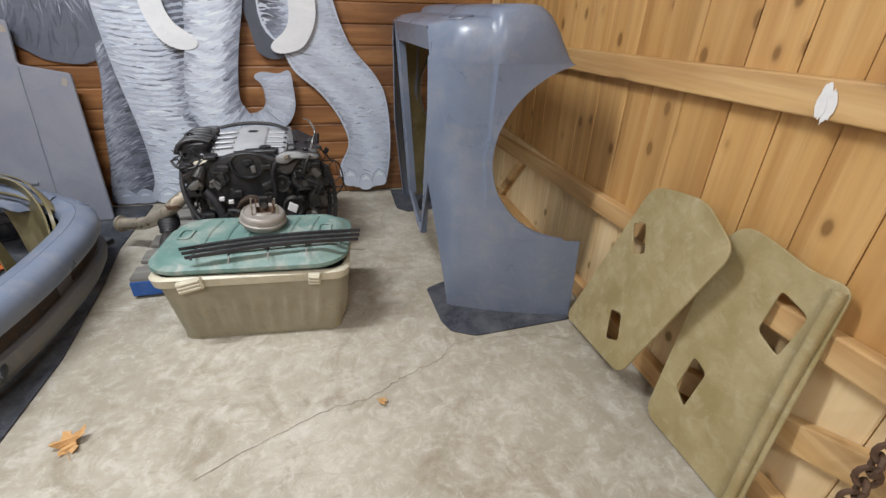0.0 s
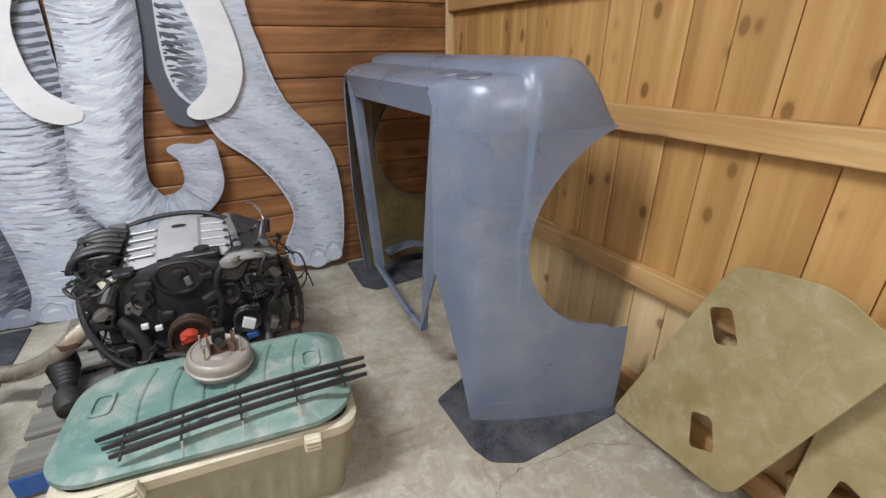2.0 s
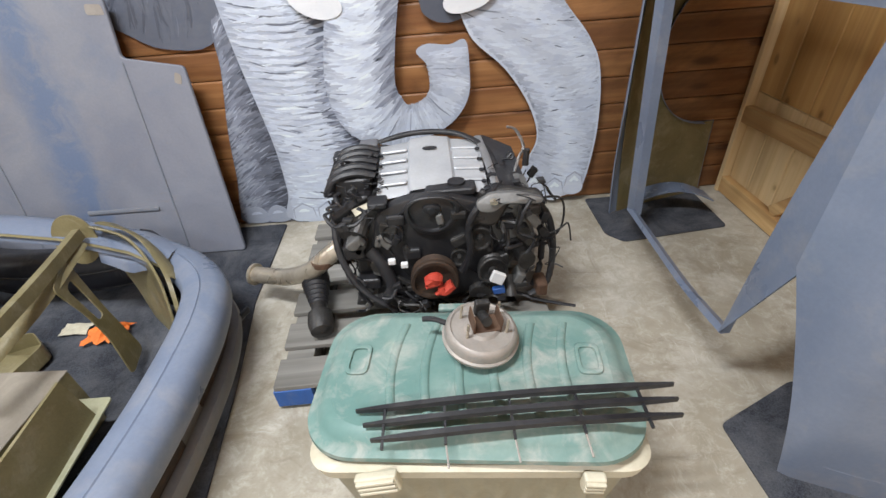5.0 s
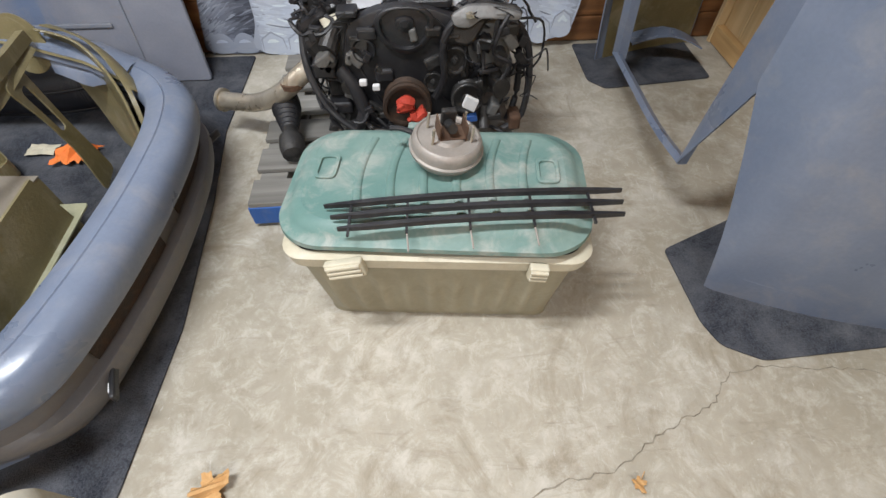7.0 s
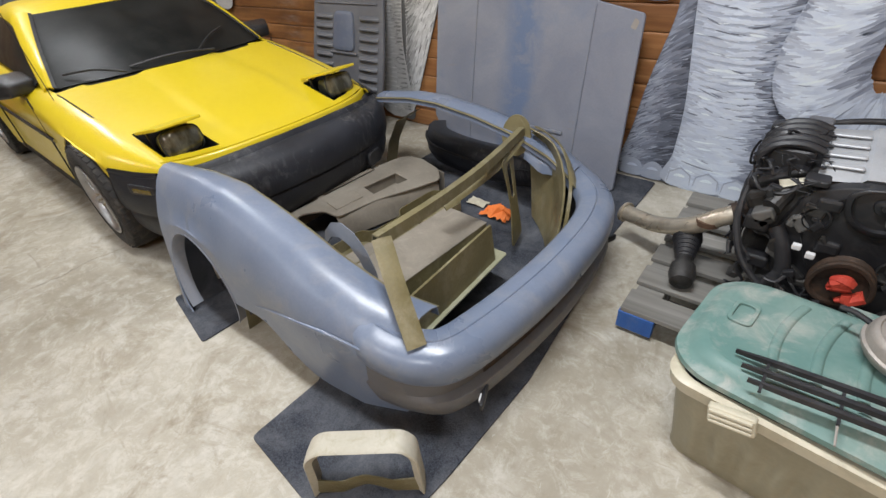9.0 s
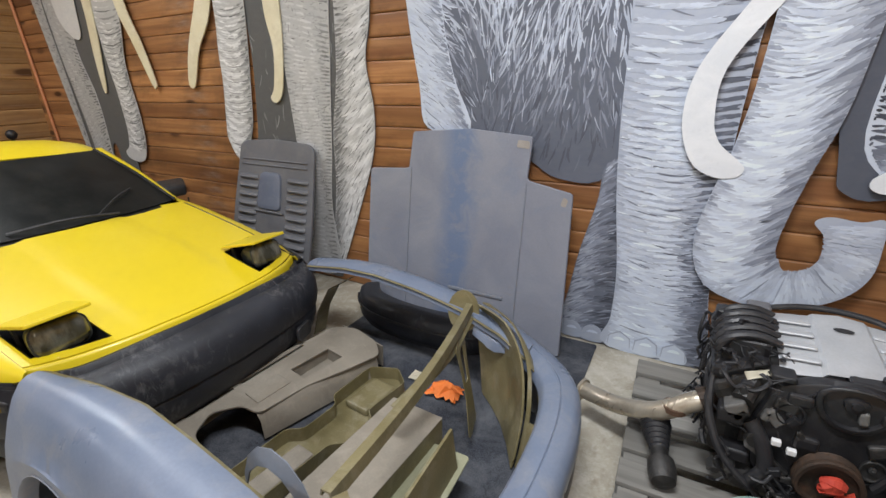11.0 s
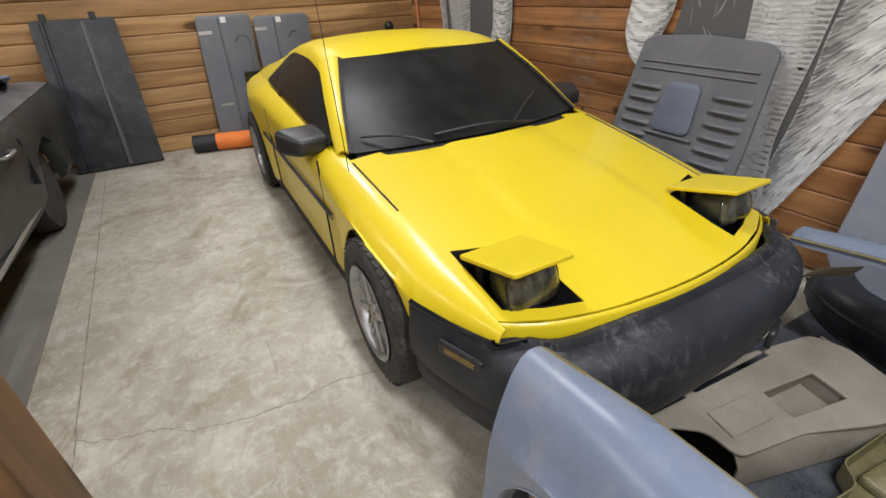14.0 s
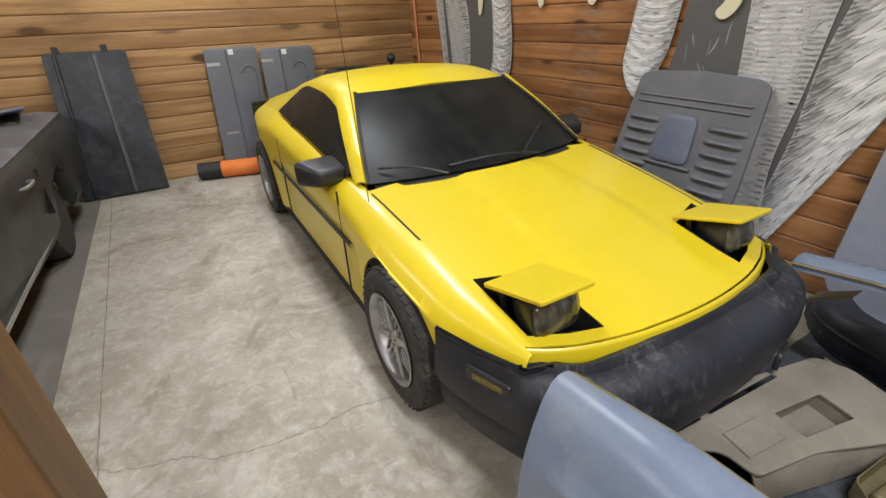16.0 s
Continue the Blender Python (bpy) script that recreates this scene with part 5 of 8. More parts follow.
def wing_row(x, far):
    zr, low = ridge(x), wing_low(x)
    if far and x < -1.45:
        low = max(low, zr - ramp(x, (-1.75, 0.10), (-1.45, 0.3)))
    k = ramp(x, (-2.7, 1.0), (-1.9, 1.0), (-1.3, 0.55))
    line = [(1.80, zr - 0.05), (1.795, zr - 0.015), (1.765, zr - 0.002), (1.72, zr), (1.68, zr - 0.012), (1.645, zr - 0.05 * k), (1.615, zr - 0.11 * k), (1.598, zr - 0.18 * k)]
    if not far:
        f = ramp(x, (-2.52, 0.62), (-2.05, 1.0))
        line = [(1.665 + (y - 1.665) * f if y > 1.665 else y, z) for y, z in line]
    top = line[-1][1]
    if far and x < -1.6:
        line = [(y, max(z, zr - 0.09)) for y, z in line]
        top = line[-1][1]
    for q in range(1, 8):
        z = top + (min(low, top - 0.003) - top) * q / 7
        line.append((1.592 + 0.05 * max(0.0, 0.28 - z) * ramp(x, (-2.0, 0.0), (-1.6, 1.2)), z))
    out = []
    for y, z in line:
        y += ramp(x, (-1.55, 0.0), (-1.36, 0.022), (-1.2, 0.09)) - flare(x, z)
        lean = 0.05 * min(1.0, max(0.0, (zr - z) / 0.5)) * ramp(x, (-2.52, 1.0), (-2.3, 0.0))
        p = Vector((x + lean, y, z))
        if far:
            p = Vector((p.x - 0.05, 4.735 - p.y, p.z * ramp(x, (-2.5, 0.87), (-1.3, 0.98))))
        out.append(p)
    return out


wxs = sorted({-2.515 + 0.05 * k for k in range(26)} | {SA[0] + SA[2] * math.cos(math.pi * k / 20) for k in range(19)} | {-2.49, -1.22})
wxs = [x for x in wxs if x <= -1.22 and not (-2.485 < x < -2.462)]
for far in (False, True):
    rows = [wing_row(x, far) for x in wxs]
    part("wing", sheet(rows, 0.006), M["primer"], shell, "blue-grey primed front wing with wheel arch", smooth=True)
    inner = []
    for r in rows:
        inner.append([p + Vector((0, -0.010 if far else 0.010, -0.006)) for p in r[1:]])
    part("inner_skin", sheet(inner, 0.002), M["olive"], shell, "olive resin inside", smooth=True)
    s = -1 if far else 1
    if far:
        leg = [[Vector((x, 3.11 + s * o, z)) for o in (0.0, 0.05, 0.10)] for x, z in ((-2.66, 0.02), (-2.60, 0.2), (-2.50, 0.36), (-2.38, 0.43))]
        part("arch_web", sheet(leg, 0.004), M["olive"], shell, smooth=True)
        continue
    # rear leg of the arch, return lip and olive webs
    rows = []
    for z in np.linspace(0.012, 0.205, 7):
        xi = SA[0] - math.sqrt(max(0.0, SA[2] ** 2 - (z - SA[1]) ** 2))
        x0 = -2.475 + 0.012 + 0.045 * (0.6 - z) / 0.5 - 0.03
        rows.append([Vector((x0 + (max(xi, x0 + 0.02) - x0) * f, 1.592 - flare(-2.45, z), z)) for f in (0.0, 0.5, 1.0)])
    part("arch_leg", sheet(rows, 0.006), M["primer"], shell, smooth=True)
    lip, web = [], []
    for q in range(33):
        a = radians(-25 + 250 * q / 32)
        x, z = SA[0] + SA[2] * math.cos(a), SA[1] + SA[2] * math.sin(a)
        if z < 0.012:
            continue
        y = 1.592 - flare(max(x, -2.45), z)
        p = Vector((x + 0.05 * min(1.0, max(0.0, (0.62 - z) / 0.5)) * ramp(x, (-2.52, 1.0), (-2.3, 0.0)), y, z))
        d = Vector((SA[0] - x, 0, SA[1] - z)).normalized()
        lip.append([p + Vector((0, -0.002, 0)), p + d * 0.006 + Vector((0, 0.006, 0)), p + d * 0.010 + Vector((0, 0.045, 0))])
        web.append([p + d * 0.008 + Vector((0, 0.04, 0)), p - d * 0.01 + Vector((0, 0.10, 0)), p - d * 0.03 + Vector((0, 0.15, 0))])
    part("arch_lip", sheet(lip, 0.003), M["primer_dark"], shell, smooth=True)
    part("arch_liner", sheet(web, 0.003), M["dark_panel"], shell, smooth=True)
    part("arch_web", sheet([[Vector((x, y, z)) for y in (1.60, 1.66, 1.70)] for x, z in ((-2.07, 0.012), (-2.02, 0.14), (-1.98, 0.24))], 0.006), M["olive"], shell, smooth=True)
    part("body_line", tube([(-1.93, 1.588, 0.245), (-1.76, 1.591, 0.30), (-1.6, 1.593, 0.342), (-1.45, 1.607, 0.362), (-1.34, 1.622, 0.362), (-1.25, 1.64, 0.352)], [0.001, 0.005, 0.006, 0.006, 0.005, 0.001], 8), M["primer"], shell, smooth=True)
# nose swept from wing to wing
plan = spline([(-1.42, 1.605, 0), (-1.25, 1.635, 0), (-1.12, 1.685, 0), (-1.045, 1.77, 0), (-1.005, 1.94, 0), (-0.98, 2.15, 0), (-0.972, 2.36, 0), (-0.985, 2.6, 0), (-1.04, 2.80, 0), (-1.16, 2.95, 0), (-1.33, 3.06, 0), (-1.50, 3.115, 0)], 5)
SECT = [(-0.150, 0.325), (-0.140, 0.362), (-0.128, 0.374), (-0.075, 0.382), (-0.072, 0.378), (-0.068, 0.383), (-0.03, 0.376), (-0.006, 0.358), (0.004, 0.335), (0.006, 0.292), (0.0, 0.276), (-0.034, 0.270), (-0.036, 0.198), (-0.006, 0.190), (0.0, 0.172), (-0.012, 0.125), (-0.04, 0.08), (-0.075, 0.06)]
rows = []
for i, p in enumerate(plan):
    t = (plan[min(i + 1, len(plan) - 1)] - plan[max(i - 1, 0)]).normalized()
    n = Vector((t.y, -t.x, 0))
    near, far = max(0.0, (1.75 - p.y) / 0.15), max(0.0, (p.y - 2.9) / 0.2)
    lift = (ridge(p.x) - 0.392) * min(1, near) + (ridge(p.x) * 0.95 - 0.392) * min(1, far)
    flat = min(1.0, max(near, far))
    tuck = 0.04 * min(1.0, max(0.0, (-1.30 - p.x) / 0.08))
    base = 0.06 + 0.04 * min(1.0, max(0.0, (-1.30 - p.x) / 0.1))
    row = []
    for o, z in SECT:
        o = o * (1 - flat) if 0.195 < z < 0.272 else o
        z = z + max(0.0, lift) * (1 if z > 0.3 else (z - 0.06) / 0.24)
        row.append(p + n * (o - tuck) + Vector((0, 0, max(z - (0.8 * tuck if z > 0.3 else 0.0), base))))
    rows.append(row)
part("nose", sheet([r[:12] for r in rows], 0.006), M["primer"], shell, "rounded blue-grey nose", smooth=True)
part("lower_nose", sheet([r[11:] for r in rows], 0.006), M["dirty_primer"], shell, "dirty bare lower nose with lamp slots", smooth=True)
# near-black sheets in the groove stand in for the shade of deep intakes
slot = [[r[11] + (r[12] - r[11]) * f + (r[9] - r[11]) * 0.10 for f in (0.06, 0.5, 0.94)] for r in rows if 1.86 < r[11].y < 2.80]
for a, b in ((0, len(slot) // 2 - 1), (len(slot) // 2 + 1, len(slot))):
    part("intake", sheet(slot[a:b], 0.004), M["rusty_black"], shell, "dark sheet standing in for the shade inside an intake slot")
for y, x in ((1.83, -1.022), (2.78, -1.045)):
    s = 1 if y < 2.3 else -1
    bm = box(-0.006, -0.055, -0.016, 0.008, 0.055, 0.016, 0.008)
    part("lamp_slot", moved(bm, Matrix.Translation((x + 0.005, y, 0.165)) @ Matrix.Rotation(s * radians(22), 4, "Z")), M["black_plastic"], shell)
    bm = box(-0.003, -0.014, -0.006, 0.007, 0.014, 0.006, 0.002)
    part("lamp_scrap", moved(bm, Matrix.Translation((x + 0.004, y - 0.02, 0.165)) @ Matrix.Rotation(s * radians(22), 4, "Z")), M["white"], shell)
# inner frame of raw resin
A, B = Vector((-1.55, 2.93, 0.525)), Vector((-1.365, 1.818, 0.622))
rows = []
for s in np.linspace(0, 1, 10):
    p = A + (B - A) * s + Vector((0.02 * math.sin(math.pi * s), 0, -0.015 * math.sin(math.pi * s)))
    rows.append([p + Vector((-0.034, 0, -0.02)), p + Vector((-0.030, 0, 0.0)), p + Vector((0.0, 0, 0.004)), p + Vector((0.004, 0, -0.034))])
part("brace", sheet(rows, 0.005), M["olive"], shell, "olive resin brace")
for pts, w, nm in (([B + Vector((0.01, 0.0, 0)), (-1.27, 1.77, 0.52), (-1.16, 1.715, 0.385)], 0.028, "strut"),
                   ([A + Vector((0.0, -0.03, -0.04)), (-1.50, 2.60, 0.47), (-1.54, 2.30, 0.42)], 0.022, "strut")):
    line = spline(pts, 6)
    rows = []
    for i, p in enumerate(line):
        t = (line[min(i + 1, len(line) - 1)] - line[max(i - 1, 0)]).normalized()
        side = t.cross(Vector((0.5, -0.3, 0.8))).normalized()
        rows.append([p - side * w, p - side * w * 0.3 + Vector((0.004, 0, 0.004)), p + side * w * 0.3 + Vector((0.004, 0, 0.004)), p + side * w])
    part(nm, sheet(rows, 0.005), M["olive"], shell, smooth=True)
# rounded blade over the brace, slotted strap under it
bm = plate([[Vector((0.075 * math.cos(a), 0.10 * math.sin(a), 0)) for a in [2 * math.pi * k / 28 for k in range(28)]]], 0.005, 0.001)
part("blade", moved(bm, basis(A + Vector((-0.055, 0.02, -0.055)), (-1.0, -0.15, 0), (0, 0.2, 1))), M["olive"], shell, "rounded olive blade")
strap = rounded([Vector((x, y, 0)) for x, y in ((-0.02, 0.0), (0.13, 0.02), (0.10, 0.16), (0.10, 0.28), (0.15, 0.44), (0.0, 0.44), (0.0, 0.2))], 0.03, 4)
slit = rounded([Vector((x, y, 0)) for x, y in ((0.03, 0.05), (0.08, 0.06), (0.07, 0.22), (0.03, 0.22))], 0.02, 4)
part("strap", moved(plate([strap, slit], 0.005, 0.001), basis(Vector((-1.52, 2.76, 0.50)), (0.25, -0.95, 0.02), (0.16, 0.0, -1))), M["olive"], shell, "olive strap with a slot")
# inner arch wall that follows the nose corner, with its edge bead and an outer web with a cut-out
edge = spline([(-1.53, 2.95, 0.52), (-1.38, 2.90, 0.49), (-1.27, 2.80, 0.40), (-1.22, 2.70, 0.26), (-1.22, 2.64, 0.10), (-1.23, 2.62, 0.02)], 5)
back = spline([(-1.57, 3.00, 0.47), (-1.56, 3.01, 0.38), (-1.55, 3.01, 0.28), (-1.54, 3.01, 0.18), (-1.53, 3.00, 0.09), (-1.52, 2.99, 0.02)], 5)
part("arch_wall", sheet([[p + (q - p) * f + Vector((0.02, 0.02, 0)) * math.sin(math.pi * f) for f in np.linspace(0, 1, 5)] for p, q in zip(edge, back)], 0.004), M["olive"], shell, "curved olive resin wall", smooth=True)
part("edge_bead", tube(edge, 0.005, 6, steps=1), M["olive"], shell, smooth=True)
rim_line = spline([(-1.49, 2.99, 0.485), (-1.35, 2.92, 0.44), (-1.235, 2.82, 0.35), (-1.165, 2.69, 0.26), (-1.155, 2.58, 0.16), (-1.16, 2.51, 0.03)], 5)
rows = [[p + Vector((0.012, 0.016, 0.004)) + (q - p) * f + Vector((0, 0, 0.008)) * math.sin(math.pi * f) for f in np.linspace(0, 1, 7)] for p, q in zip(edge, rim_line)]
bm = sheet(rows)
bm.faces.ensure_lookup_table()
bmesh.ops.delete(bm, geom=[bm.faces[i * 6 + k] for i in range(11, 17) for k in (2, 3, 4)], context="FACES")
bmesh.ops.solidify(bm, geom=list(bm.faces), thickness=0.004)
part("web", bm, M["olive"], shell, "dusty olive web with a cut-out", smooth=True)
# rear wheel tub of the near wing
rows = [[(-1.72 + 0.16 * math.cos(a) * s, 1.84 + 0.10 * s, 0.20 + 0.26 * math.sin(a) * s + 0.02) for a in [math.pi * q / 8 for q in range(9)]] for s in (1.0, 0.92, 0.8)]
part("tub", sheet(rows, 0.005), M["primer_dark"], shell, smooth=True)

# ---- loose mouldings lying inside the shell ----
dash = thing("dashboard_moulding", basis((-2.50, 1.93, 0.03), (0.13, 1.05, 0.02), (0.95, -0.1, -0.08)) @ Matrix.Diagonal((1, 1, -1, 1)), "dusty brown dashboard moulding with square pocket on black carpet", "car part")
rim = [(0.0, -0.02), (0.30, -0.03), (0.70, -0.05), (1.0, -0.02), (1.06, 0.08), (1.04, 0.25), (0.97, 0.34), (0.80, 0.30), (0.60, 0.24), (0.36, 0.22), (0.34, 0.12), (0.24, 0.06), (0.14, 0.12), (0.12, 0.24), (0.0, 0.22)]
hole = [(0.62, 0.09), (0.84, 0.10), (0.84, 0.21), (0.62, 0.19)]
slot = [(0.42, -0.015), (0.78, -0.03), (0.78, -0.012), (0.42, 0.004)]
slot2 = [(0.16, -0.005), (0.38, -0.012), (0.38, 0.006), (0.16, 0.014)]
part("top", plate([rounded([Vector((x, y, 0)) for x, y in rim], 0.03)] + [rounded([Vector((x, y, 0)) for x, y in h], 0.006, 2) for h in (hole, slot, slot2)], 0.012, 0.003, pose(0, 0, 0.14)), M["dusty_brown"], dash)
rows = [[(x, 0.20 + 0.10 * ramp(x, (0.36, 0), (1.0, 1)) + o, z) for x in np.linspace(0.36, 0.97, 8)] for o, z in ((0.0, 0.142), (0.03, 0.10), (0.04, 0.01))]
part("front", sheet(rows, 0.006), M["dusty_brown"], dash, smooth=True)
part("pocket", box(0.61, 0.08, 0.06, 0.85, 0.22, 0.068), M["dusty_brown"], dash)
for x0, y0, x1, y1 in ((0.61, 0.08, 0.615, 0.2), (0.845, 0.08, 0.85, 0.21), (0.61, 0.08, 0.85, 0.085)):
    part("pocket_wall", box(x0, y0, 0.06, x1 + 0.004, y1, 0.139), M["dusty_brown"], dash)
part("raised_panel", box(0.39, 0.075, 0.145, 0.56, 0.17, 0.152, 0.004), M["dusty_brown"], dash)
part("end_wall", sheet([[(1.04, y, z) for y in np.linspace(0.0, 0.3, 6)] for z in (0.14, 0.01)], 0.006), M["dusty_brown"], dash)

tray = thing("resin_tray", pose(-1.98, 2.42, 0.012, 0, 0, 84), "olive resin tray with stepped edges lying on black carpet", "car part")
outline = rounded([Vector((x, y, 0)) for x, y in ((-0.55, -0.09), (-0.10, -0.10), (-0.06, -0.15), (0.10, -0.15), (0.14, -0.09), (0.38, -0.10), (0.45, 0.0), (0.38, 0.13), (0.12, 0.12), (0.08, 0.06), (-0.10, 0.06), (-0.14, 0.12), (-0.55, 0.11))], 0.025)
part("floor_pan", plate([outline], 0.006, 0.001, pose(0, 0, 0.02)), M["olive"], tray)
rows = [[p + Vector((0, 0, z)) for p in outline + outline[:1]] for z in (0.018, 0.085, 0.09)]
part("side_wall", sheet(rows, 0.004), M["olive"], tray, smooth=False)
part("step", box(-0.5, -0.07, 0.02, -0.15, 0.03, 0.07, 0.012), M["dusty_brown"], tray)
part("step", box(0.15, -0.06, 0.02, 0.36, 0.08, 0.06, 0.012), M["olive"], tray)

rbox = thing("resin_box", pose(-1.60, 2.19, 0.012, 0, 0, -3), "dusty olive resin box with hollow end lying on carpet", "car part")
bm = joined(box(-0.115, -0.31, 0.238, 0.115, 0.31, 0.248, 0.003), box(-0.115, -0.31, 0.0, -0.107, 0.31, 0.242), box(0.107, -0.31, 0.0, 0.115, 0.31, 0.242), box(-0.11, 0.302, 0.0, 0.11, 0.31, 0.242))
part("shell", bm, M["olive"], rbox)
part("top_skin", box(-0.117, -0.312, 0.249, 0.117, 0.312, 0.254, 0.002), M["dusty_brown"], rbox, "dusty brown top")
flat = thing("resin_sheet", basis((-1.30, 1.77, 0.185), (-0.03, 1, 0.02), (-0.99, 0, -0.10)), "flat olive resin sheet resting on a resin box", "car part")
part("sheet", plate([rounded([Vector((x, y, 0)) for x, y in ((0, 0), (0.66, 0.0), (0.68, 0.19), (0.0, 0.19))], 0.015)], 0.006, 0.001), M["pale_olive"], flat)
part("prop", box(0.02, 0.02, 0.003, 0.60, 0.03, 0.17), M["olive"], flat)

rag = thing("orange_rag", pose(-1.68, 2.90, 0.012), "crumpled bright orange plastic rag on black carpet", "rag")
rng = random.Random(4)
rows = [[(0.16 * (u - 0.5) + rng.uniform(-0.01, 0.01), 0.11 * (v - 0.5) + rng.uniform(-0.01, 0.01), 0.01 + 0.05 * math.sin(math.pi * u) * math.sin(math.pi * v) + rng.uniform(0, 0.02)) for u in np.linspace(0, 1, 10)] for v in np.linspace(0, 1, 8)]
part("cloth", sheet(rows, 0.002), M["orange"], rag)
rows = [[(-0.17 + 0.12 * (u - 0.5), 0.02 + 0.07 * (v - 0.5), 0.008 + rng.uniform(0, 0.012)) for u in np.linspace(0, 1, 6)] for v in np.linspace(0, 1, 5)]
scrap = tagged(part("paper_scrap", sheet(rows, 0.001), M["cream"]), "crumpled pale paper scrap on black carpet", "paper")
scrap.location = (-1.68, 2.93, 0.008)

bcover = thing("bumper_cover", pose(-2.1, 3.24, 0.012), "black rubber bumper cover lying before the bonnet panel", "car part")
line = spline([(-0.50, 0.16, 0), (-0.36, 0.02, 0), (-0.1, -0.05, 0), (0.2, -0.055, 0), (0.42, 0.0, 0), (0.5, 0.14, 0)], 5)
rows = []
for i, p in enumerate(line):
    t = (line[min(i + 1, len(line) - 1)] - line[max(i - 1, 0)]).normalized()
    n = Vector((t.y, -t.x, 0))
    rows.append([p + n * o + Vector((0, 0, z)) for o, z in ((-0.13, 0.20), (-0.05, 0.205), (-0.01, 0.18), (0.01, 0.12), (0.005, 0.06), (-0.03, 0.004))])
part("cover", sheet(rows, 0.008), M["bumper"], bcover, smooth=True)
part("rubbing_bead", tube([r[3] + Vector((0, 0, 0.012)) for r in rows[::3]], 0.008, 8), M["black_rubber"], bcover, smooth=True)
part("lower_lip", tube([r[5] + Vector((0, 0, 0.012)) for r in rows[::3]], 0.012, 8), M["black_rubber"], bcover, smooth=True)

# ---- lamp bezel standing on the mat ----
bezel = thing("lamp_bezel", basis((-1.285, 1.345, 0.012), (0.255, 0.205, 0), (0.0, 0.02, 1)), "pale raw fibreglass headlamp bezel standing on dark carpet", "car part")
W = 0.325
outer = rounded([Vector((0.0, 0.0, 0)), Vector((0.008, 0.18, 0)), Vector((0.05, 0.222, 0)), Vector((W - 0.04, 0.222, 0)), Vector((W - 0.006, 0.18, 0)), Vector((W, 0.0, 0))], 0.04, 5)[5:-5]
band = [Vector((0.0, 0.0, 0))] + outer + [Vector((W, 0.0, 0))]
rows = []
cx, cy = W / 2, 0.08
for p in band:
    d = Vector((p.x - cx, p.y - cy, 0)).normalized()
    rows.append([p - d * 0.022 + Vector((0, 0, 0.0)), p - d * 0.004 + Vector((0, 0, 0.012)), p + Vector((0, 0, 0.008)), p + Vector((0, 0, -0.025)), p - d * 0.004 + Vector((0, 0, -0.058))])
part("hood", sheet(rows, 0.004), M["bezel"], bezel, smooth=True)
wave = [Vector((x, 0.012 + 0.045 * max(0.0, 1 - abs(x - W * 0.5) / 0.07) ** 0.8, 0)) for x in np.linspace(0.004, W - 0.004, 24)]
rows = [[p + Vector((0, 0.036 + 0.05 * abs(p.x - W / 2) / W, 0.0)), p + Vector((0, 0.01, 0.004)), p + Vector((0, -0.008, 0.0))] for p in wave]
part("lower_lip", sheet(rows, 0.004), M["olive"], bezel, smooth=True)

# ---- engine on a pallet ----
pallet = thing("pallet", pose(-0.36, 3.0, 0, 0, 0, 1.5), "weathered grey wooden pallet with a blue painted end", "pallet")
for k in range(6):
    y = -0.45 + k * 0.178
    part("deck_board", box(-0.5, y - 0.062, 0.098, 0.5, y + 0.062, 0.118, 0.003), M["grey_wood"], pallet)
for x in (-0.44, 0.0, 0.44):
    part("stringer", box(x - 0.05, -0.485, 0.02, x + 0.05, 0.52, 0.097, 0.003), M["grey_wood"], pallet)
    part("bottom_board", box(x - 0.06, -0.48, 0.001, x + 0.06, 0.52, 0.019, 0.002), M["grey_wood"], pallet)
part("blue_end", box(-0.505, -0.515, 0.018, -0.375, -0.487, 0.098, 0.003), M["blue"], pallet, "blue painted pallet end")

engine = thing("engine", pose(0, 0, 0), "greasy black vee engine with silver cover and loose wiring on pallet", "engine")
# block, heads and sump
bm = joined(box(-0.50, 2.66, 0.20, -0.06, 3.20, 0.52, 0.03), box(-0.46, 2.70, 0.12, -0.10, 3.15, 0.22, 0.03))
part("block", bm, M["cast"], engine)
for s, name in ((-1, "cylinder_head"), (1, "cylinder_head")):
    bm = box(-0.11, -0.26, -0.075, 0.11, 0.25, 0.075, 0.025)
    moved(bm, Matrix.Translation((-0.285 + s * 0.205, 2.93, 0.56)) @ Matrix.Rotation(radians(s * 38), 4, "Y"))
    head = part(name, bm, M["cast"], engine)
    bm = box(-0.085, -0.25, 0.07, 0.085, 0.24, 0.115, 0.02)
    moved(bm, Matrix.Translation((-0.285 + s * 0.205, 2.93, 0.56)) @ Matrix.Rotation(radians(s * 38), 4, "Y"))
    part("valve_cover", bm, M["black_plastic"], head)
part("label_sticker", moved(box(-0.038, -0.012, 0, 0.038, 0.012, 0.002), Matrix.Translation((-0.500, 2.672, 0.632)) @ Matrix.Rotation(radians(62), 4, "X") @ Matrix.Rotation(radians(28), 4, "Z")), M["cream"], engine, "small pale label")
# timing cover
cover_rim = [Vector((x, z, 0)) for x, z in ((-0.46, 0.62), (-0.36, 0.70), (-0.22, 0.70), (-0.12, 0.63), (-0.08, 0.50), (-0.12, 0.33), (-0.20, 0.25), (-0.38, 0.25), (-0.47, 0.34), (-0.50, 0.48))]
part("timing_cover", plate([rounded(cover_rim, 0.04)], 0.05, 0.012, Matrix(((1, 0, 0, 0), (0, 0, -1, 2.655), (0, 1, 0, 0), (0, 0, 0, 1)))), M["black_plastic"], engine, smooth=True)


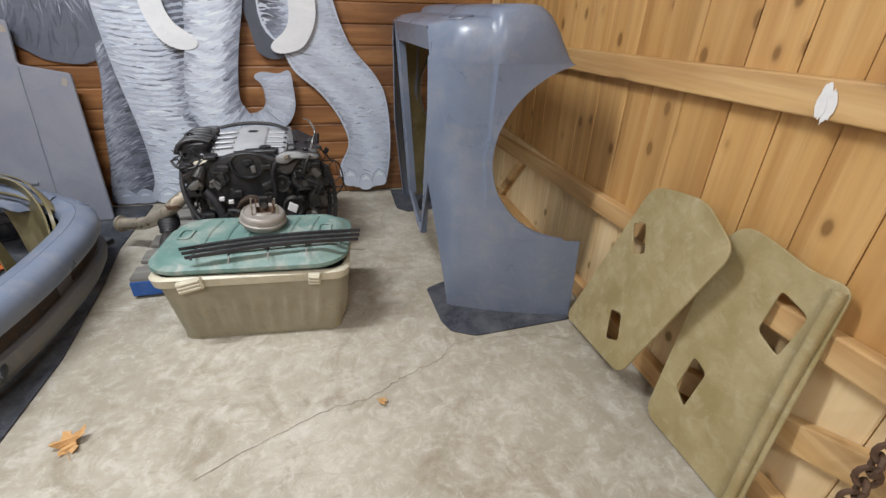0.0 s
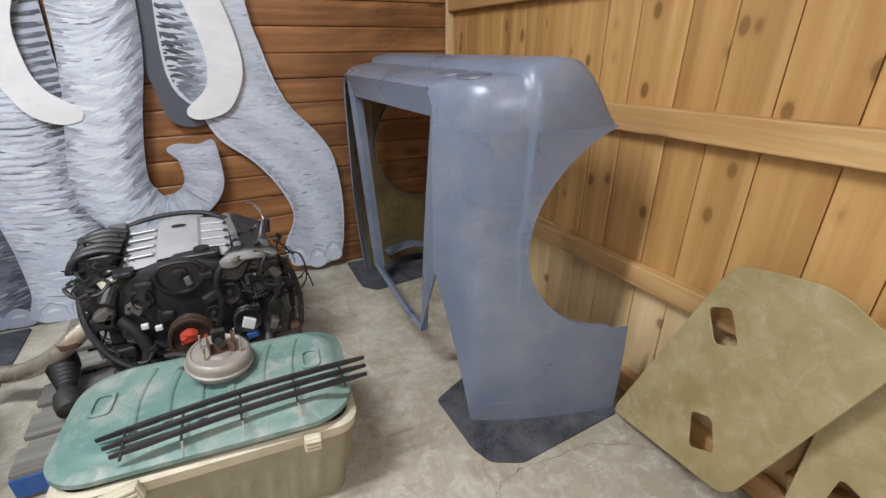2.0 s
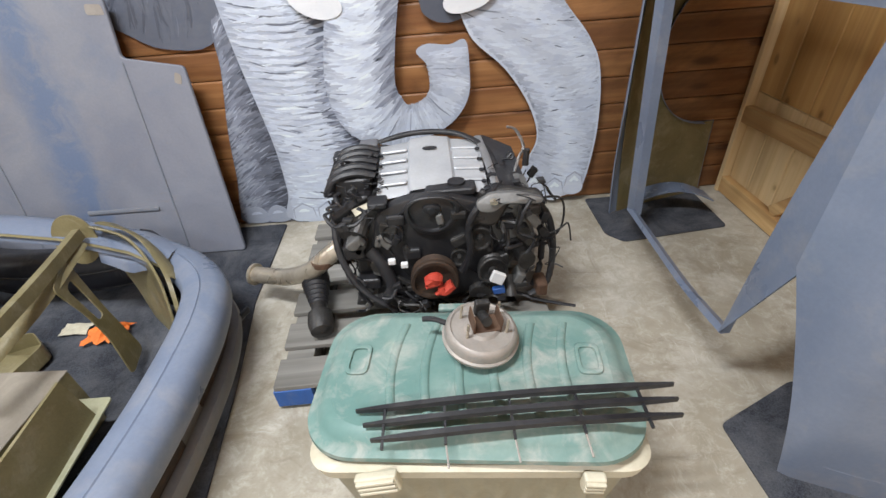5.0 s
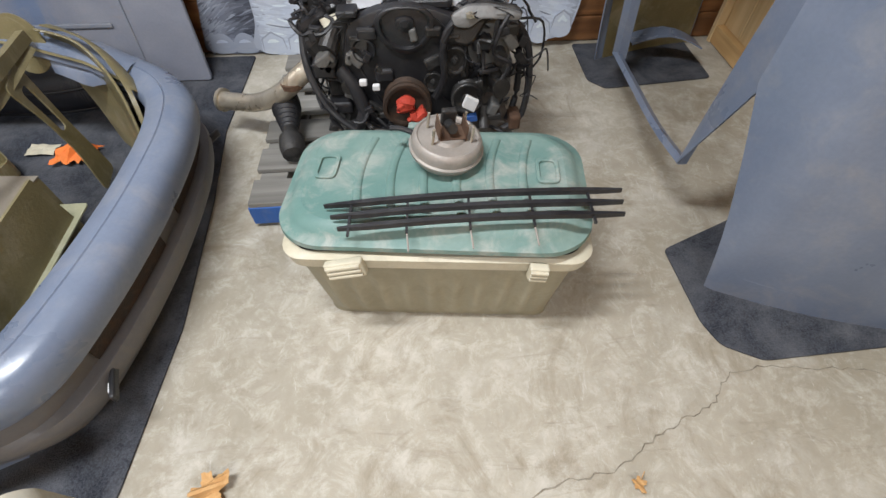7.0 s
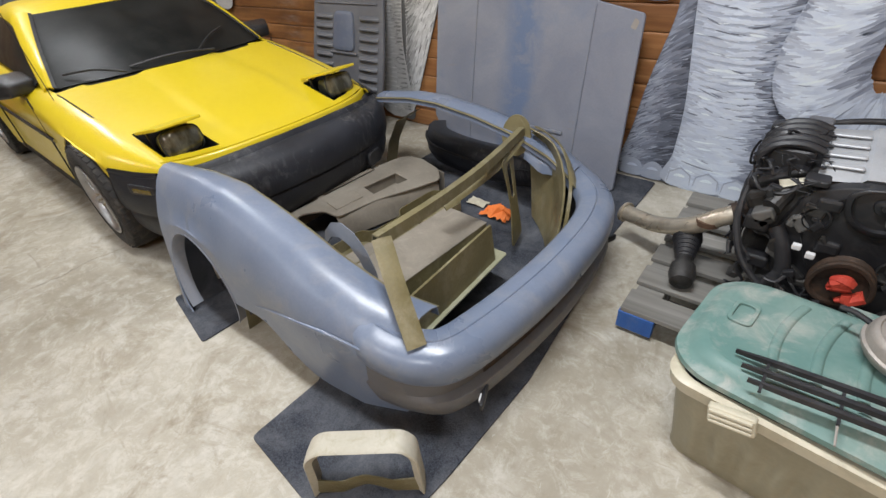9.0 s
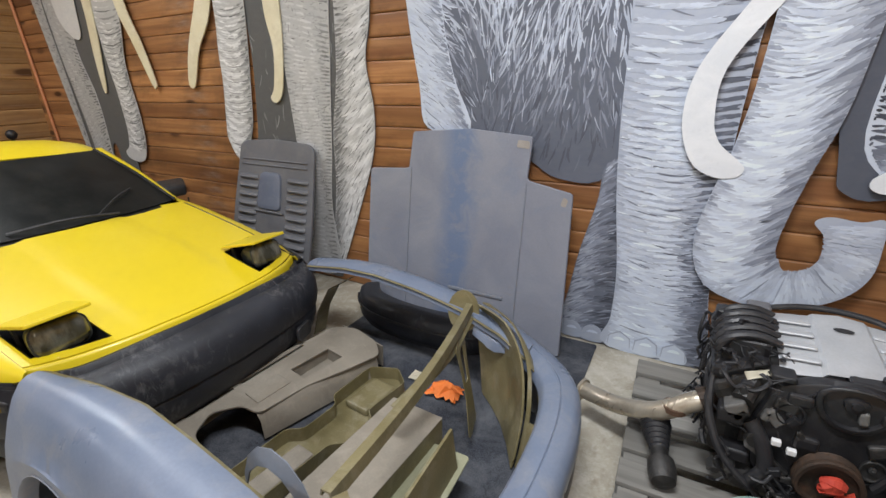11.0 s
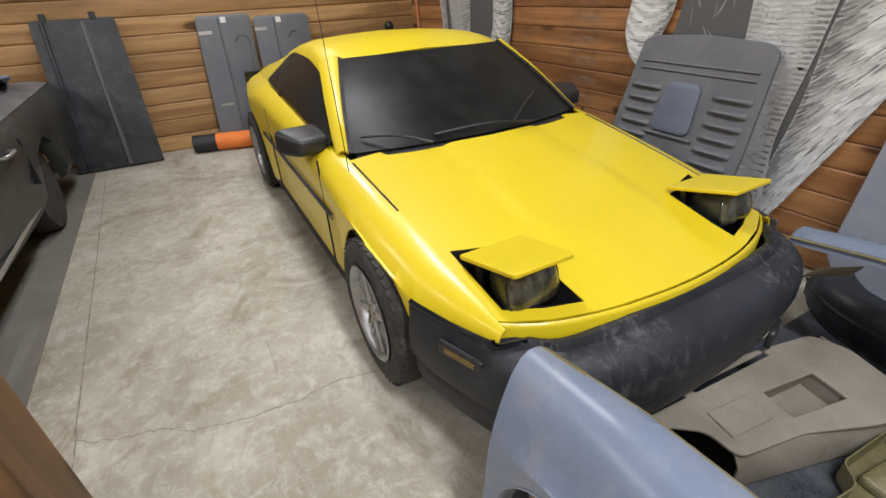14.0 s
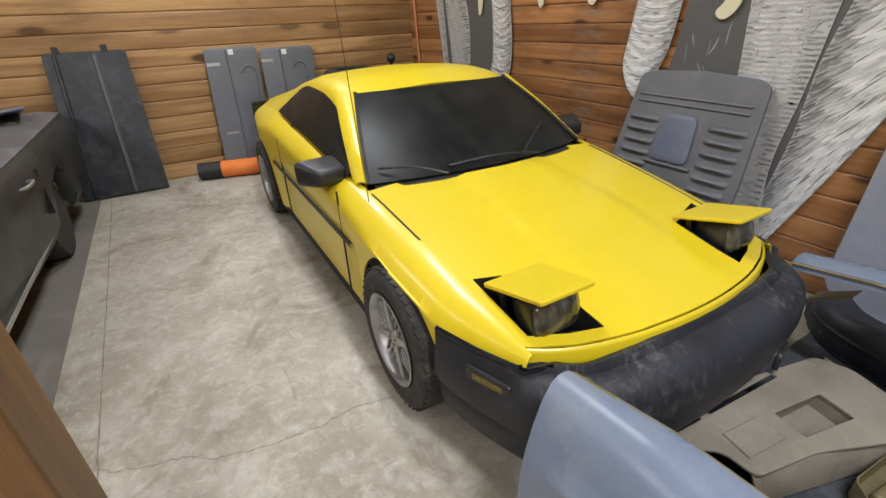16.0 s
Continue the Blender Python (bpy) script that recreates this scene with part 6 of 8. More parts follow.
def pulley(x, y, z, r, w, name, grooves=4, mat="black_plastic"):
    prof = [(0.0, 0.0), (r * 0.95, 0.0), (r, w * 0.1)]
    for g in range(grooves):
        f0 = 0.15 + 0.55 * g / grooves
        prof += [(r * 0.96, w * (f0 + 0.04)), (r, w * (f0 + 0.09))]
    prof += [(r, w * 0.92), (r * 0.95, w), (r * 0.84, w), (r * 0.80, w * 0.72), (r * 0.34, w * 0.66), (r * 0.30, w * 0.95), (r * 0.16, w * 1.0), (r * 0.14, w * 1.12), (0.0, w * 1.12)]
    return part(name, moved(lathe(prof, 36), Matrix.Translation((x, y, z)) @ Matrix.Rotation(radians(90), 4, "X")), M[mat], engine, smooth=True)


pulley(-0.284, 2.662, 0.63, 0.088, 0.045, "pump_pulley")
pulley(-0.294, 2.625, 0.395, 0.082, 0.05, "crank_pulley", 5, "rusty_black")
pulley(-0.135, 2.645, 0.52, 0.040, 0.035, "idler_pulley", 3, "cast")
pulley(-0.095, 2.63, 0.41, 0.052, 0.04, "alternator_pulley", 4, "cast")
pulley(-0.415, 2.645, 0.555, 0.036, 0.03, "idler_pulley", 3)
pulley(-0.205, 2.65, 0.455, 0.03, 0.03, "idler_pulley", 3, "cast")
part("alternator", moved(lathe([(0.0, 0), (0.06, 0), (0.075, 0.02), (0.075, 0.12), (0.06, 0.14), (0.0, 0.14)], 24), Matrix.Translation((-0.09, 2.80, 0.41)) @ Matrix.Rotation(radians(90), 4, "X")), M["cast"], engine, smooth=True)
belt = [Vector((x, z, 0)) for x, z in ((-0.375, 0.63), (-0.284, 0.722), (-0.19, 0.64), (-0.093, 0.53), (-0.04, 0.42), (-0.09, 0.355), (-0.20, 0.42), (-0.22, 0.36), (-0.30, 0.31), (-0.378, 0.39), (-0.455, 0.55), (-0.42, 0.595))]
line = spline(belt, 4, True)
bm = sheet([[Vector((p.x, y, p.y)) for p in line + line[:1]] for y in (2.622, 2.640)], 0.003)
part("drive_belt", bm, M["black_rubber"], engine)
# silver cover with ribs and bolts
rows = []
for v in np.linspace(0, 1, 10):
    y = 2.675 + 0.35 * v
    zc = 0.722 + 0.075 * v
    rows.append([(-0.455 + 0.355 * u, y + 0.015 * math.sin(math.pi * u), zc - 0.035 * abs(u - 0.5) * 2 + (0.022 if 0.30 < u < 0.70 else 0.0) - (0.03 if v < 0.05 else 0)) for u in (0, 0.1, 0.2, 0.28, 0.31, 0.5, 0.69, 0.72, 0.8, 0.9, 1.0)])
cov = part("engine_cover", sheet(rows, 0.012), M["silver"], engine, "ribbed silver engine cover", smooth=True)
for k in range(4):
    for s in (0, 1):
        y = 2.73 + 0.075 * k
        x0, x1 = ((-0.45, -0.355) if s == 0 else (-0.20, -0.108))
        z = 0.722 + 0.075 * (y - 2.675) / 0.35
        part("rib", moved(box(0, -0.014, -0.012, x1 - x0, 0.014, 0.010, 0.008), Matrix.Translation((x0, y, z - 0.01)) @ Matrix.Rotation(radians(-8 if s == 0 else 8), 4, "Y")), M["silver"], cov)
        part("bolt", moved(lathe([(0.009, 0), (0.009, 0.012), (0.0, 0.014)], 10), Matrix.Translation((x0 + (0.0 if s == 0 else 0.09), y - 0.03, z - 0.02))), M["black_plastic"], cov)
part("badge", moved(plate([[Vector((0.026 * math.cos(a), 0.014 * math.sin(a), 0)) for a in [2 * math.pi * k / 24 for k in range(24)]]], 0.004, 0.001), Matrix.Translation((-0.277, 2.93, 0.806)) @ Matrix.Rotation(radians(12), 4, "X")), M["black_plastic"], cov, "plain dark oval badge")
part("oil_filler", joined(box(-0.30, 2.655, 0.665, -0.14, 2.74, 0.722, 0.015), moved(lathe([(0.028, 0), (0.028, 0.025), (0.0, 0.03)], 16), Matrix.Translation((-0.20, 2.70, 0.718)))), M["black_plastic"], engine)
# coil pack and intake runners
coil = part("coil_pack", box(-0.60, 2.72, 0.60, -0.475, 2.98, 0.80, 0.018), M["black_plastic"], engine, "black ribbed coil pack")
for k in range(5):
    part("runner", tube([(-0.46, 2.74 + 0.055 * k, 0.80), (-0.52, 2.735 + 0.055 * k, 0.825), (-0.585, 2.725 + 0.055 * k, 0.80), (-0.612, 2.72 + 0.055 * k, 0.68)], 0.017, 8), M["black_plastic"], coil, smooth=True)
part("connector_block", box(-0.62, 2.92, 0.70, -0.53, 3.0, 0.79, 0.012), M["black_plastic"], engine)
part("sensor_box", box(-0.53, 2.98, 0.735, -0.46, 3.05, 0.825, 0.01), M["grey_panel"], engine)
part("red_plug", box(-0.555, 2.93, 0.765, -0.53, 2.955, 0.785, 0.004), M["red"], engine, "small red plug")
part("harness_trunk", tube([(-0.56, 2.98, 0.76), (-0.46, 3.03, 0.805), (-0.33, 3.06, 0.83), (-0.18, 3.04, 0.82), (-0.09, 2.96, 0.77), (-0.06, 2.84, 0.70)], 0.014, 10), M["black_rubber"], engine, smooth=True)
part("fuel_rail", tube([(-0.10, 3.03, 0.79), (-0.085, 2.85, 0.745), (-0.075, 2.70, 0.69)], 0.014, 8), M["alloy"], engine)
# right-hand brackets
bm = plate([rounded([Vector((x, y, 0)) for x, y in ((0, 0), (0.09, 0.06), (0.20, 0.03), (0.22, -0.01), (0.11, -0.02), (0.06, -0.09), (0.0, -0.08))], 0.02)], 0.035, 0.008)
part("mount_bracket", moved(bm, Matrix.Translation((-0.145, 2.655, 0.64)) @ Matrix.Rotation(radians(70), 4, "X")), M["cast"], engine, "greasy alloy engine bracket")
part("bracket_bolt", cyl((-0.09, 2.62, 0.665), (-0.09, 2.66, 0.665), 0.014, seg=8), M["steel"], engine)
part("exhaust_manifold", joined(tube([(-0.02, 2.80, 0.56), (0.03, 2.82, 0.48), (0.03, 2.95, 0.42)], 0.028, 10), tube([(-0.02, 2.95, 0.56), (0.04, 2.97, 0.48), (0.03, 3.02, 0.40)], 0.028, 10), box(-0.03, 2.72, 0.52, 0.0, 3.1, 0.60, 0.012)), M["cast"], engine)
part("heat_shield", moved(sheet([[(0.0 + 0.05 * math.sin(math.pi * s), 2.70 + 0.28 * v, 0.44 + 0.16 * s) for s in np.linspace(0, 1, 6)] for v in np.linspace(0, 1, 5)], 0.003), Matrix.Identity(4)), M["grey_metal"], engine)
part("starter", cyl((-0.47, 2.60, 0.27), (-0.47, 2.78, 0.27), 0.05), M["cast"], engine)
part("lower_pipe", tube([(-0.50, 2.63, 0.50), (-0.46, 2.61, 0.45), (-0.44, 2.60, 0.38), (-0.47, 2.60, 0.30)], 0.022, 10), M["black_rubber"], engine, smooth=True)
for p in ((-0.43, 2.61, 0.47), (-0.39, 2.61, 0.455)):
    part("white_clip", box(p[0] - 0.012, p[1] - 0.012, p[2] - 0.008, p[0] + 0.012, p[1] + 0.006, p[2] + 0.008, 0.003), M["white"], engine)
for p, q, r in (((-0.48, 2.60, 0.46), (-0.48, 2.68, 0.46), 0.022), ((-0.45, 2.60, 0.42), (-0.45, 2.68, 0.42), 0.02), ((-0.53, 2.64, 0.55), (-0.50, 2.70, 0.60), 0.03), ((-0.14, 2.60, 0.30), (-0.14, 2.72, 0.30), 0.04), ((-0.03, 2.60, 0.26), (-0.03, 2.66, 0.34), 0.02), ((0.01, 2.62, 0.52), (0.01, 2.74, 0.52), 0.022), ((0.02, 2.60, 0.44), (0.0, 2.70, 0.44), 0.03)):
    part("fitting", cyl(p, q, r, r * 0.9, 14), M["cast"], engine)
for x, z, s in ((-0.40, 0.60, 0.03), (-0.20, 0.60, 0.026), (-0.36, 0.48, 0.03), (-0.45, 0.68, 0.03), (-0.14, 0.58, 0.024), (-0.05, 0.56, 0.03), (-0.24, 0.34, 0.026), (-0.38, 0.34, 0.028), (-0.52, 0.38, 0.04), (-0.55, 0.50, 0.035), (0.03, 0.60, 0.028)):
    part("lug", box(x - s, 2.615, z - s * 0.6, x + s, 2.68, z + s * 0.6, 0.008), M["cast"] if s < 0.03 else M["black_plastic"], engine)
# red rag in the crank pulley, white and blue plugs
rng = random.Random(21)
for cx_, cz_, n_ in ((-0.30, 0.425, 5), (-0.275, 0.385, 4)):
    pts = [(cx_ + rng.uniform(-0.035, 0.035), 2.555 + rng.uniform(-0.01, 0.01), cz_ + rng.uniform(-0.02, 0.02)) for _ in range(n_)]
    part("red_rag", tube(pts, [0.008, 0.02, 0.016, 0.012], 7), M["red"], engine, "bright red rag")
part("white_plug", moved(box(-0.022, -0.008, -0.018, 0.022, 0.008, 0.018, 0.003), pose(-0.09, 2.52, 0.44, 0, 25, 0)), M["white"], engine, "white plastic plug")
part("blue_plug", moved(box(-0.02, -0.01, -0.014, 0.02, 0.01, 0.014, 0.003), pose(-0.085, 2.53, 0.385, 0, -10, 0)), M["blue"], engine, "blue plastic plug")
# wires and hoses
HOSES = [
    [(-0.06, 2.72, 0.69), (-0.12, 2.62, 0.66), (-0.17, 2.60, 0.58), (-0.17, 2.60, 0.48), (-0.20, 2.60, 0.42)],
    [(-0.60, 2.74, 0.63), (-0.61, 2.66, 0.50), (-0.55, 2.60, 0.38), (-0.46, 2.58, 0.28), (-0.44, 2.58, 0.22)],
    [(0.03, 2.70, 0.62), (0.10, 2.68, 0.54), (0.12, 2.66, 0.42), (0.10, 2.64, 0.28), (0.04, 2.62, 0.22)],
    [(0.02, 2.74, 0.60), (0.08, 2.72, 0.52), (0.09, 2.70, 0.38), (0.06, 2.66, 0.24)],
]
for h in HOSES:
    part("hose", tube(h, 0.012, 8), M["black_rubber"], engine, smooth=True)
for k in range(70):
    x0 = rng.uniform(-0.62, 0.06)
    z0 = rng.uniform(0.40, 0.76) if x0 < -0.46 or x0 > -0.08 else rng.uniform(0.22, 0.36)
    p = Vector((x0, rng.uniform(2.58, 2.66), z0))
    if k % 3 == 0:
        p = Vector((rng.uniform(-0.64, -0.48), rng.uniform(2.68, 2.98), rng.uniform(0.55, 0.78)))
    pts = [p]
    for _ in range(rng.randint(3, 5)):
        p = p + Vector((rng.uniform(-0.045, 0.055), rng.uniform(-0.03, 0.03), rng.uniform(-0.08, 0.04)))
        p.z, p.x = max(p.z, 0.16), min(max(p.x, -0.60), 0.09)
        pts.append(p)
    part("wire", tube(pts, rng.choice((0.0025, 0.003, 0.004, 0.006, 0.007)), 6, steps=4), M["black_rubber"] if k % 5 else M["cast"], engine)
    if k % 2 == 0:
        e = pts[-1]
        part("connector", moved(box(-0.015, -0.01, -0.01, 0.015, 0.01, 0.01, 0.003), Matrix.Translation(e) @ Matrix.Rotation(rng.uniform(0, 3), 4, "Y")), M["black_plastic"], engine)
for k in range(80):
    if k % 2:
        p = Vector((rng.uniform(-0.60, -0.47), rng.uniform(2.64, 3.00), rng.uniform(0.50, 0.84)))
    else:
        p = Vector((rng.uniform(-0.10, 0.10), rng.uniform(2.62, 2.95), rng.uniform(0.42, 0.74)))
    pts = [p]
    for _ in range(4):
        p = p + Vector((rng.uniform(-0.03, 0.04), rng.uniform(-0.04, 0.04), rng.uniform(-0.07, 0.03)))
        pts.append(p)
    part("wire", tube(pts, rng.choice((0.002, 0.003, 0.0045, 0.006)), 6, steps=4), M["black_rubber"], engine)
    if k % 4 == 0:
        part("connector", moved(box(-0.018, -0.012, -0.012, 0.018, 0.012, 0.012, 0.003), Matrix.Translation(pts[0]) @ Matrix.Rotation(rng.uniform(0, 3), 4, "Y")), M["black_plastic"], engine)
bm = plate([rounded([Vector((x, y, 0)) for x, y in ((0, 0), (0.05, 0.055), (0.12, 0.05), (0.21, 0.0), (0.20, -0.03), (0.09, -0.015), (0.06, -0.055), (0.01, -0.05))], 0.018)], 0.022, 0.006)
part("alloy_bracket", moved(bm, Matrix.Translation((-0.15, 2.60, 0.675)) @ Matrix.Rotation(radians(78), 4, "X")), M["dull_cast"], engine, "bare alloy engine bracket", smooth=True)
part("side_housing", joined(box(-0.12, 2.66, 0.46, 0.05, 2.86, 0.63, 0.03), box(-0.02, 2.70, 0.36, 0.07, 2.84, 0.48, 0.02)), M["dull_cast"], engine, "grey alloy side casting")
part("bracket_bolt", cyl((-0.095, 2.575, 0.685), (-0.095, 2.61, 0.685), 0.013, seg=6), M["steel"], engine)
bm = plate([rounded([Vector((x, y, 0)) for x, y in ((-0.06, -0.05), (0.03, -0.06), (0.055, 0.0), (0.02, 0.06), (-0.02, 0.06), (-0.05, 0.0))], 0.02)], 0.03, 0.006)
part("tensioner_plate", moved(bm, Matrix.Translation((-0.145, 2.655, 0.525)) @ Matrix.Rotation(radians(90), 4, "X")), M["dull_cast"], engine, "bare alloy tensioner plate", smooth=True)
for k in range(26):
    x, z, w = rng.uniform(-0.56, 0.06), rng.uniform(0.26, 0.66), rng.uniform(0.012, 0.03)
    part("lug", moved(box(-w, -0.03, -w * 0.6, w, 0.03, w * 0.6, 0.006), Matrix.Translation((x, 2.645, z)) @ Matrix.Rotation(rng.uniform(0, 3), 4, "Y")), M["cast"] if k % 3 else M["dull_cast"], engine)
part("bell_housing", joined(box(-0.58, 2.74, 0.20, -0.46, 3.12, 0.52, 0.04), cyl((-0.52, 3.0, 0.20), (-0.52, 3.0, 0.55), 0.07)), M["cast"], engine, "greasy bell housing")
for k in range(44):
    p = Vector((rng.uniform(-0.64, -0.54), rng.uniform(2.72, 3.10), rng.uniform(0.40, 0.72)))
    pts = [p]
    for _ in range(4):
        p = p + Vector((rng.uniform(-0.03, 0.03), rng.uniform(-0.06, 0.06), rng.uniform(-0.09, 0.02)))
        pts.append(p)
    part("wire", tube(pts, rng.choice((0.003, 0.0045, 0.006, 0.009)), 6, steps=4), M["black_rubber"], engine)
part("dipstick_tube", tube([(0.0, 2.85, 0.55), (0.03, 2.88, 0.70), (0.045, 2.88, 0.80), (0.02, 2.90, 0.88), (-0.01, 2.90, 0.90)], 0.006, 6), M["alloy"], engine)
part("sensor_lead", tube([(0.05, 2.86, 0.66), (0.055, 2.87, 0.78)], 0.012, 8), M["black_plastic"], engine)
part("loose_wire", tube([(0.07, 2.70, 0.60), (0.15, 2.72, 0.58), (0.17, 2.76, 0.46), (0.10, 2.74, 0.40)], 0.004, 6), M["black_rubber"], engine)
part("floor_hose", tube([(-0.02, 2.66, 0.20), (0.06, 2.62, 0.16), (0.14, 2.60, 0.13), (0.20, 2.58, 0.125)], 0.008, 6), M["black_rubber"], engine)
part("rusty_bracket", box(0.06, 2.60, 0.22, 0.10, 2.68, 0.32, 0.01), M["rust"], engine)
# exhaust pipe with flange
line = spline([(-0.56, 2.93, 0.40), (-0.65, 2.90, 0.36), (-0.76, 2.90, 0.275), (-0.89, 2.98, 0.19), (-1.0, 3.03, 0.165), (-1.06, 3.055, 0.16)], 6)
pipe = part("exhaust_pipe", tube(line, 0.036, 16, steps=1), M["steel"], engine, "tarnished steel exhaust pipe", smooth=True)
d = (line[-1] - line[-3]).normalized()
part("flange", cyl(line[-1] - d * 0.006, line[-1] + d * 0.006, 0.048, seg=24), M["steel"], pipe)
part("clamp", cyl(line[9] - Vector((0.0, 0, 0.01)), line[9] + Vector((0.0, 0, 0.01)), 0.044, seg=20), M["rust"], pipe)
part("hot_wrap", tube([(-0.52, 2.94, 0.42), (-0.58, 2.92, 0.395), (-0.63, 2.905, 0.37)], 0.044, 12), M["rusty_black"], engine, "rusty manifold collar")
# drive-shaft boot
p, q = Vector((-0.755, 2.90, 0.215)), Vector((-0.70, 2.66, 0.165))
bm = bmesh.new()
prof = []
for k in range(13):
    f = k / 12
    prof.append(((0.058 - 0.026 * f) * (1.0 if k % 2 else 0.86), f * 0.12))
m = Matrix.Translation(p) @ (q - p).to_track_quat("Z", "Y").to_matrix().to_4x4()
boot = part("shaft_boot", moved(lathe([(0.0, 0)] + prof + [(0.0, 0.12)], 20, bm), m), M["black_rubber"], engine, "ribbed rubber drive-shaft boot", smooth=True)
part("shaft_joint", moved(lathe([(0.0, 0.11), (0.03, 0.11), (0.03, 0.15), (0.045, 0.16), (0.048, 0.20), (0.04, 0.24), (0.0, 0.25)], 18), m), M["cast"], boot, smooth=True)
part("inner_joint", moved(lathe([(0.0, -0.06), (0.05, -0.06), (0.055, -0.01), (0.05, 0.005), (0.0, 0.005)], 18), m), M["cast"], boot)

KEEP = {"exhaust_pipe", "flange", "clamp", "hot_wrap", "shaft_boot", "shaft_joint", "inner_joint"}


def settle(p):
    """The engine's own proportions: set back on the pallet, low and broad."""
    return Vector((-0.268 + 1.06 * (p.x + 0.285), ramp(p.y, (2.4, 2.555), (2.62, 2.776), (2.93, 3.08), (3.25, 3.36)),
                   ramp(p.z, (0.10, 0.119), (0.30, 0.215), (0.40, 0.302), (0.52, 0.455), (0.63, 0.582), (0.70, 0.622), (0.81, 0.668), (0.92, 0.75))))


for ob in engine.children_recursive:
    if ob.name.split(".")[0] not in KEEP:
        for v in ob.data.vertices:
            v.co = settle(v.co)

# ---- back of the hall ----
def lean_board(name, y0, y1, yb0, yb1, z, x_top, x_bot, label, mat, lean_parts=()):
    o, u = Vector((x_bot, yb0, 0.006)), Vector((0, yb1 - yb0, 0))
    v = Vector((x_top, (y0 + y1) / 2, z)) - Vector((x_bot, (yb0 + yb1) / 2, 0.006))
    m = basis(o, u, Vector((v.x, 0, v.z)))
    ob = thing(name, m, label, "car panel")
    n = Vector((v.x, 0, v.z)).length
    return ob, [(0, 0), (yb1 - yb0, 0), (y1 - yb0, n), (y0 - yb0, n)], n


ob, rim, n = lean_board("tailgate_skin", 0.19, 0.80, 0.10, 0.80, 1.26, -7.20, -7.02, "dark charcoal ribbed body panel leaning on brown board wall", M["dark_body"])
part("panel", plate([rounded([Vector((x, y, 0)) for x, y in rim], 0.03)], 0.02, 0.004), M["dark_panel"], ob)
for f, w in ((0.14, 0.018), (0.60, 0.02)):
    part("rib", sheet([[(rim[0][0] + (rim[1][0] - rim[0][0]) * f + (rim[3][0] + (rim[2][0] - rim[3][0]) * f - rim[0][0] - (rim[1][0] - rim[0][0]) * f) * s + o * w, 0.02 + (n - 0.04) * s, z) for o, z in ((-1, 0.009), (-0.4, 0.028), (0.4, 0.028), (1, 0.009))] for s in np.linspace(0, 1, 4)], 0.003), M["grey_panel"] if f > 0.5 else M["dark_panel"], ob)
for x in (0.17, 0.52):
    part("hinge", box(x, n - 0.02, -0.01, x + 0.05, n + 0.05, 0.01, 0.004), M["black_plastic"], ob)
part("foot_seal", box(0.0, -0.004, -0.03, 0.70, 0.022, 0.02, 0.008), M["black_rubber"], ob)
for (y0, y1, yb0, yb1, z), lab in (((1.43, 1.93, 1.36, 1.86, 1.22), "first"), ((1.95, 2.50, 1.92, 2.46, 1.19), "second")):
    ob, rim, n = lean_board("door_skin", y0, y1, yb0, yb1, z, -7.24, -7.10, "blue-grey plastic door panel with recessed pull leaning on wall", M["grey_panel"])
    part("panel", plate([rounded([Vector((x, y, 0)) for x, y in rim], 0.05)], 0.03, 0.008), M["door_grey"], ob, smooth=True)
    a = rim[3][0]
    for pts in ([(0.30, 0.98), (0.36, 1.04), (0.44, 1.0), (0.43, 0.80), (0.40, 0.5), (0.38, 0.1)], [(0.20, n - 0.02), (0.19, 0.8), (0.17, 0.3), (0.16, 0.05)]):
        part("groove", tube([(a + x, y, 0.014) for x, y in pts], 0.010, 6), M["grey_panel"], ob, smooth=True)
    part("white_tag", box(a + 0.22, n - 0.07, 0.015, a + 0.27, n - 0.02, 0.019, 0.002), M["white"], ob)
    part("tape", box(a + 0.0, 1.06, 0.0155, a + 0.12, 1.09, 0.018), M["alloy"], ob)
    part("pale_band", box(a + 0.02, 0.40, 0.0155, a + 0.14, 0.425, 0.017), M["grey_metal"], ob)
p, q = Vector((-7.08, 1.10, 0.088)), Vector((-6.90, 1.85, 0.088))
roll = thing("fabric_roll", pose(0, 0, 0), "orange roll with a black end lying on the concrete", "roll")
d = (q - p).normalized()
bm = bmesh.new()
bm = joined(cyl(p + d * 0.20, q, 0.084, seg=28))
part("orange_wrap", bm, M["orange"], roll, "crinkled orange wrap", smooth=True)
part("black_end", cyl(p, p + d * 0.22, 0.0865, seg=28), M["black_rubber"], roll, smooth=True)

# stack of tyres behind the car
for k in range(5):
    t = tagged(part("tyre", lathe([(0.18, 0.01), (0.22, 0.0), (0.28, 0.005), (0.305, 0.03), (0.31, 0.095), (0.305, 0.16), (0.28, 0.185), (0.22, 0.19), (0.18, 0.18), (0.175, 0.1)], 32), M["tyre"], smooth=True), "worn black tyre in a stack by the wall", "tyre", "stacked tyres")
    t.location = (-6.93 + 0.01 * (k % 2), 2.82, 0.002 + 0.1905 * k)
knob = thing("lever_knob", pose(-6.92, 3.28, 0.0), "black lever with knob standing behind the car", "lever")
part("stem", cyl((0, 0, 0.0), (0, 0, 1.0), 0.018, seg=10), M["black_plastic"], knob)
bm = bmesh.new()
bmesh.ops.create_uvsphere(bm, u_segments=12, v_segments=8, radius=0.05, matrix=Matrix.Translation((0, 0, 1.02)))
part("knob", bm, M["black_plastic"], knob, smooth=True)
pole = tagged(part("pole", cyl((-7.02, NY - 0.02, 0.01), (-7.24, NY - 0.02, 2.6), 0.016, seg=10), M["copper"]), "thin reddish-brown pole leaning in the corner", "pole")

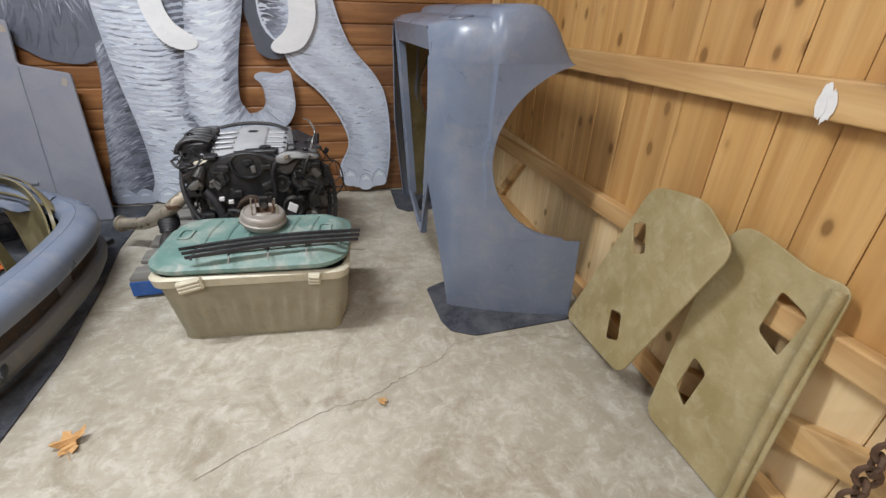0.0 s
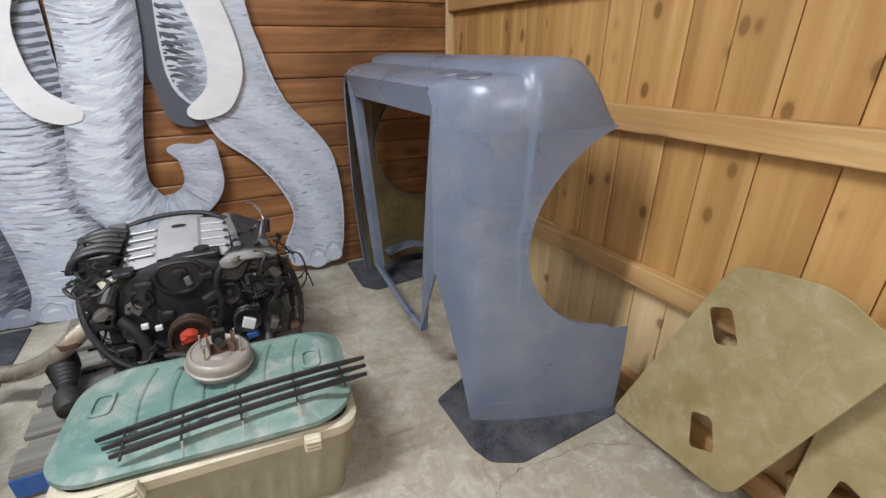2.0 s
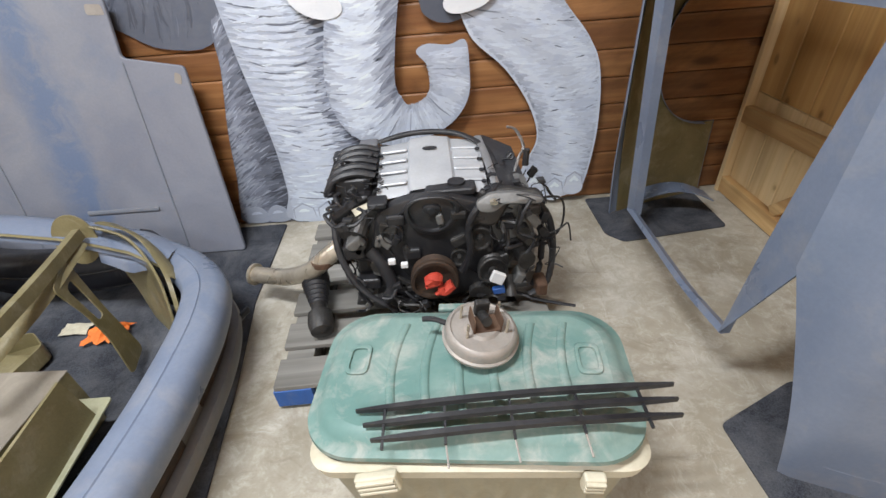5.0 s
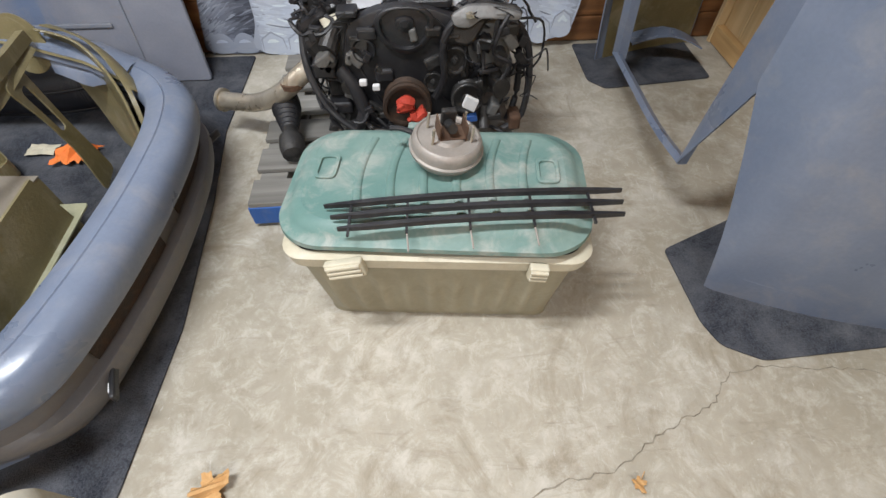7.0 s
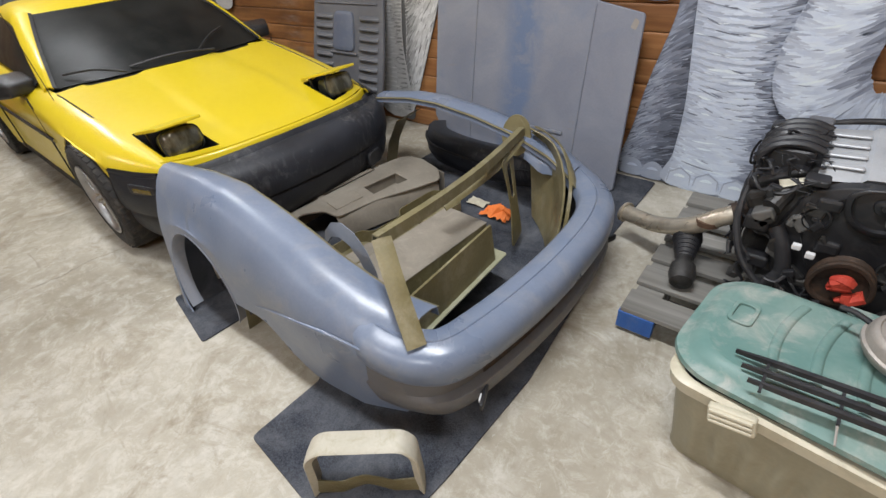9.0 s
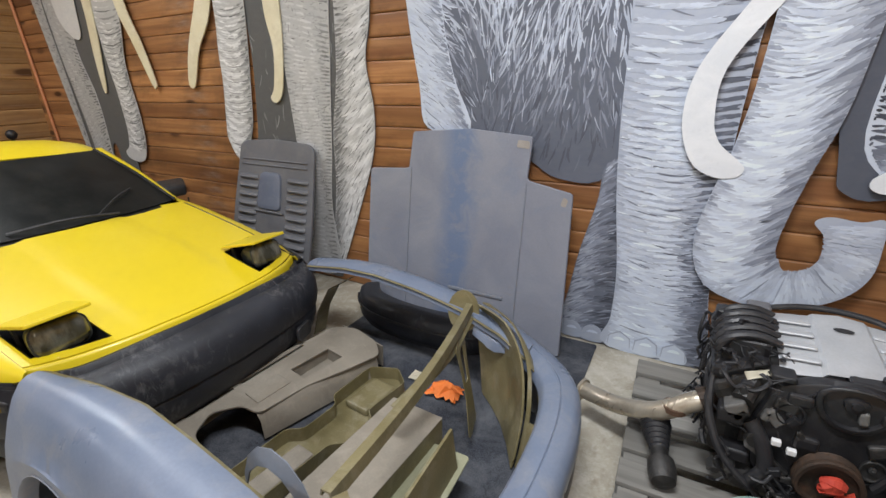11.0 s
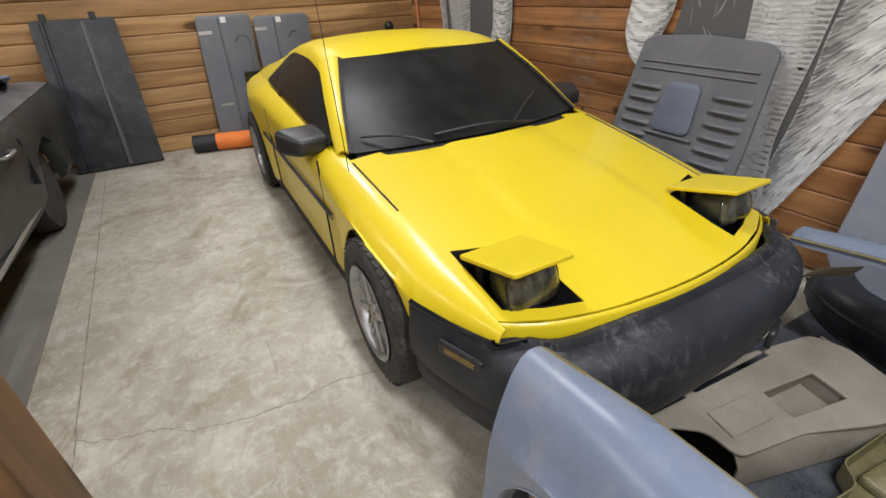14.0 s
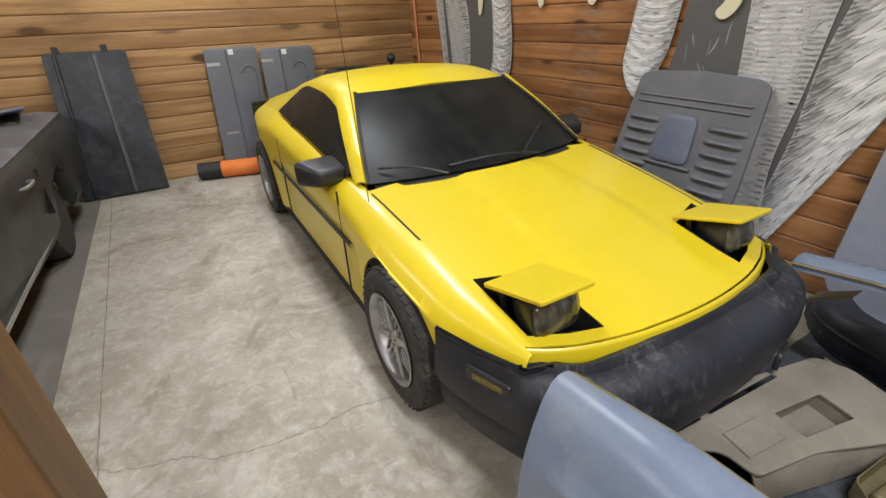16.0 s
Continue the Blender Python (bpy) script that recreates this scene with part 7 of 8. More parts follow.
# ---- wooden post ----
post = box(-3.06, 0.41, 0, -2.86, 0.63, CEIL - 0.01, 0.012)
tagged(part("post", post, M["post"]), "rough dark-stained timber post", "post", kind="structure")

# ---- charcoal car body at the side ----
hull = thing("old_car", pose(0, 0, 0), "charcoal primed old car body with chrome handle, parts on its deck", "car")
rows = []
for x in np.linspace(-6.95, -3.45, 26):
    e = min(1.0, (x + 6.95) / 0.25)
    zt = ramp(x, (-6.95, 0.80), (-6.75, 0.84), (-5.2, 0.80), (-3.45, 0.76))
    yo = 0.25 - 0.10 * (1 - e) ** 2 + ramp(x, (-6.95, 0.05), (-6.0, 0.03), (-4.8, 0.0), (-3.45, -0.05))
    low = 0.24
    for xh in (-5.75,):
        if abs(x - xh) < 0.34:
            low = max(low, 0.28 + math.sqrt(0.34 ** 2 - (x - xh) ** 2))
    rows.append([(x, -1.45, zt), (x, -0.7, zt + 0.03), (x, yo - 0.16, zt + 0.02), (x, yo - 0.06, zt), (x, yo - 0.015, zt - 0.04), (x, yo + 0.01, zt - 0.16), (x, yo - 0.02, max(low, zt - 0.30)), (x, yo - 0.03, max(low, 0.34)), (x, yo - 0.06, max(low, 0.27)), (x, yo - 0.11, low)])
part("body", sheet(rows, 0.012), M["dark_body"], hull, smooth=True)
# paler skin over the body top: dust and a painted-in sheen
part("deck", sheet([[Vector(p) + Vector((0, 0, 0.006)) for p in r[:4]] for r in rows], 0.004), M["dusty_sheen_deck"], hull, "dusty grey deck", smooth=True)
part("tail", sheet([[(-6.95, y, z) for y in (-1.45, -0.6, 0.1)] for z in (0.80, 0.5, 0.26)], 0.012), M["dark_body"], hull)
part("sill_strip", sheet([[(x, 0.225, z) for x in np.linspace(-5.35, -3.5, 6)] for z in (0.345, 0.325)], 0.006), M["grey_metal"], hull, "dull sill strip")
part("door_handle", tube([(-5.10, 0.25, 0.70), (-5.08, 0.285, 0.705), (-4.96, 0.285, 0.705), (-4.94, 0.25, 0.70)], 0.009, 8), M["alloy"], hull, "chrome pull handle")
part("door_gap", box(-5.30, 0.24, 0.45, -5.292, 0.268, 0.72), M["black_plastic"], hull)
part("underside", box(-6.6, -1.4, 0.18, -3.5, 0.05, 0.26), M["black_plastic"], hull)
for y in (0.02, -1.35):
    tyre = part("wheel", moved(lathe([(0.0, -0.09), (0.2, -0.09), (0.28, -0.085), (0.30, -0.05), (0.302, 0.0), (0.30, 0.05), (0.28, 0.085), (0.2, 0.09), (0.0, 0.08)], 32), Matrix.Translation((-5.75, y + 0.06, 0.302)) @ Matrix.Rotation(radians(-90), 4, "X")), M["tyre"], hull, "dusty black tyre", smooth=True)
panel = thing("blue_grey_flap", pose(-6.45, -0.10, 0.835, 4, -10, 20), "blue-grey body scrap lying on the old car deck", "car part")
part("flap", plate([rounded([Vector((x, y, 0)) for x, y in ((-0.3, -0.2), (0.3, -0.22), (0.32, 0.16), (-0.28, 0.18))], 0.05)], 0.02, 0.006, pose(0, 0, 0.06)), M["primer"], panel)
rng = random.Random(9)
rows = [[(0.34 * (u - 0.5), 0.2 * (v - 0.5), 0.01 + 0.05 * math.sin(math.pi * u) * math.sin(math.pi * v) + rng.uniform(0, 0.02)) for u in np.linspace(0, 1, 10)] for v in np.linspace(0, 1, 7)]
foil = tagged(part("foil_scrap", moved(sheet(rows, 0.003), Matrix.Scale(0.45, 4)), M["alloy"]), "crumpled silver foil scrap on the old car deck", "foil")
foil.location = (-6.25, 0.02, 0.838)

# ---- rusty chain hanging by the pine wall ----
chain = thing("chain", pose(1.30, 0.735, 0.0), "heavy rusty chain hanging in front of pine wall", "chain")
bm = bmesh.new()
loop = [Vector((0.021 * math.cos(a), 0, 0.030 * math.sin(a))) for a in [2 * math.pi * k / 12 for k in range(12)]]
tube([loop[k % 12] for k in range(13)], 0.0075, 6, bm, 1)
link0 = part("link", bm, M["rust"], chain, smooth=True)
for k in range(46):
    o = link0 if k == 0 else new("link", link0.data)
    o.parent = chain
    o.matrix_basis = Matrix.Translation((0.002 * math.sin(k), 0.003 * math.cos(2 * k), 0.035 + 0.043 * k)) @ Matrix.Rotation(radians(45 + 90 * (k % 2)), 4, "Z")
part("hook", box(-0.03, -0.02, 1.99, 0.09, 0.02, 2.02, 0.005), M["rust"], chain)

# ---- painted elephant cut-outs on the log wall ----
def inside(p, poly):
    hit = False
    n = len(poly)
    for i in range(n):
        a, b = poly[i], poly[(i + 1) % n]
        if (a[1] > p[1]) != (b[1] > p[1]) and p[0] < (b[0] - a[0]) * (p[1] - a[1]) / (b[1] - a[1]) + a[0]:
            hit = not hit
    return hit


class Cutout:
    """A flat painted board: shapes laid over one another, and brush strokes on them."""

    def __init__(self, face_y, seed):
        self.bm, self.y, self.layer, self.rng = bmesh.new(), face_y, 0, random.Random(seed)

    def shape(self, pts, slot, thick=0.006, straight=False):
        line = [Vector((p[0], p[1], 0)) for p in pts] if straight else spline([(p[0], p[1], 0) for p in pts], 5, True)
        b = plate([line], thick, 0.0)
        depth = self.y - self.layer * 0.004
        moved(b, Matrix(((1, 0, 0, 0), (0, 0, 1, depth), (0, 1, 0, 0), (0, 0, 0, 1))))
        for f in b.faces:
            f.material_index = slot
        me = bpy.data.meshes.new("tmp")
        b.to_mesh(me)
        b.free()
        self.bm.from_mesh(me)
        bpy.data.meshes.remove(me)
        self.layer += 1
        self.front = depth - thick / 2
        return [(p.x, p.y) for p in line]

    def stroke(self, pts, width, slot):
        n = len(pts)
        y = self.front - 0.0008 - self.rng.random() * 0.0012
        left, right = [], []
        for i, p in enumerate(pts):
            d = Vector(pts[min(i + 1, n - 1)]) - Vector(pts[max(i - 1, 0)])
            d = d.normalized() if d.length > 1e-6 else Vector((1, 0))
            w = width * math.sin(math.pi * (i + 0.25) / (n - 0.5)) ** 0.7
            left.append(self.bm.verts.new((p[0] - d.y * w, y, p[1] + d.x * w)))
            right.append(self.bm.verts.new((p[0] + d.y * w, y, p[1] - d.x * w)))
        for i in range(n - 1):
            f = self.bm.faces.new((left[i], right[i], right[i + 1], left[i + 1]))
            f.material_index = slot

    def wrinkles(self, left, right, count, slots, width=0.006, sag=0.05, cover=(0.35, 0.95)):
        """Bands across a limb between its left and right edges, given from top to bottom."""
        a, b = spline([(p[0], p[1], 0) for p in left], 12), spline([(p[0], p[1], 0) for p in right], 12)
        for k in range(count):
            t = (k + self.rng.uniform(-0.3, 0.3)) / count
            t = min(max(t, 0.0), 0.999)
            p, q = a[int(t * (len(a) - 1))], b[int(t * (len(b) - 1))]
            span = self.rng.uniform(*cover)
            s0 = self.rng.uniform(0.02, max(0.03, 1 - span - 0.02))
            pts = []
            for j in range(8):
                s = s0 + span * j / 7 * min(1.0, (0.98 - s0) / span)
                m = p + (q - p) * s
                pts.append((m.x, m.y - sag * math.sin(math.pi * s) + self.rng.uniform(-0.003, 0.003)))
            self.stroke(pts, width * self.rng.uniform(0.5, 1.4), self.rng.choice(slots))

    def hatch(self, poly, count, angle, slots, length=(0.04, 0.10), width=0.004, spread=0.4, bend=0.3):
        """Short strokes at random inside an outline; angle may depend on the place."""
        xs, zs = [p[0] for p in poly], [p[1] for p in poly]
        made = 0
        tries = 0
        while made < count and tries < count * 6:
            tries += 1
            p = (self.rng.uniform(min(xs), max(xs)), self.rng.uniform(min(zs), max(zs)))
            a = (angle(p) if callable(angle) else angle) + self.rng.uniform(-spread, spread)
            n = self.rng.uniform(*length)
            c = self.rng.uniform(-bend, bend)
            pts = [(p[0] + n * s * math.cos(a + c * s), p[1] + n * s * math.sin(a + c * s)) for s in (0, 0.25, 0.5, 0.75, 1.0)]
            if inside(pts[0], poly) and inside(pts[-1], poly) and inside(pts[2], poly):
                self.stroke(pts, width * self.rng.uniform(0.5, 1.4), slots(p) if callable(slots) else self.rng.choice(slots))
                made += 1

    def fill(self, left, right, count, tone, length=(0.03, 0.09), width=0.006, sag=0.03, tilt=0.0):
        """Brush strokes all over a limb, each in the tone of its place: s runs across, z is the height."""
        a, b = spline([(p[0], p[1], 0) for p in left], 16), spline([(p[0], p[1], 0) for p in right], 16)
        for _ in range(count):
            t, s0 = self.rng.random(), self.rng.uniform(0.012, 0.988)
            p, q = a[int(t * (len(a) - 1))], b[int(t * (len(b) - 1))]
            span = (q - p).length
            half = min(self.rng.uniform(*length) / 2 / span, s0 - 0.004, 0.996 - s0)
            mid = p + (q - p) * s0
            if mid.y > 2.35 or half <= 0.0:
                continue
            pts = []
            lean = tilt + self.rng.uniform(-0.28, 0.28)
            for j in range(5):
                s = s0 + half * (j / 2 - 1)
                m = p + (q - p) * s
                pts.append((m.x, m.y - sag * math.sin(math.pi * s) + lean * (s - s0) * span))
            v = tone(s0, mid.y, t) + self.rng.uniform(-0.045, 0.045)
            self.stroke(pts, width * self.rng.uniform(0.5, 1.3), min(14, max(0, int(v * 15))))

    def done(self, name, mats, label):
        ob = part(name, self.bm, mats)
        return tagged(ob, label, "cut-out")


def paint(name, base, other, scale):
    """Brushed paint in two close tones."""
    n = Nodes(name)
    a = n.noise(n.coord((1.0, 1.0, 2.2)), scale, 6, 0.65, 0.8)
    g = n.noise(n.coord(), 60, 4, 0.6)
    c = n.mix(n.step(a, 0.34, 0.66), rgb(*base), rgb(*other))
    c = n.mix(n.step(g, 0.55, 0.8, 0.0, 0.2), c, rgb(*[0.7 * v for v in base]))
    n.bump(g, 0.12, 0.003)
    return n.done(c, 0.6, 0, 0.3)


# a ladder of fifteen tones from dark to white, then the tusks
DEEP, STROKE_D, SHADE, MIDDLE, PALE, STROKE_L, TUSK = 2, 4, 6, 8, 11, 14, 15
LADDER = [float(v) for v in np.interp(np.linspace(0, 7, 15), range(8), (0.05, 0.10, 0.17, 0.265, 0.385, 0.52, 0.645, 0.77))]
BLUE_SET = [paint("blue_grey_paint", (v * 0.86, v * 0.96, min(0.82, v * 1.28 - 0.2 * v * v)), (v * 0.97, v * 1.06, min(0.84, v * 1.36 - 0.28 * v * v)), 14) for v in LADDER] + [paint("white_tusk_paint", (0.68, 0.71, 0.75), (0.78, 0.80, 0.83), 4)]
GREY_SET = [paint("grey_paint", (v * 0.95, v * 0.955, v * 0.96), (v * 1.06, v * 1.06, v * 1.05), 14) for v in LADDER] + [M["ivory"]]


def fall_off(v, a, b):
    """0 at a, 1 at b, in between a soft ramp."""
    t = min(1.0, max(0.0, (v - a) / (b - a)))
    return t * t * (3 - 2 * t)


def ripple(z, s, pitch, depth):
    """Soft folds across a limb."""
    w = math.sin(2 * math.pi * (z + 0.06 * math.sin(math.pi * s)) / pitch + 1.6 * math.sin(z * 9.0))
    return depth * w


FACE = NY - 0.012
c = Cutout(FACE, 3)
# body with long hair, hind leg, far legs
body = c.shape([(-2.40, 2.9), (-2.36, 1.9), (-2.29, 1.45), (-2.24, 1.20), (-1.94, 1.16), (-1.62, 1.06), (-1.42, 0.955), (-1.16, 1.0), (-1.05, 1.5), (-0.9, 2.2), (-0.7, 2.9)], 3)


def hair(p):
    x, z = p
    v = 0.20 + 0.46 * fall_off(z, 1.18, 1.85) + 0.17 * c.rng.uniform(-1, 1) * fall_off(z, 1.12, 1.4)
    v -= 0.22 * max(0.0, 1 - math.hypot(x + 1.95, (z - 1.62) * 0.8) / 0.30)
    return min(13, max(2, int(v * 15)))


fall = lambda p: -math.pi / 2 + 0.30 * math.sin(5.0 * p[0]) + 0.55 * fall_off(p[0], -1.7, -2.15)
c.hatch(body, 2600, fall, hair, (0.05, 0.15), 0.0052, 0.16, 0.3)
c.hatch(body, 420, fall, lambda p: c.rng.choice((12, 13, 10)) if p[1] > 1.5 else (4 if p[1] < 1.25 else c.rng.choice((7, 9, 2))), (0.05, 0.13), 0.0030, 0.2, 0.3)
HL, HR = [(-2.40, 2.6), (-2.36, 1.9), (-2.29, 1.45), (-2.24, 1.20)], [(-2.12, 2.6), (-2.13, 1.9), (-2.06, 1.5), (-1.95, 1.20)]
c.shape(HL + HR[::-1], PALE)
c.fill(HL, HR, 700, lambda s, z, t: 0.74 - 0.34 * fall_off(s, 0.5, 1.0), (0.04, 0.10), 0.006, 0.0, -0.7)
c.fill(HL, HR, 130, lambda s, z, t: 0.38, (0.04, 0.09), 0.0028, 0.0, -0.8)
FL, FR = [(-1.17, 1.05), (-1.20, 0.85), (-1.27, 0.55), (-1.31, 0.30), (-1.35, 0.12), (-1.34, 0.02)], [(-1.02, 1.05), (-1.0, 0.85), (-0.99, 0.55), (-1.0, 0.30), (-1.01, 0.12), (-1.02, 0.02)]
c.shape(FL + FR[::-1], STROKE_D)
c.fill(FL, FR, 900, lambda s, z, t: 0.52 - 0.36 * fall_off(s, 0.15, 0.75) - 0.10 * fall_off(z, 0.5, 0.95) + ripple(z, s, 0.09, 0.06), (0.03, 0.09), 0.006, -0.03, 0.4)
c.fill(FL, FR, 110, lambda s, z, t: 0.68 - 0.3 * s, (0.04, 0.10), 0.0030, -0.03, 0.5)
for x in (-1.27, -1.15):
    c.shape([(x - 0.055, 0.02), (x - 0.05, 0.09), (x, 0.12), (x + 0.05, 0.09), (x + 0.055, 0.02)], MIDDLE)
    c.stroke([(x - 0.03, 0.072), (x - 0.015, 0.078), (x, 0.08), (x + 0.015, 0.079), (x + 0.03, 0.074)], 0.009, 11)
L1, R1 = [(-1.10, 2.6), (-1.13, 1.6), (-1.115, 1.0), (-1.06, 0.49), (-1.06, 0.2), (-1.07, 0.02)], [(-0.55, 2.6), (-0.62, 1.6), (-0.64, 1.0), (-0.62, 0.5), (-0.58, 0.2), (-0.56, 0.02)]
c.shape(L1 + R1[::-1], 9)
c.fill(L1, R1, 5200, lambda s, z, t: 0.80 - 0.56 * fall_off(s, 0.56, 0.92) - 0.22 * fall_off(s, 0.16, 0.0) - 0.05 * fall_off(z, 1.1, 1.7) + 0.5 * ripple(z, s, 0.23, 0.05) + 0.07 * math.sin(11 * s + 7 * z) * math.sin(5 * z + 3 * s), (0.04, 0.13), 0.0075, 0.03)
c.fill(L1, R1, 170, lambda s, z, t: 0.42 - 0.22 * s, (0.05, 0.17), 0.0034, 0.05)
c.fill(L1, R1, 120, lambda s, z, t: 0.97 - 0.4 * fall_off(s, 0.5, 0.9), (0.05, 0.13), 0.006, 0.05)
for x in (-1.0, -0.86, -0.72):
    c.shape([(x - 0.06, 0.015), (x - 0.055, 0.08), (x, 0.115), (x + 0.055, 0.08), (x + 0.06, 0.015)], PALE)
    c.stroke([(x - 0.06, 0.03), (x - 0.055, 0.09), (x, 0.125), (x + 0.055, 0.09), (x + 0.062, 0.03)], 0.005, MIDDLE)
    c.stroke([(x - 0.03, 0.072), (x - 0.015, 0.078), (x, 0.08), (x + 0.015, 0.079), (x + 0.03, 0.074)], 0.010, STROKE_L)
# neck shade and the stepping leg
c.shape([(-0.62, 2.9), (-0.30, 1.3), (-0.22, 1.0), (0.0, 1.05), (0.12, 1.5), (0.15, 2.9)], DEEP)
step = c.shape([(-0.10, 2.9), (-0.16, 1.9), (-0.21, 1.25), (-0.10, 1.05), (-0.03, 0.90), (0.12, 0.76), (0.24, 0.58), (0.29, 0.40), (0.22, 0.24), (0.215, 0.15), (0.27, 0.08), (0.38, 0.045), (0.50, 0.06), (0.565, 0.12), (0.60, 0.42), (0.575, 0.72), (0.50, 0.88), (0.34, 1.08), (0.25, 1.35), (0.20, 1.68), (0.16, 2.9)], PALE)
SL, SR = [(-0.14, 2.3), (-0.16, 1.9), (-0.20, 1.27), (-0.10, 1.06), (-0.02, 0.91), (0.13, 0.76), (0.25, 0.58), (0.295, 0.40), (0.235, 0.24), (0.23, 0.15)], [(0.17, 2.3), (0.18, 1.9), (0.235, 1.40), (0.30, 1.16), (0.40, 1.0), (0.51, 0.86), (0.565, 0.72), (0.59, 0.45), (0.58, 0.26), (0.56, 0.15)]
c.fill(SL, SR, 3600, lambda s, z, t: 0.76 - 0.50 * fall_off(s, 0.52, 0.15) * fall_off(z, 1.0, 1.35) - 0.20 * fall_off(s, 0.22, 0.0) - 0.14 * fall_off(s, 0.85, 1.0) + 0.07 * math.sin(9 * s + 8 * z), (0.03, 0.10), 0.0070, 0.015, -0.35)
c.fill(SL, SR, 120, lambda s, z, t: 0.36, (0.04, 0.11), 0.0032, 0.02, -0.4)
for k, d in enumerate((0.0, 0.012, -0.014, 0.028)):
    c.stroke([(0.29, 0.72 + d), (0.35, 0.635 + d), (0.43, 0.60 + d), (0.52, 0.625 + d), (0.57, 0.68 + d)], 0.012, (SHADE, MIDDLE, MIDDLE, 12)[k])
for x, z in ((0.285, 0.12), (0.40, 0.085), (0.505, 0.115)):
    c.shape([(x - 0.05, z - 0.03), (x - 0.045, z + 0.045), (x, z + 0.075), (x + 0.045, z + 0.045), (x + 0.05, z - 0.03), (x, z - 0.055)], PALE)
    c.stroke([(x - 0.05, z), (x - 0.04, z + 0.055), (x, z + 0.085), (x + 0.04, z + 0.055), (x + 0.052, z)], 0.005, MIDDLE)
    c.stroke([(x - 0.02, z + 0.03), (x, z + 0.05), (x + 0.025, z + 0.03)], 0.014, STROKE_L)
# trunk, curling up at its tip
TL = [(-0.58, 2.9), (-0.58, 2.0), (-0.60, 1.5), (-0.635, 1.2), (-0.68, 1.0), (-0.725, 0.78), (-0.71, 0.62), (-0.65, 0.51)]
TR = [(-0.16, 2.9), (-0.22, 2.0), (-0.255, 1.6), (-0.285, 1.32), (-0.345, 1.08), (-0.385, 0.88), (-0.40, 0.73), (-0.37, 0.655)]
c.shape(TL + [(-0.55, 0.455), (-0.40, 0.435), (-0.24, 0.475), (-0.12, 0.55), (-0.055, 0.66), (-0.05, 0.80), (-0.065, 0.905), (-0.14, 0.89), (-0.24, 0.90), (-0.29, 0.87), (-0.245, 0.81), (-0.235, 0.72), (-0.28, 0.645), (-0.34, 0.63)] + TR[::-1], 9)
c.fill(TL, TR, 4200, lambda s, z, t: 0.84 - 0.46 * fall_off(s, 0.55, 0.95) - 0.34 * fall_off(s, 0.22, 0.0) + ripple(z, s, 0.082, 0.085), (0.05, 0.14), 0.0070, 0.055)
c.wrinkles(TL, TR, 40, [SHADE, MIDDLE, SHADE], 0.0042, 0.055, (0.45, 0.92))
CL, CR = [(-0.65, 0.51), (-0.50, 0.445), (-0.30, 0.455), (-0.14, 0.54), (-0.055, 0.68), (-0.06, 0.88)], [(-0.38, 0.68), (-0.36, 0.64), (-0.32, 0.64), (-0.26, 0.67), (-0.24, 0.74), (-0.26, 0.86)]
c.fill(CL, CR, 650, lambda s, z, t: 0.74 - 0.20 * fall_off(s, 0.65, 1.0) - 0.12 * fall_off(s, 0.2, 0.0) + 0.05 * math.sin(40 * t), (0.03, 0.09), 0.0065, 0.0)
c.wrinkles(CL, CR, 14, [MIDDLE, SHADE], 0.0035, 0.01, (0.4, 0.85))
# tusks
c.shape([(-0.30, 2.6), (-0.48, 2.05), (-0.68, 1.75), (-0.83, 1.5), (-0.86, 1.28), (-0.80, 1.10), (-0.70, 1.035), (-0.61, 1.04), (-0.585, 1.08), (-0.62, 1.12), (-0.70, 1.19), (-0.735, 1.30), (-0.72, 1.5), (-0.56, 1.75), (-0.30, 2.1), (-0.12, 2.6)], TUSK, 0.012)
c.shape([(-0.30, 2.6), (-0.19, 2.0), (-0.10, 1.65), (-0.025, 1.37), (-0.04, 1.18), (-0.15, 1.07), (-0.13, 1.02), (-0.04, 1.02), (0.06, 1.07), (0.14, 1.23), (0.13, 1.43), (0.065, 1.67), (-0.04, 2.1), (-0.14, 2.6)], TUSK, 0.012)
c.done("mammoth_board", BLUE_SET, "painted blue-grey mammoth cut-out board with white tusks on log wall")

c = Cutout(FACE, 8)
body = c.shape([(-3.95, 2.9), (-3.72, 1.9), (-3.76, 1.2), (-3.82, 0.9), (-3.74, 0.55), (-3.6, 0.2), (-3.1, 0.03), (-3.02, 0.20), (-2.90, 0.50), (-2.76, 0.76), (-2.66, 1.05), (-2.64, 1.30), (-2.68, 1.60), (-2.62, 1.92), (-2.60, 2.9)], DEEP)
c.hatch(body, 260, -1.4, [3, 4, 6], (0.04, 0.12), 0.004, 0.5)
GL, GR = [(-2.88, 2.6), (-2.90, 1.9), (-2.93, 1.5), (-3.00, 1.15), (-3.02, 0.8), (-3.08, 0.40), (-3.09, 0.10)], [(-2.60, 2.6), (-2.62, 1.92), (-2.68, 1.60), (-2.64, 1.30), (-2.66, 1.05), (-2.76, 0.76), (-3.01, 0.18)]
c.shape(GL + GR[::-1], 9)
c.fill(GL, GR, 2200, lambda s, z, t: 0.76 - 0.45 * fall_off(s, 0.45, 0.0) - 0.10 * fall_off(s, 0.8, 1.0) + ripple(z, s, 0.10, 0.10), (0.03, 0.10), 0.0065, 0.02, 0.30)
c.fill(GL, GR, 420, lambda s, z, t: 0.30, (0.04, 0.11), 0.0030, 0.02, 0.4)
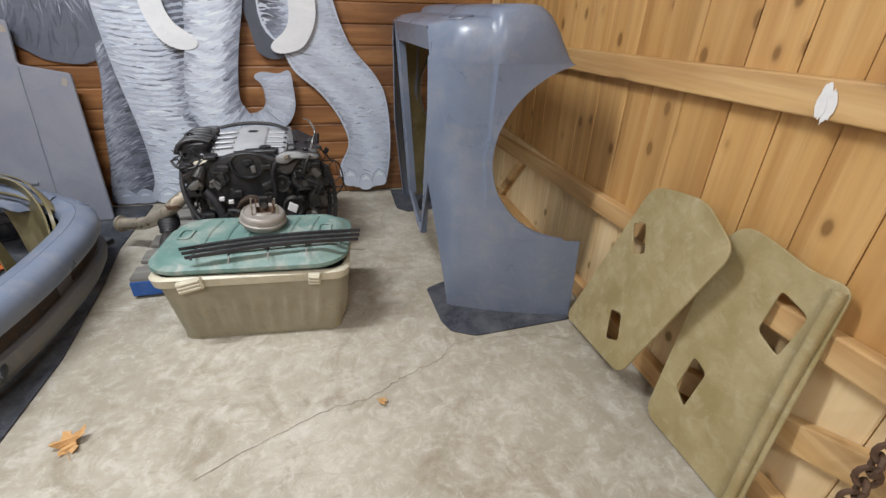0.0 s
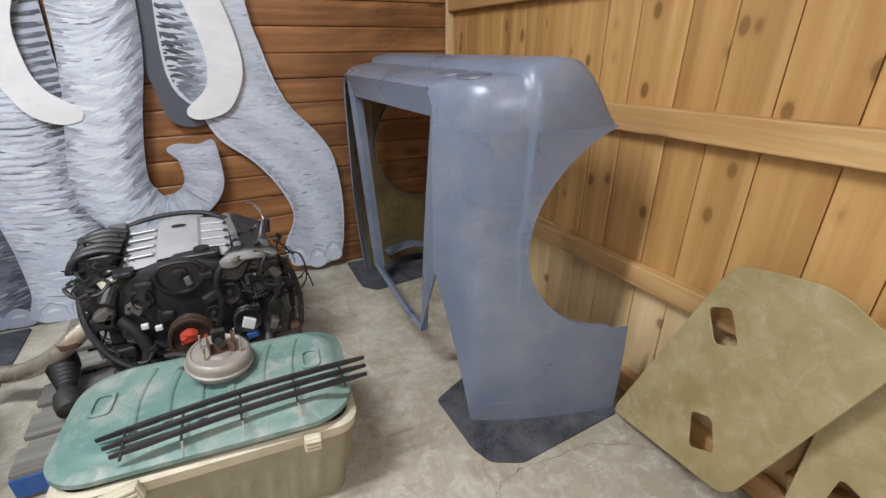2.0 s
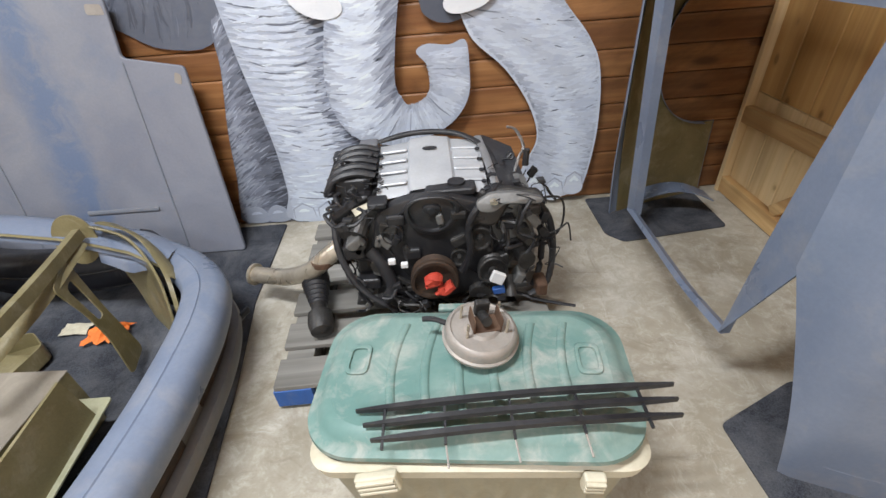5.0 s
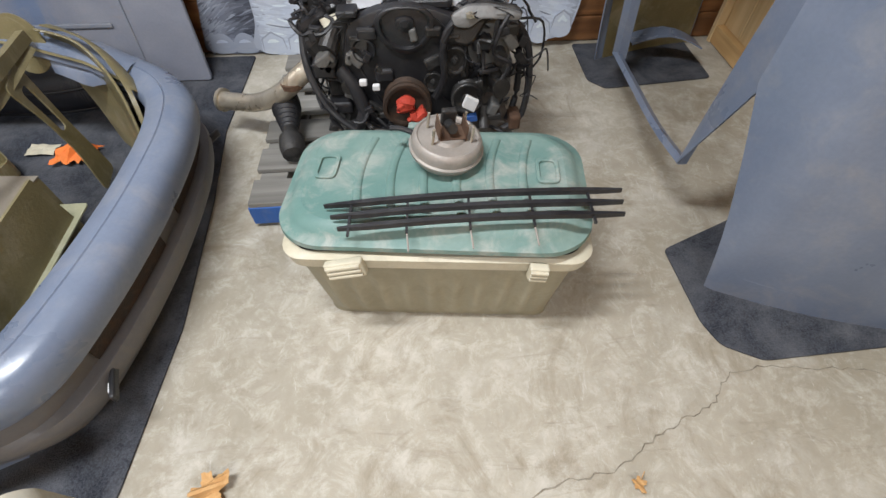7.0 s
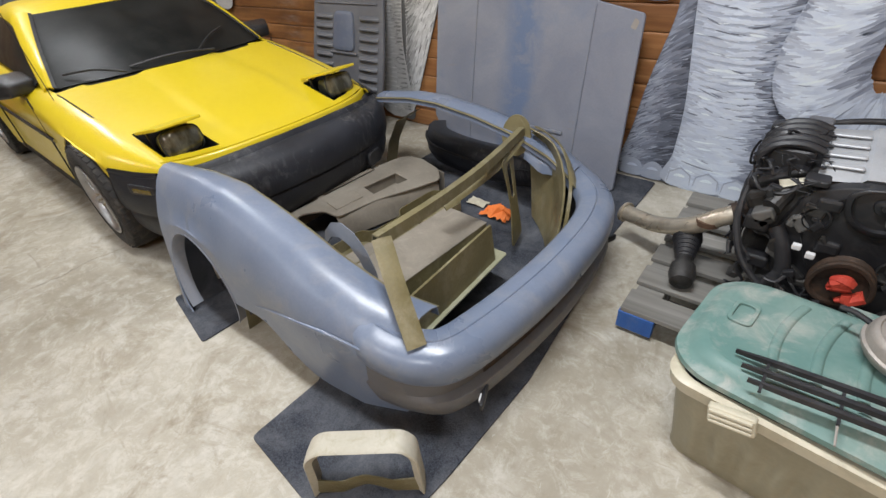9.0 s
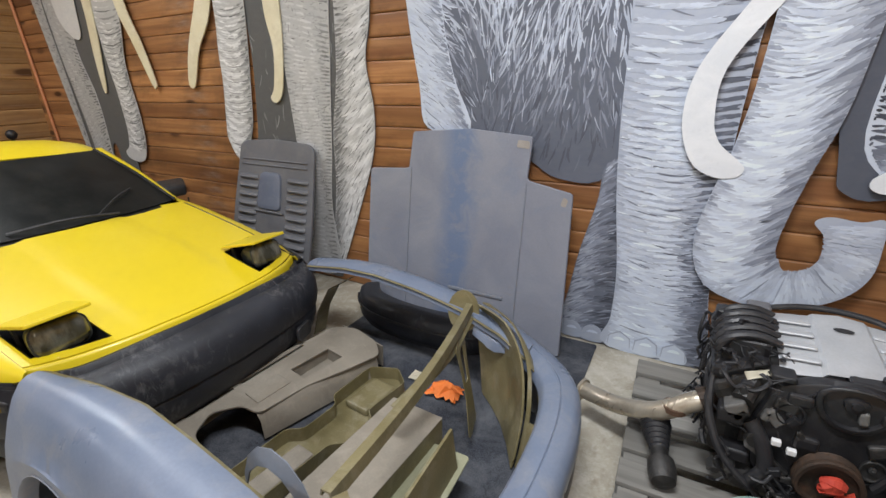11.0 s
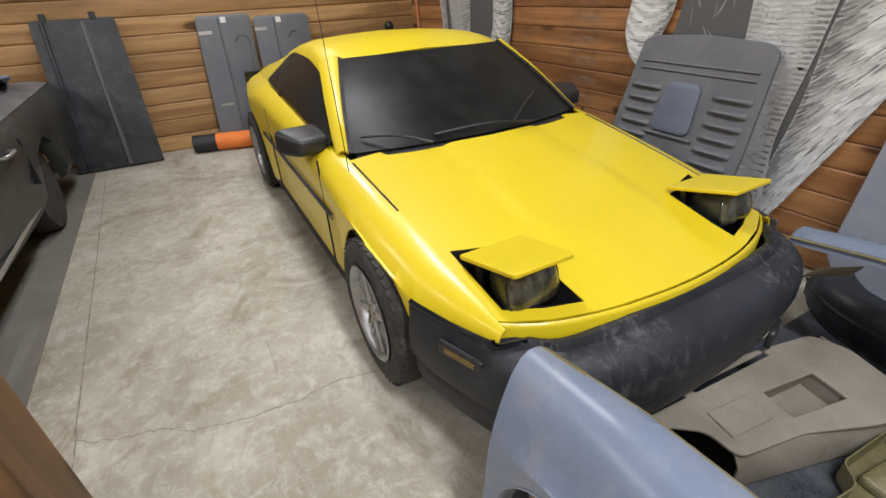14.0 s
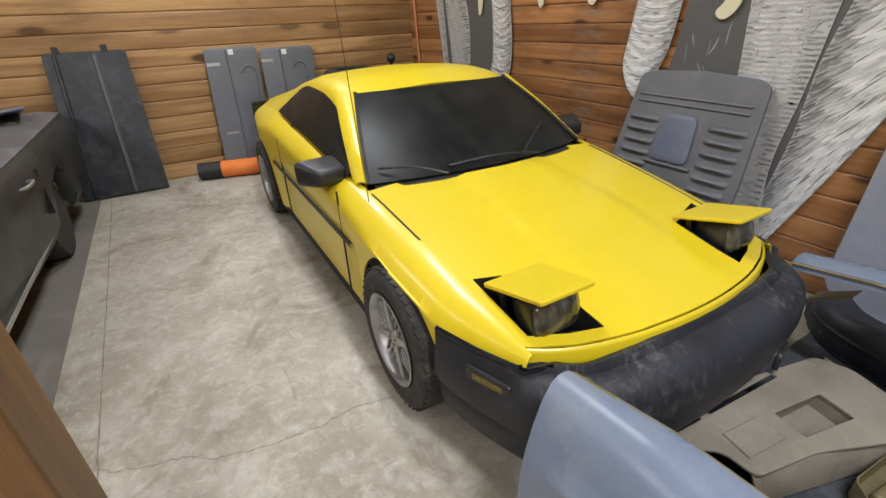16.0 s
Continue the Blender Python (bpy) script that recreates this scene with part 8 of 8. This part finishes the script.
GL, GR = [(-3.42, 2.6), (-3.40, 1.9), (-3.38, 1.4), (-3.36, 1.0), (-3.38, 0.6), (-3.40, 0.1)], [(-2.92, 2.6), (-2.95, 1.8), (-2.99, 1.4), (-3.03, 1.0), (-3.08, 0.6), (-3.06, 0.1)]
leg1 = c.shape(GL + GR[::-1], 9)
c.fill(GL, GR, 2600, lambda s, z, t: 0.70 - 0.34 * fall_off(s, 0.62, 1.0) - 0.28 * fall_off(s, 0.22, 0.0) + 0.06 * math.sin(17 * s + 13 * z), (0.02, 0.07), 0.0060, 0.0)
c.hatch(leg1, 800, lambda p: 0.05 if int(p[0] * 40 + p[1] * 30) % 3 else 1.5, [6, 7, 4, 8], (0.02, 0.06), 0.0019, 0.4)
TL = [(-4.06, 2.9), (-4.03, 2.04), (-4.06, 1.7), (-4.07, 1.47), (-4.11, 1.2), (-4.12, 1.06), (-4.06, 0.93)]
TR = [(-3.66, 2.9), (-3.70, 2.04), (-3.73, 1.7), (-3.76, 1.47), (-3.80, 1.2), (-3.85, 1.06), (-3.88, 0.98)]
c.shape(TL + [(-3.97, 0.86), (-3.90, 0.88)] + TR[::-1], 9)
c.fill(TL, TR, 1900, lambda s, z, t: 0.78 - 0.42 * fall_off(s, 0.62, 1.0) - 0.14 * fall_off(s, 0.15, 0.0) + ripple(z, s, 0.062, 0.14), (0.03, 0.10), 0.0062, 0.03)
c.wrinkles(TL, TR, 40, [STROKE_D, SHADE, SHADE], 0.0048, 0.03, (0.6, 0.95))
c.shape([(-4.02, 2.9), (-4.12, 2.3), (-4.22, 2.06), (-4.40, 1.75), (-4.485, 1.50), (-4.45, 1.44), (-4.40, 1.48), (-4.28, 1.72), (-4.08, 1.97), (-3.95, 2.4), (-3.9, 2.9)], TUSK, 0.012)
c.shape([(-3.48, 2.9), (-3.505, 2.0), (-3.46, 1.70), (-3.50, 1.45), (-3.55, 1.37), (-3.50, 1.335), (-3.43, 1.40), (-3.385, 1.60), (-3.36, 1.80), (-3.35, 2.0), (-3.30, 2.9)], TUSK, 0.012)
c.done("elephant_board", GREY_SET, "painted grey elephant cut-out board with ivory tusks on log wall")

c = Cutout(FACE, 15)
c.shape([(-6.80, 2.9), (-6.75, 2.27), (-6.66, 1.7), (-6.58, 1.3), (-6.50, 0.9), (-6.45, 0.5), (-6.05, 0.5), (-5.98, 0.88), (-5.88, 0.88), (-5.85, 0.5), (-5.6, 0.55), (-5.6, 1.3), (-5.4, 2.0), (-5.3, 2.9)], DEEP)
GL, GR = [(-6.55, 2.6), (-6.52, 1.9), (-6.42, 1.4), (-6.33, 0.9), (-6.3, 0.5)], [(-6.2, 2.6), (-6.15, 1.8), (-6.02, 1.4), (-6.0, 1.0), (-6.05, 0.5)]
leg = c.shape(GL + GR[::-1], MIDDLE)
c.fill(GL, GR, 1100, lambda s, z, t: 0.60 - 0.40 * fall_off(s, 0.5, 1.0) - 0.2 * fall_off(s, 0.2, 0.0) + 0.07 * math.sin(19 * s + 15 * z), (0.02, 0.07), 0.0065, 0.0)
c.hatch(leg, 160, 0.6, [4, 6, 4], (0.02, 0.06), 0.0024, 0.9)
GL, GR = [(-6.80, 2.6), (-6.75, 2.2), (-6.66, 1.7), (-6.58, 1.3), (-6.50, 0.9), (-6.45, 0.5)], [(-6.6, 2.6), (-6.57, 2.1), (-6.5, 1.6), (-6.44, 1.15), (-6.40, 0.8), (-6.36, 0.5)]
c.shape(GL + GR[::-1], MIDDLE)
c.fill(GL, GR, 600, lambda s, z, t: 0.66 - 0.3 * s + ripple(z, s, 0.09, 0.08), (0.02, 0.07), 0.006, 0.0, 0.4)
TL = [(-5.72, 2.9), (-5.68, 2.05), (-5.66, 1.7), (-5.62, 1.48), (-5.60, 1.25), (-5.60, 1.05), (-5.64, 0.92)]
TR = [(-5.22, 2.9), (-5.28, 2.05), (-5.36, 1.7), (-5.36, 1.48), (-5.33, 1.25), (-5.33, 1.05), (-5.36, 0.9)]
c.shape(TL + [(-5.72, 0.86), (-5.68, 0.80), (-5.54, 0.77), (-5.42, 0.80)] + TR[::-1], 9)
c.fill(TL, TR, 1200, lambda s, z, t: 0.74 - 0.42 * fall_off(s, 0.6, 1.0) - 0.14 * fall_off(s, 0.15, 0.0) + ripple(z, s, 0.062, 0.14), (0.03, 0.10), 0.0065, 0.03)
c.wrinkles(TL, TR, 44, [STROKE_D, SHADE, SHADE], 0.0065, 0.03, (0.65, 0.96))
c.shape([(-6.3, 2.9), (-6.35, 2.2), (-6.2, 1.95), (-6.0, 1.9), (-5.95, 2.2), (-5.85, 2.9)], PALE)
c.shape([(-5.82, 2.6), (-5.80, 2.1), (-5.83, 1.75), (-5.82, 1.45), (-5.78, 1.42), (-5.74, 1.6), (-5.68, 2.0), (-5.66, 2.6)], TUSK, 0.012)
c.shape([(-5.36, 2.6), (-5.28, 2.1), (-5.14, 1.80), (-4.99, 1.47), (-4.95, 1.45), (-4.935, 1.50), (-5.02, 1.80), (-5.14, 2.1), (-5.2, 2.6)], TUSK, 0.012)
c.done("elephant_board", GREY_SET, "painted grey elephant calf cut-out board with ivory tusks on log wall")

# ---- pieces of the walls ----
def log_mesh(name, length, h, depth, axis, material):
    """A siding board with eased edges."""
    prof = []
    for d, z in ((0.0, 0.002), (0.55, 0.003), (0.88, 0.008), (1.0, 0.016), (1.0, h - 0.014), (0.9, h - 0.007), (0.55, h - 0.003), (0.0, h - 0.002)):
        prof.append((depth * d, z))
    prof = [(-0.01, 0.0)] + prof + [(-0.01, h)]
    rows = []
    for s in (0, 1):
        rows.append([(s * length, -d, z) if axis == "X" else (d, s * length, z) for d, z in prof])
    bm = sheet(rows)
    bmesh.ops.recalc_face_normals(bm, faces=bm.faces)
    me = bpy.data.meshes.new(name)
    bm.to_mesh(me)
    bm.free()
    me.materials.append(material)
    me.shade_smooth()
    me.set_sharp_from_angle(angle=radians(50))
    return me


LOG_H, LOG_W = 0.132, 0.155
north_log = log_mesh("log", EX - WX, LOG_H, 0.007, "X", M["log"])
west_log = log_mesh("log", NY - SY, LOG_W, 0.010, "Y", M["log_y"])
for k in range(int(CEIL / LOG_H)):
    ob = new("log", north_log)
    ob.parent, ob.location = wall_north, (WX, NY + 0.007, k * LOG_H + 0.004)
for k in range(int(CEIL / LOG_W)):
    ob = new("log", west_log)
    ob.parent, ob.location = wall_west, (WX - 0.010, SY, k * LOG_W + 0.004)

rng = random.Random(12)
widths = [0.155, 0.172, 0.188, 0.205]
plank_meshes = []
for w in widths:
    for z1, t, mt in ((CEIL - 0.56, 0.03, M["pine"]), (0.555, 0.026, M["pale_pine"])):
        ob = part("plank", box(0, 0.0015, 0, t, w - 0.0015, z1, 0.004, seg=1), mt)
        plank_meshes.append(ob.data)
        bpy.data.objects.remove(ob)
y = NY - 0.01
while y > -1.9:
    k = rng.randrange(4)
    y -= widths[k]
    for me, z in ((plank_meshes[2 * k], 0.56), (plank_meshes[2 * k + 1], 0.002)):
        ob = new("plank", me)
        ob.parent, ob.location = wall_east, (EX + rng.uniform(-0.001, 0.002), y, z)


def rail(name, y0, z0, y1, z1, h, depth, x=EX):
    """A batten from (y0, z0) to (y1, z1) on the pine wall."""
    n = math.hypot(y1 - y0, z1 - z0)
    bm = box(0, 0, -h / 2, depth, n, h / 2, 0.006)
    moved(bm, Matrix.Translation((x - depth, y1, z1)) @ Matrix.Rotation(math.atan2(z0 - z1, y0 - y1), 4, "X"))
    return part(name, bm, M["rail"], wall_east)


rail("rail", 3.72, 1.065, -2.0, 1.30, 0.095, 0.045)
rail("rail", 3.72, 0.445, -2.0, 0.78, 0.085, 0.045)
rail("rail", 3.72, 1.585, -2.0, 1.68, 0.09, 0.045)
rail("rail", 3.72, 0.05, -2.0, 0.05, 0.09, 0.045)
rail("brace", 3.30, 0.10, 2.95, 0.47, 0.06, 0.035)
rail("brace", 1.35, 0.13, 0.2, 0.62, 0.10, 0.04)
bm = box(EX - 0.05, NY - 0.06, 0, EX - 0.001, NY - 0.03, CEIL - 0.01, 0.004)
part("corner_trim", bm, M["pale_pine"], wall_east)
rng = random.Random(31)
for y0, z0, s in ((1.205, 1.160, 0.046), (1.02, 1.168, 0.040)):
    for k in range(7):
        w, h = s * rng.uniform(0.12, 0.32), s * rng.uniform(0.45, 1.0)
        cy0, cz0 = rng.uniform(-0.4, 0.4) * s, rng.uniform(-0.25, 0.25) * s
        pts = [Vector((cy0 + w * math.cos(a) * rng.uniform(0.75, 1.2), cz0 + h * math.sin(a) * rng.uniform(0.8, 1.15), 0)) for a in [2 * math.pi * q / 16 for q in range(16)]]
        bm = plate([pts], 0.0015, 0, basis((EX - 0.0465 - 0.0004 * k, y0, z0), (0, -1, 0), (0, 0.1, 1)))
        part("paint_splash", bm, M["white"], wall_east, "white paint splash on the rail")
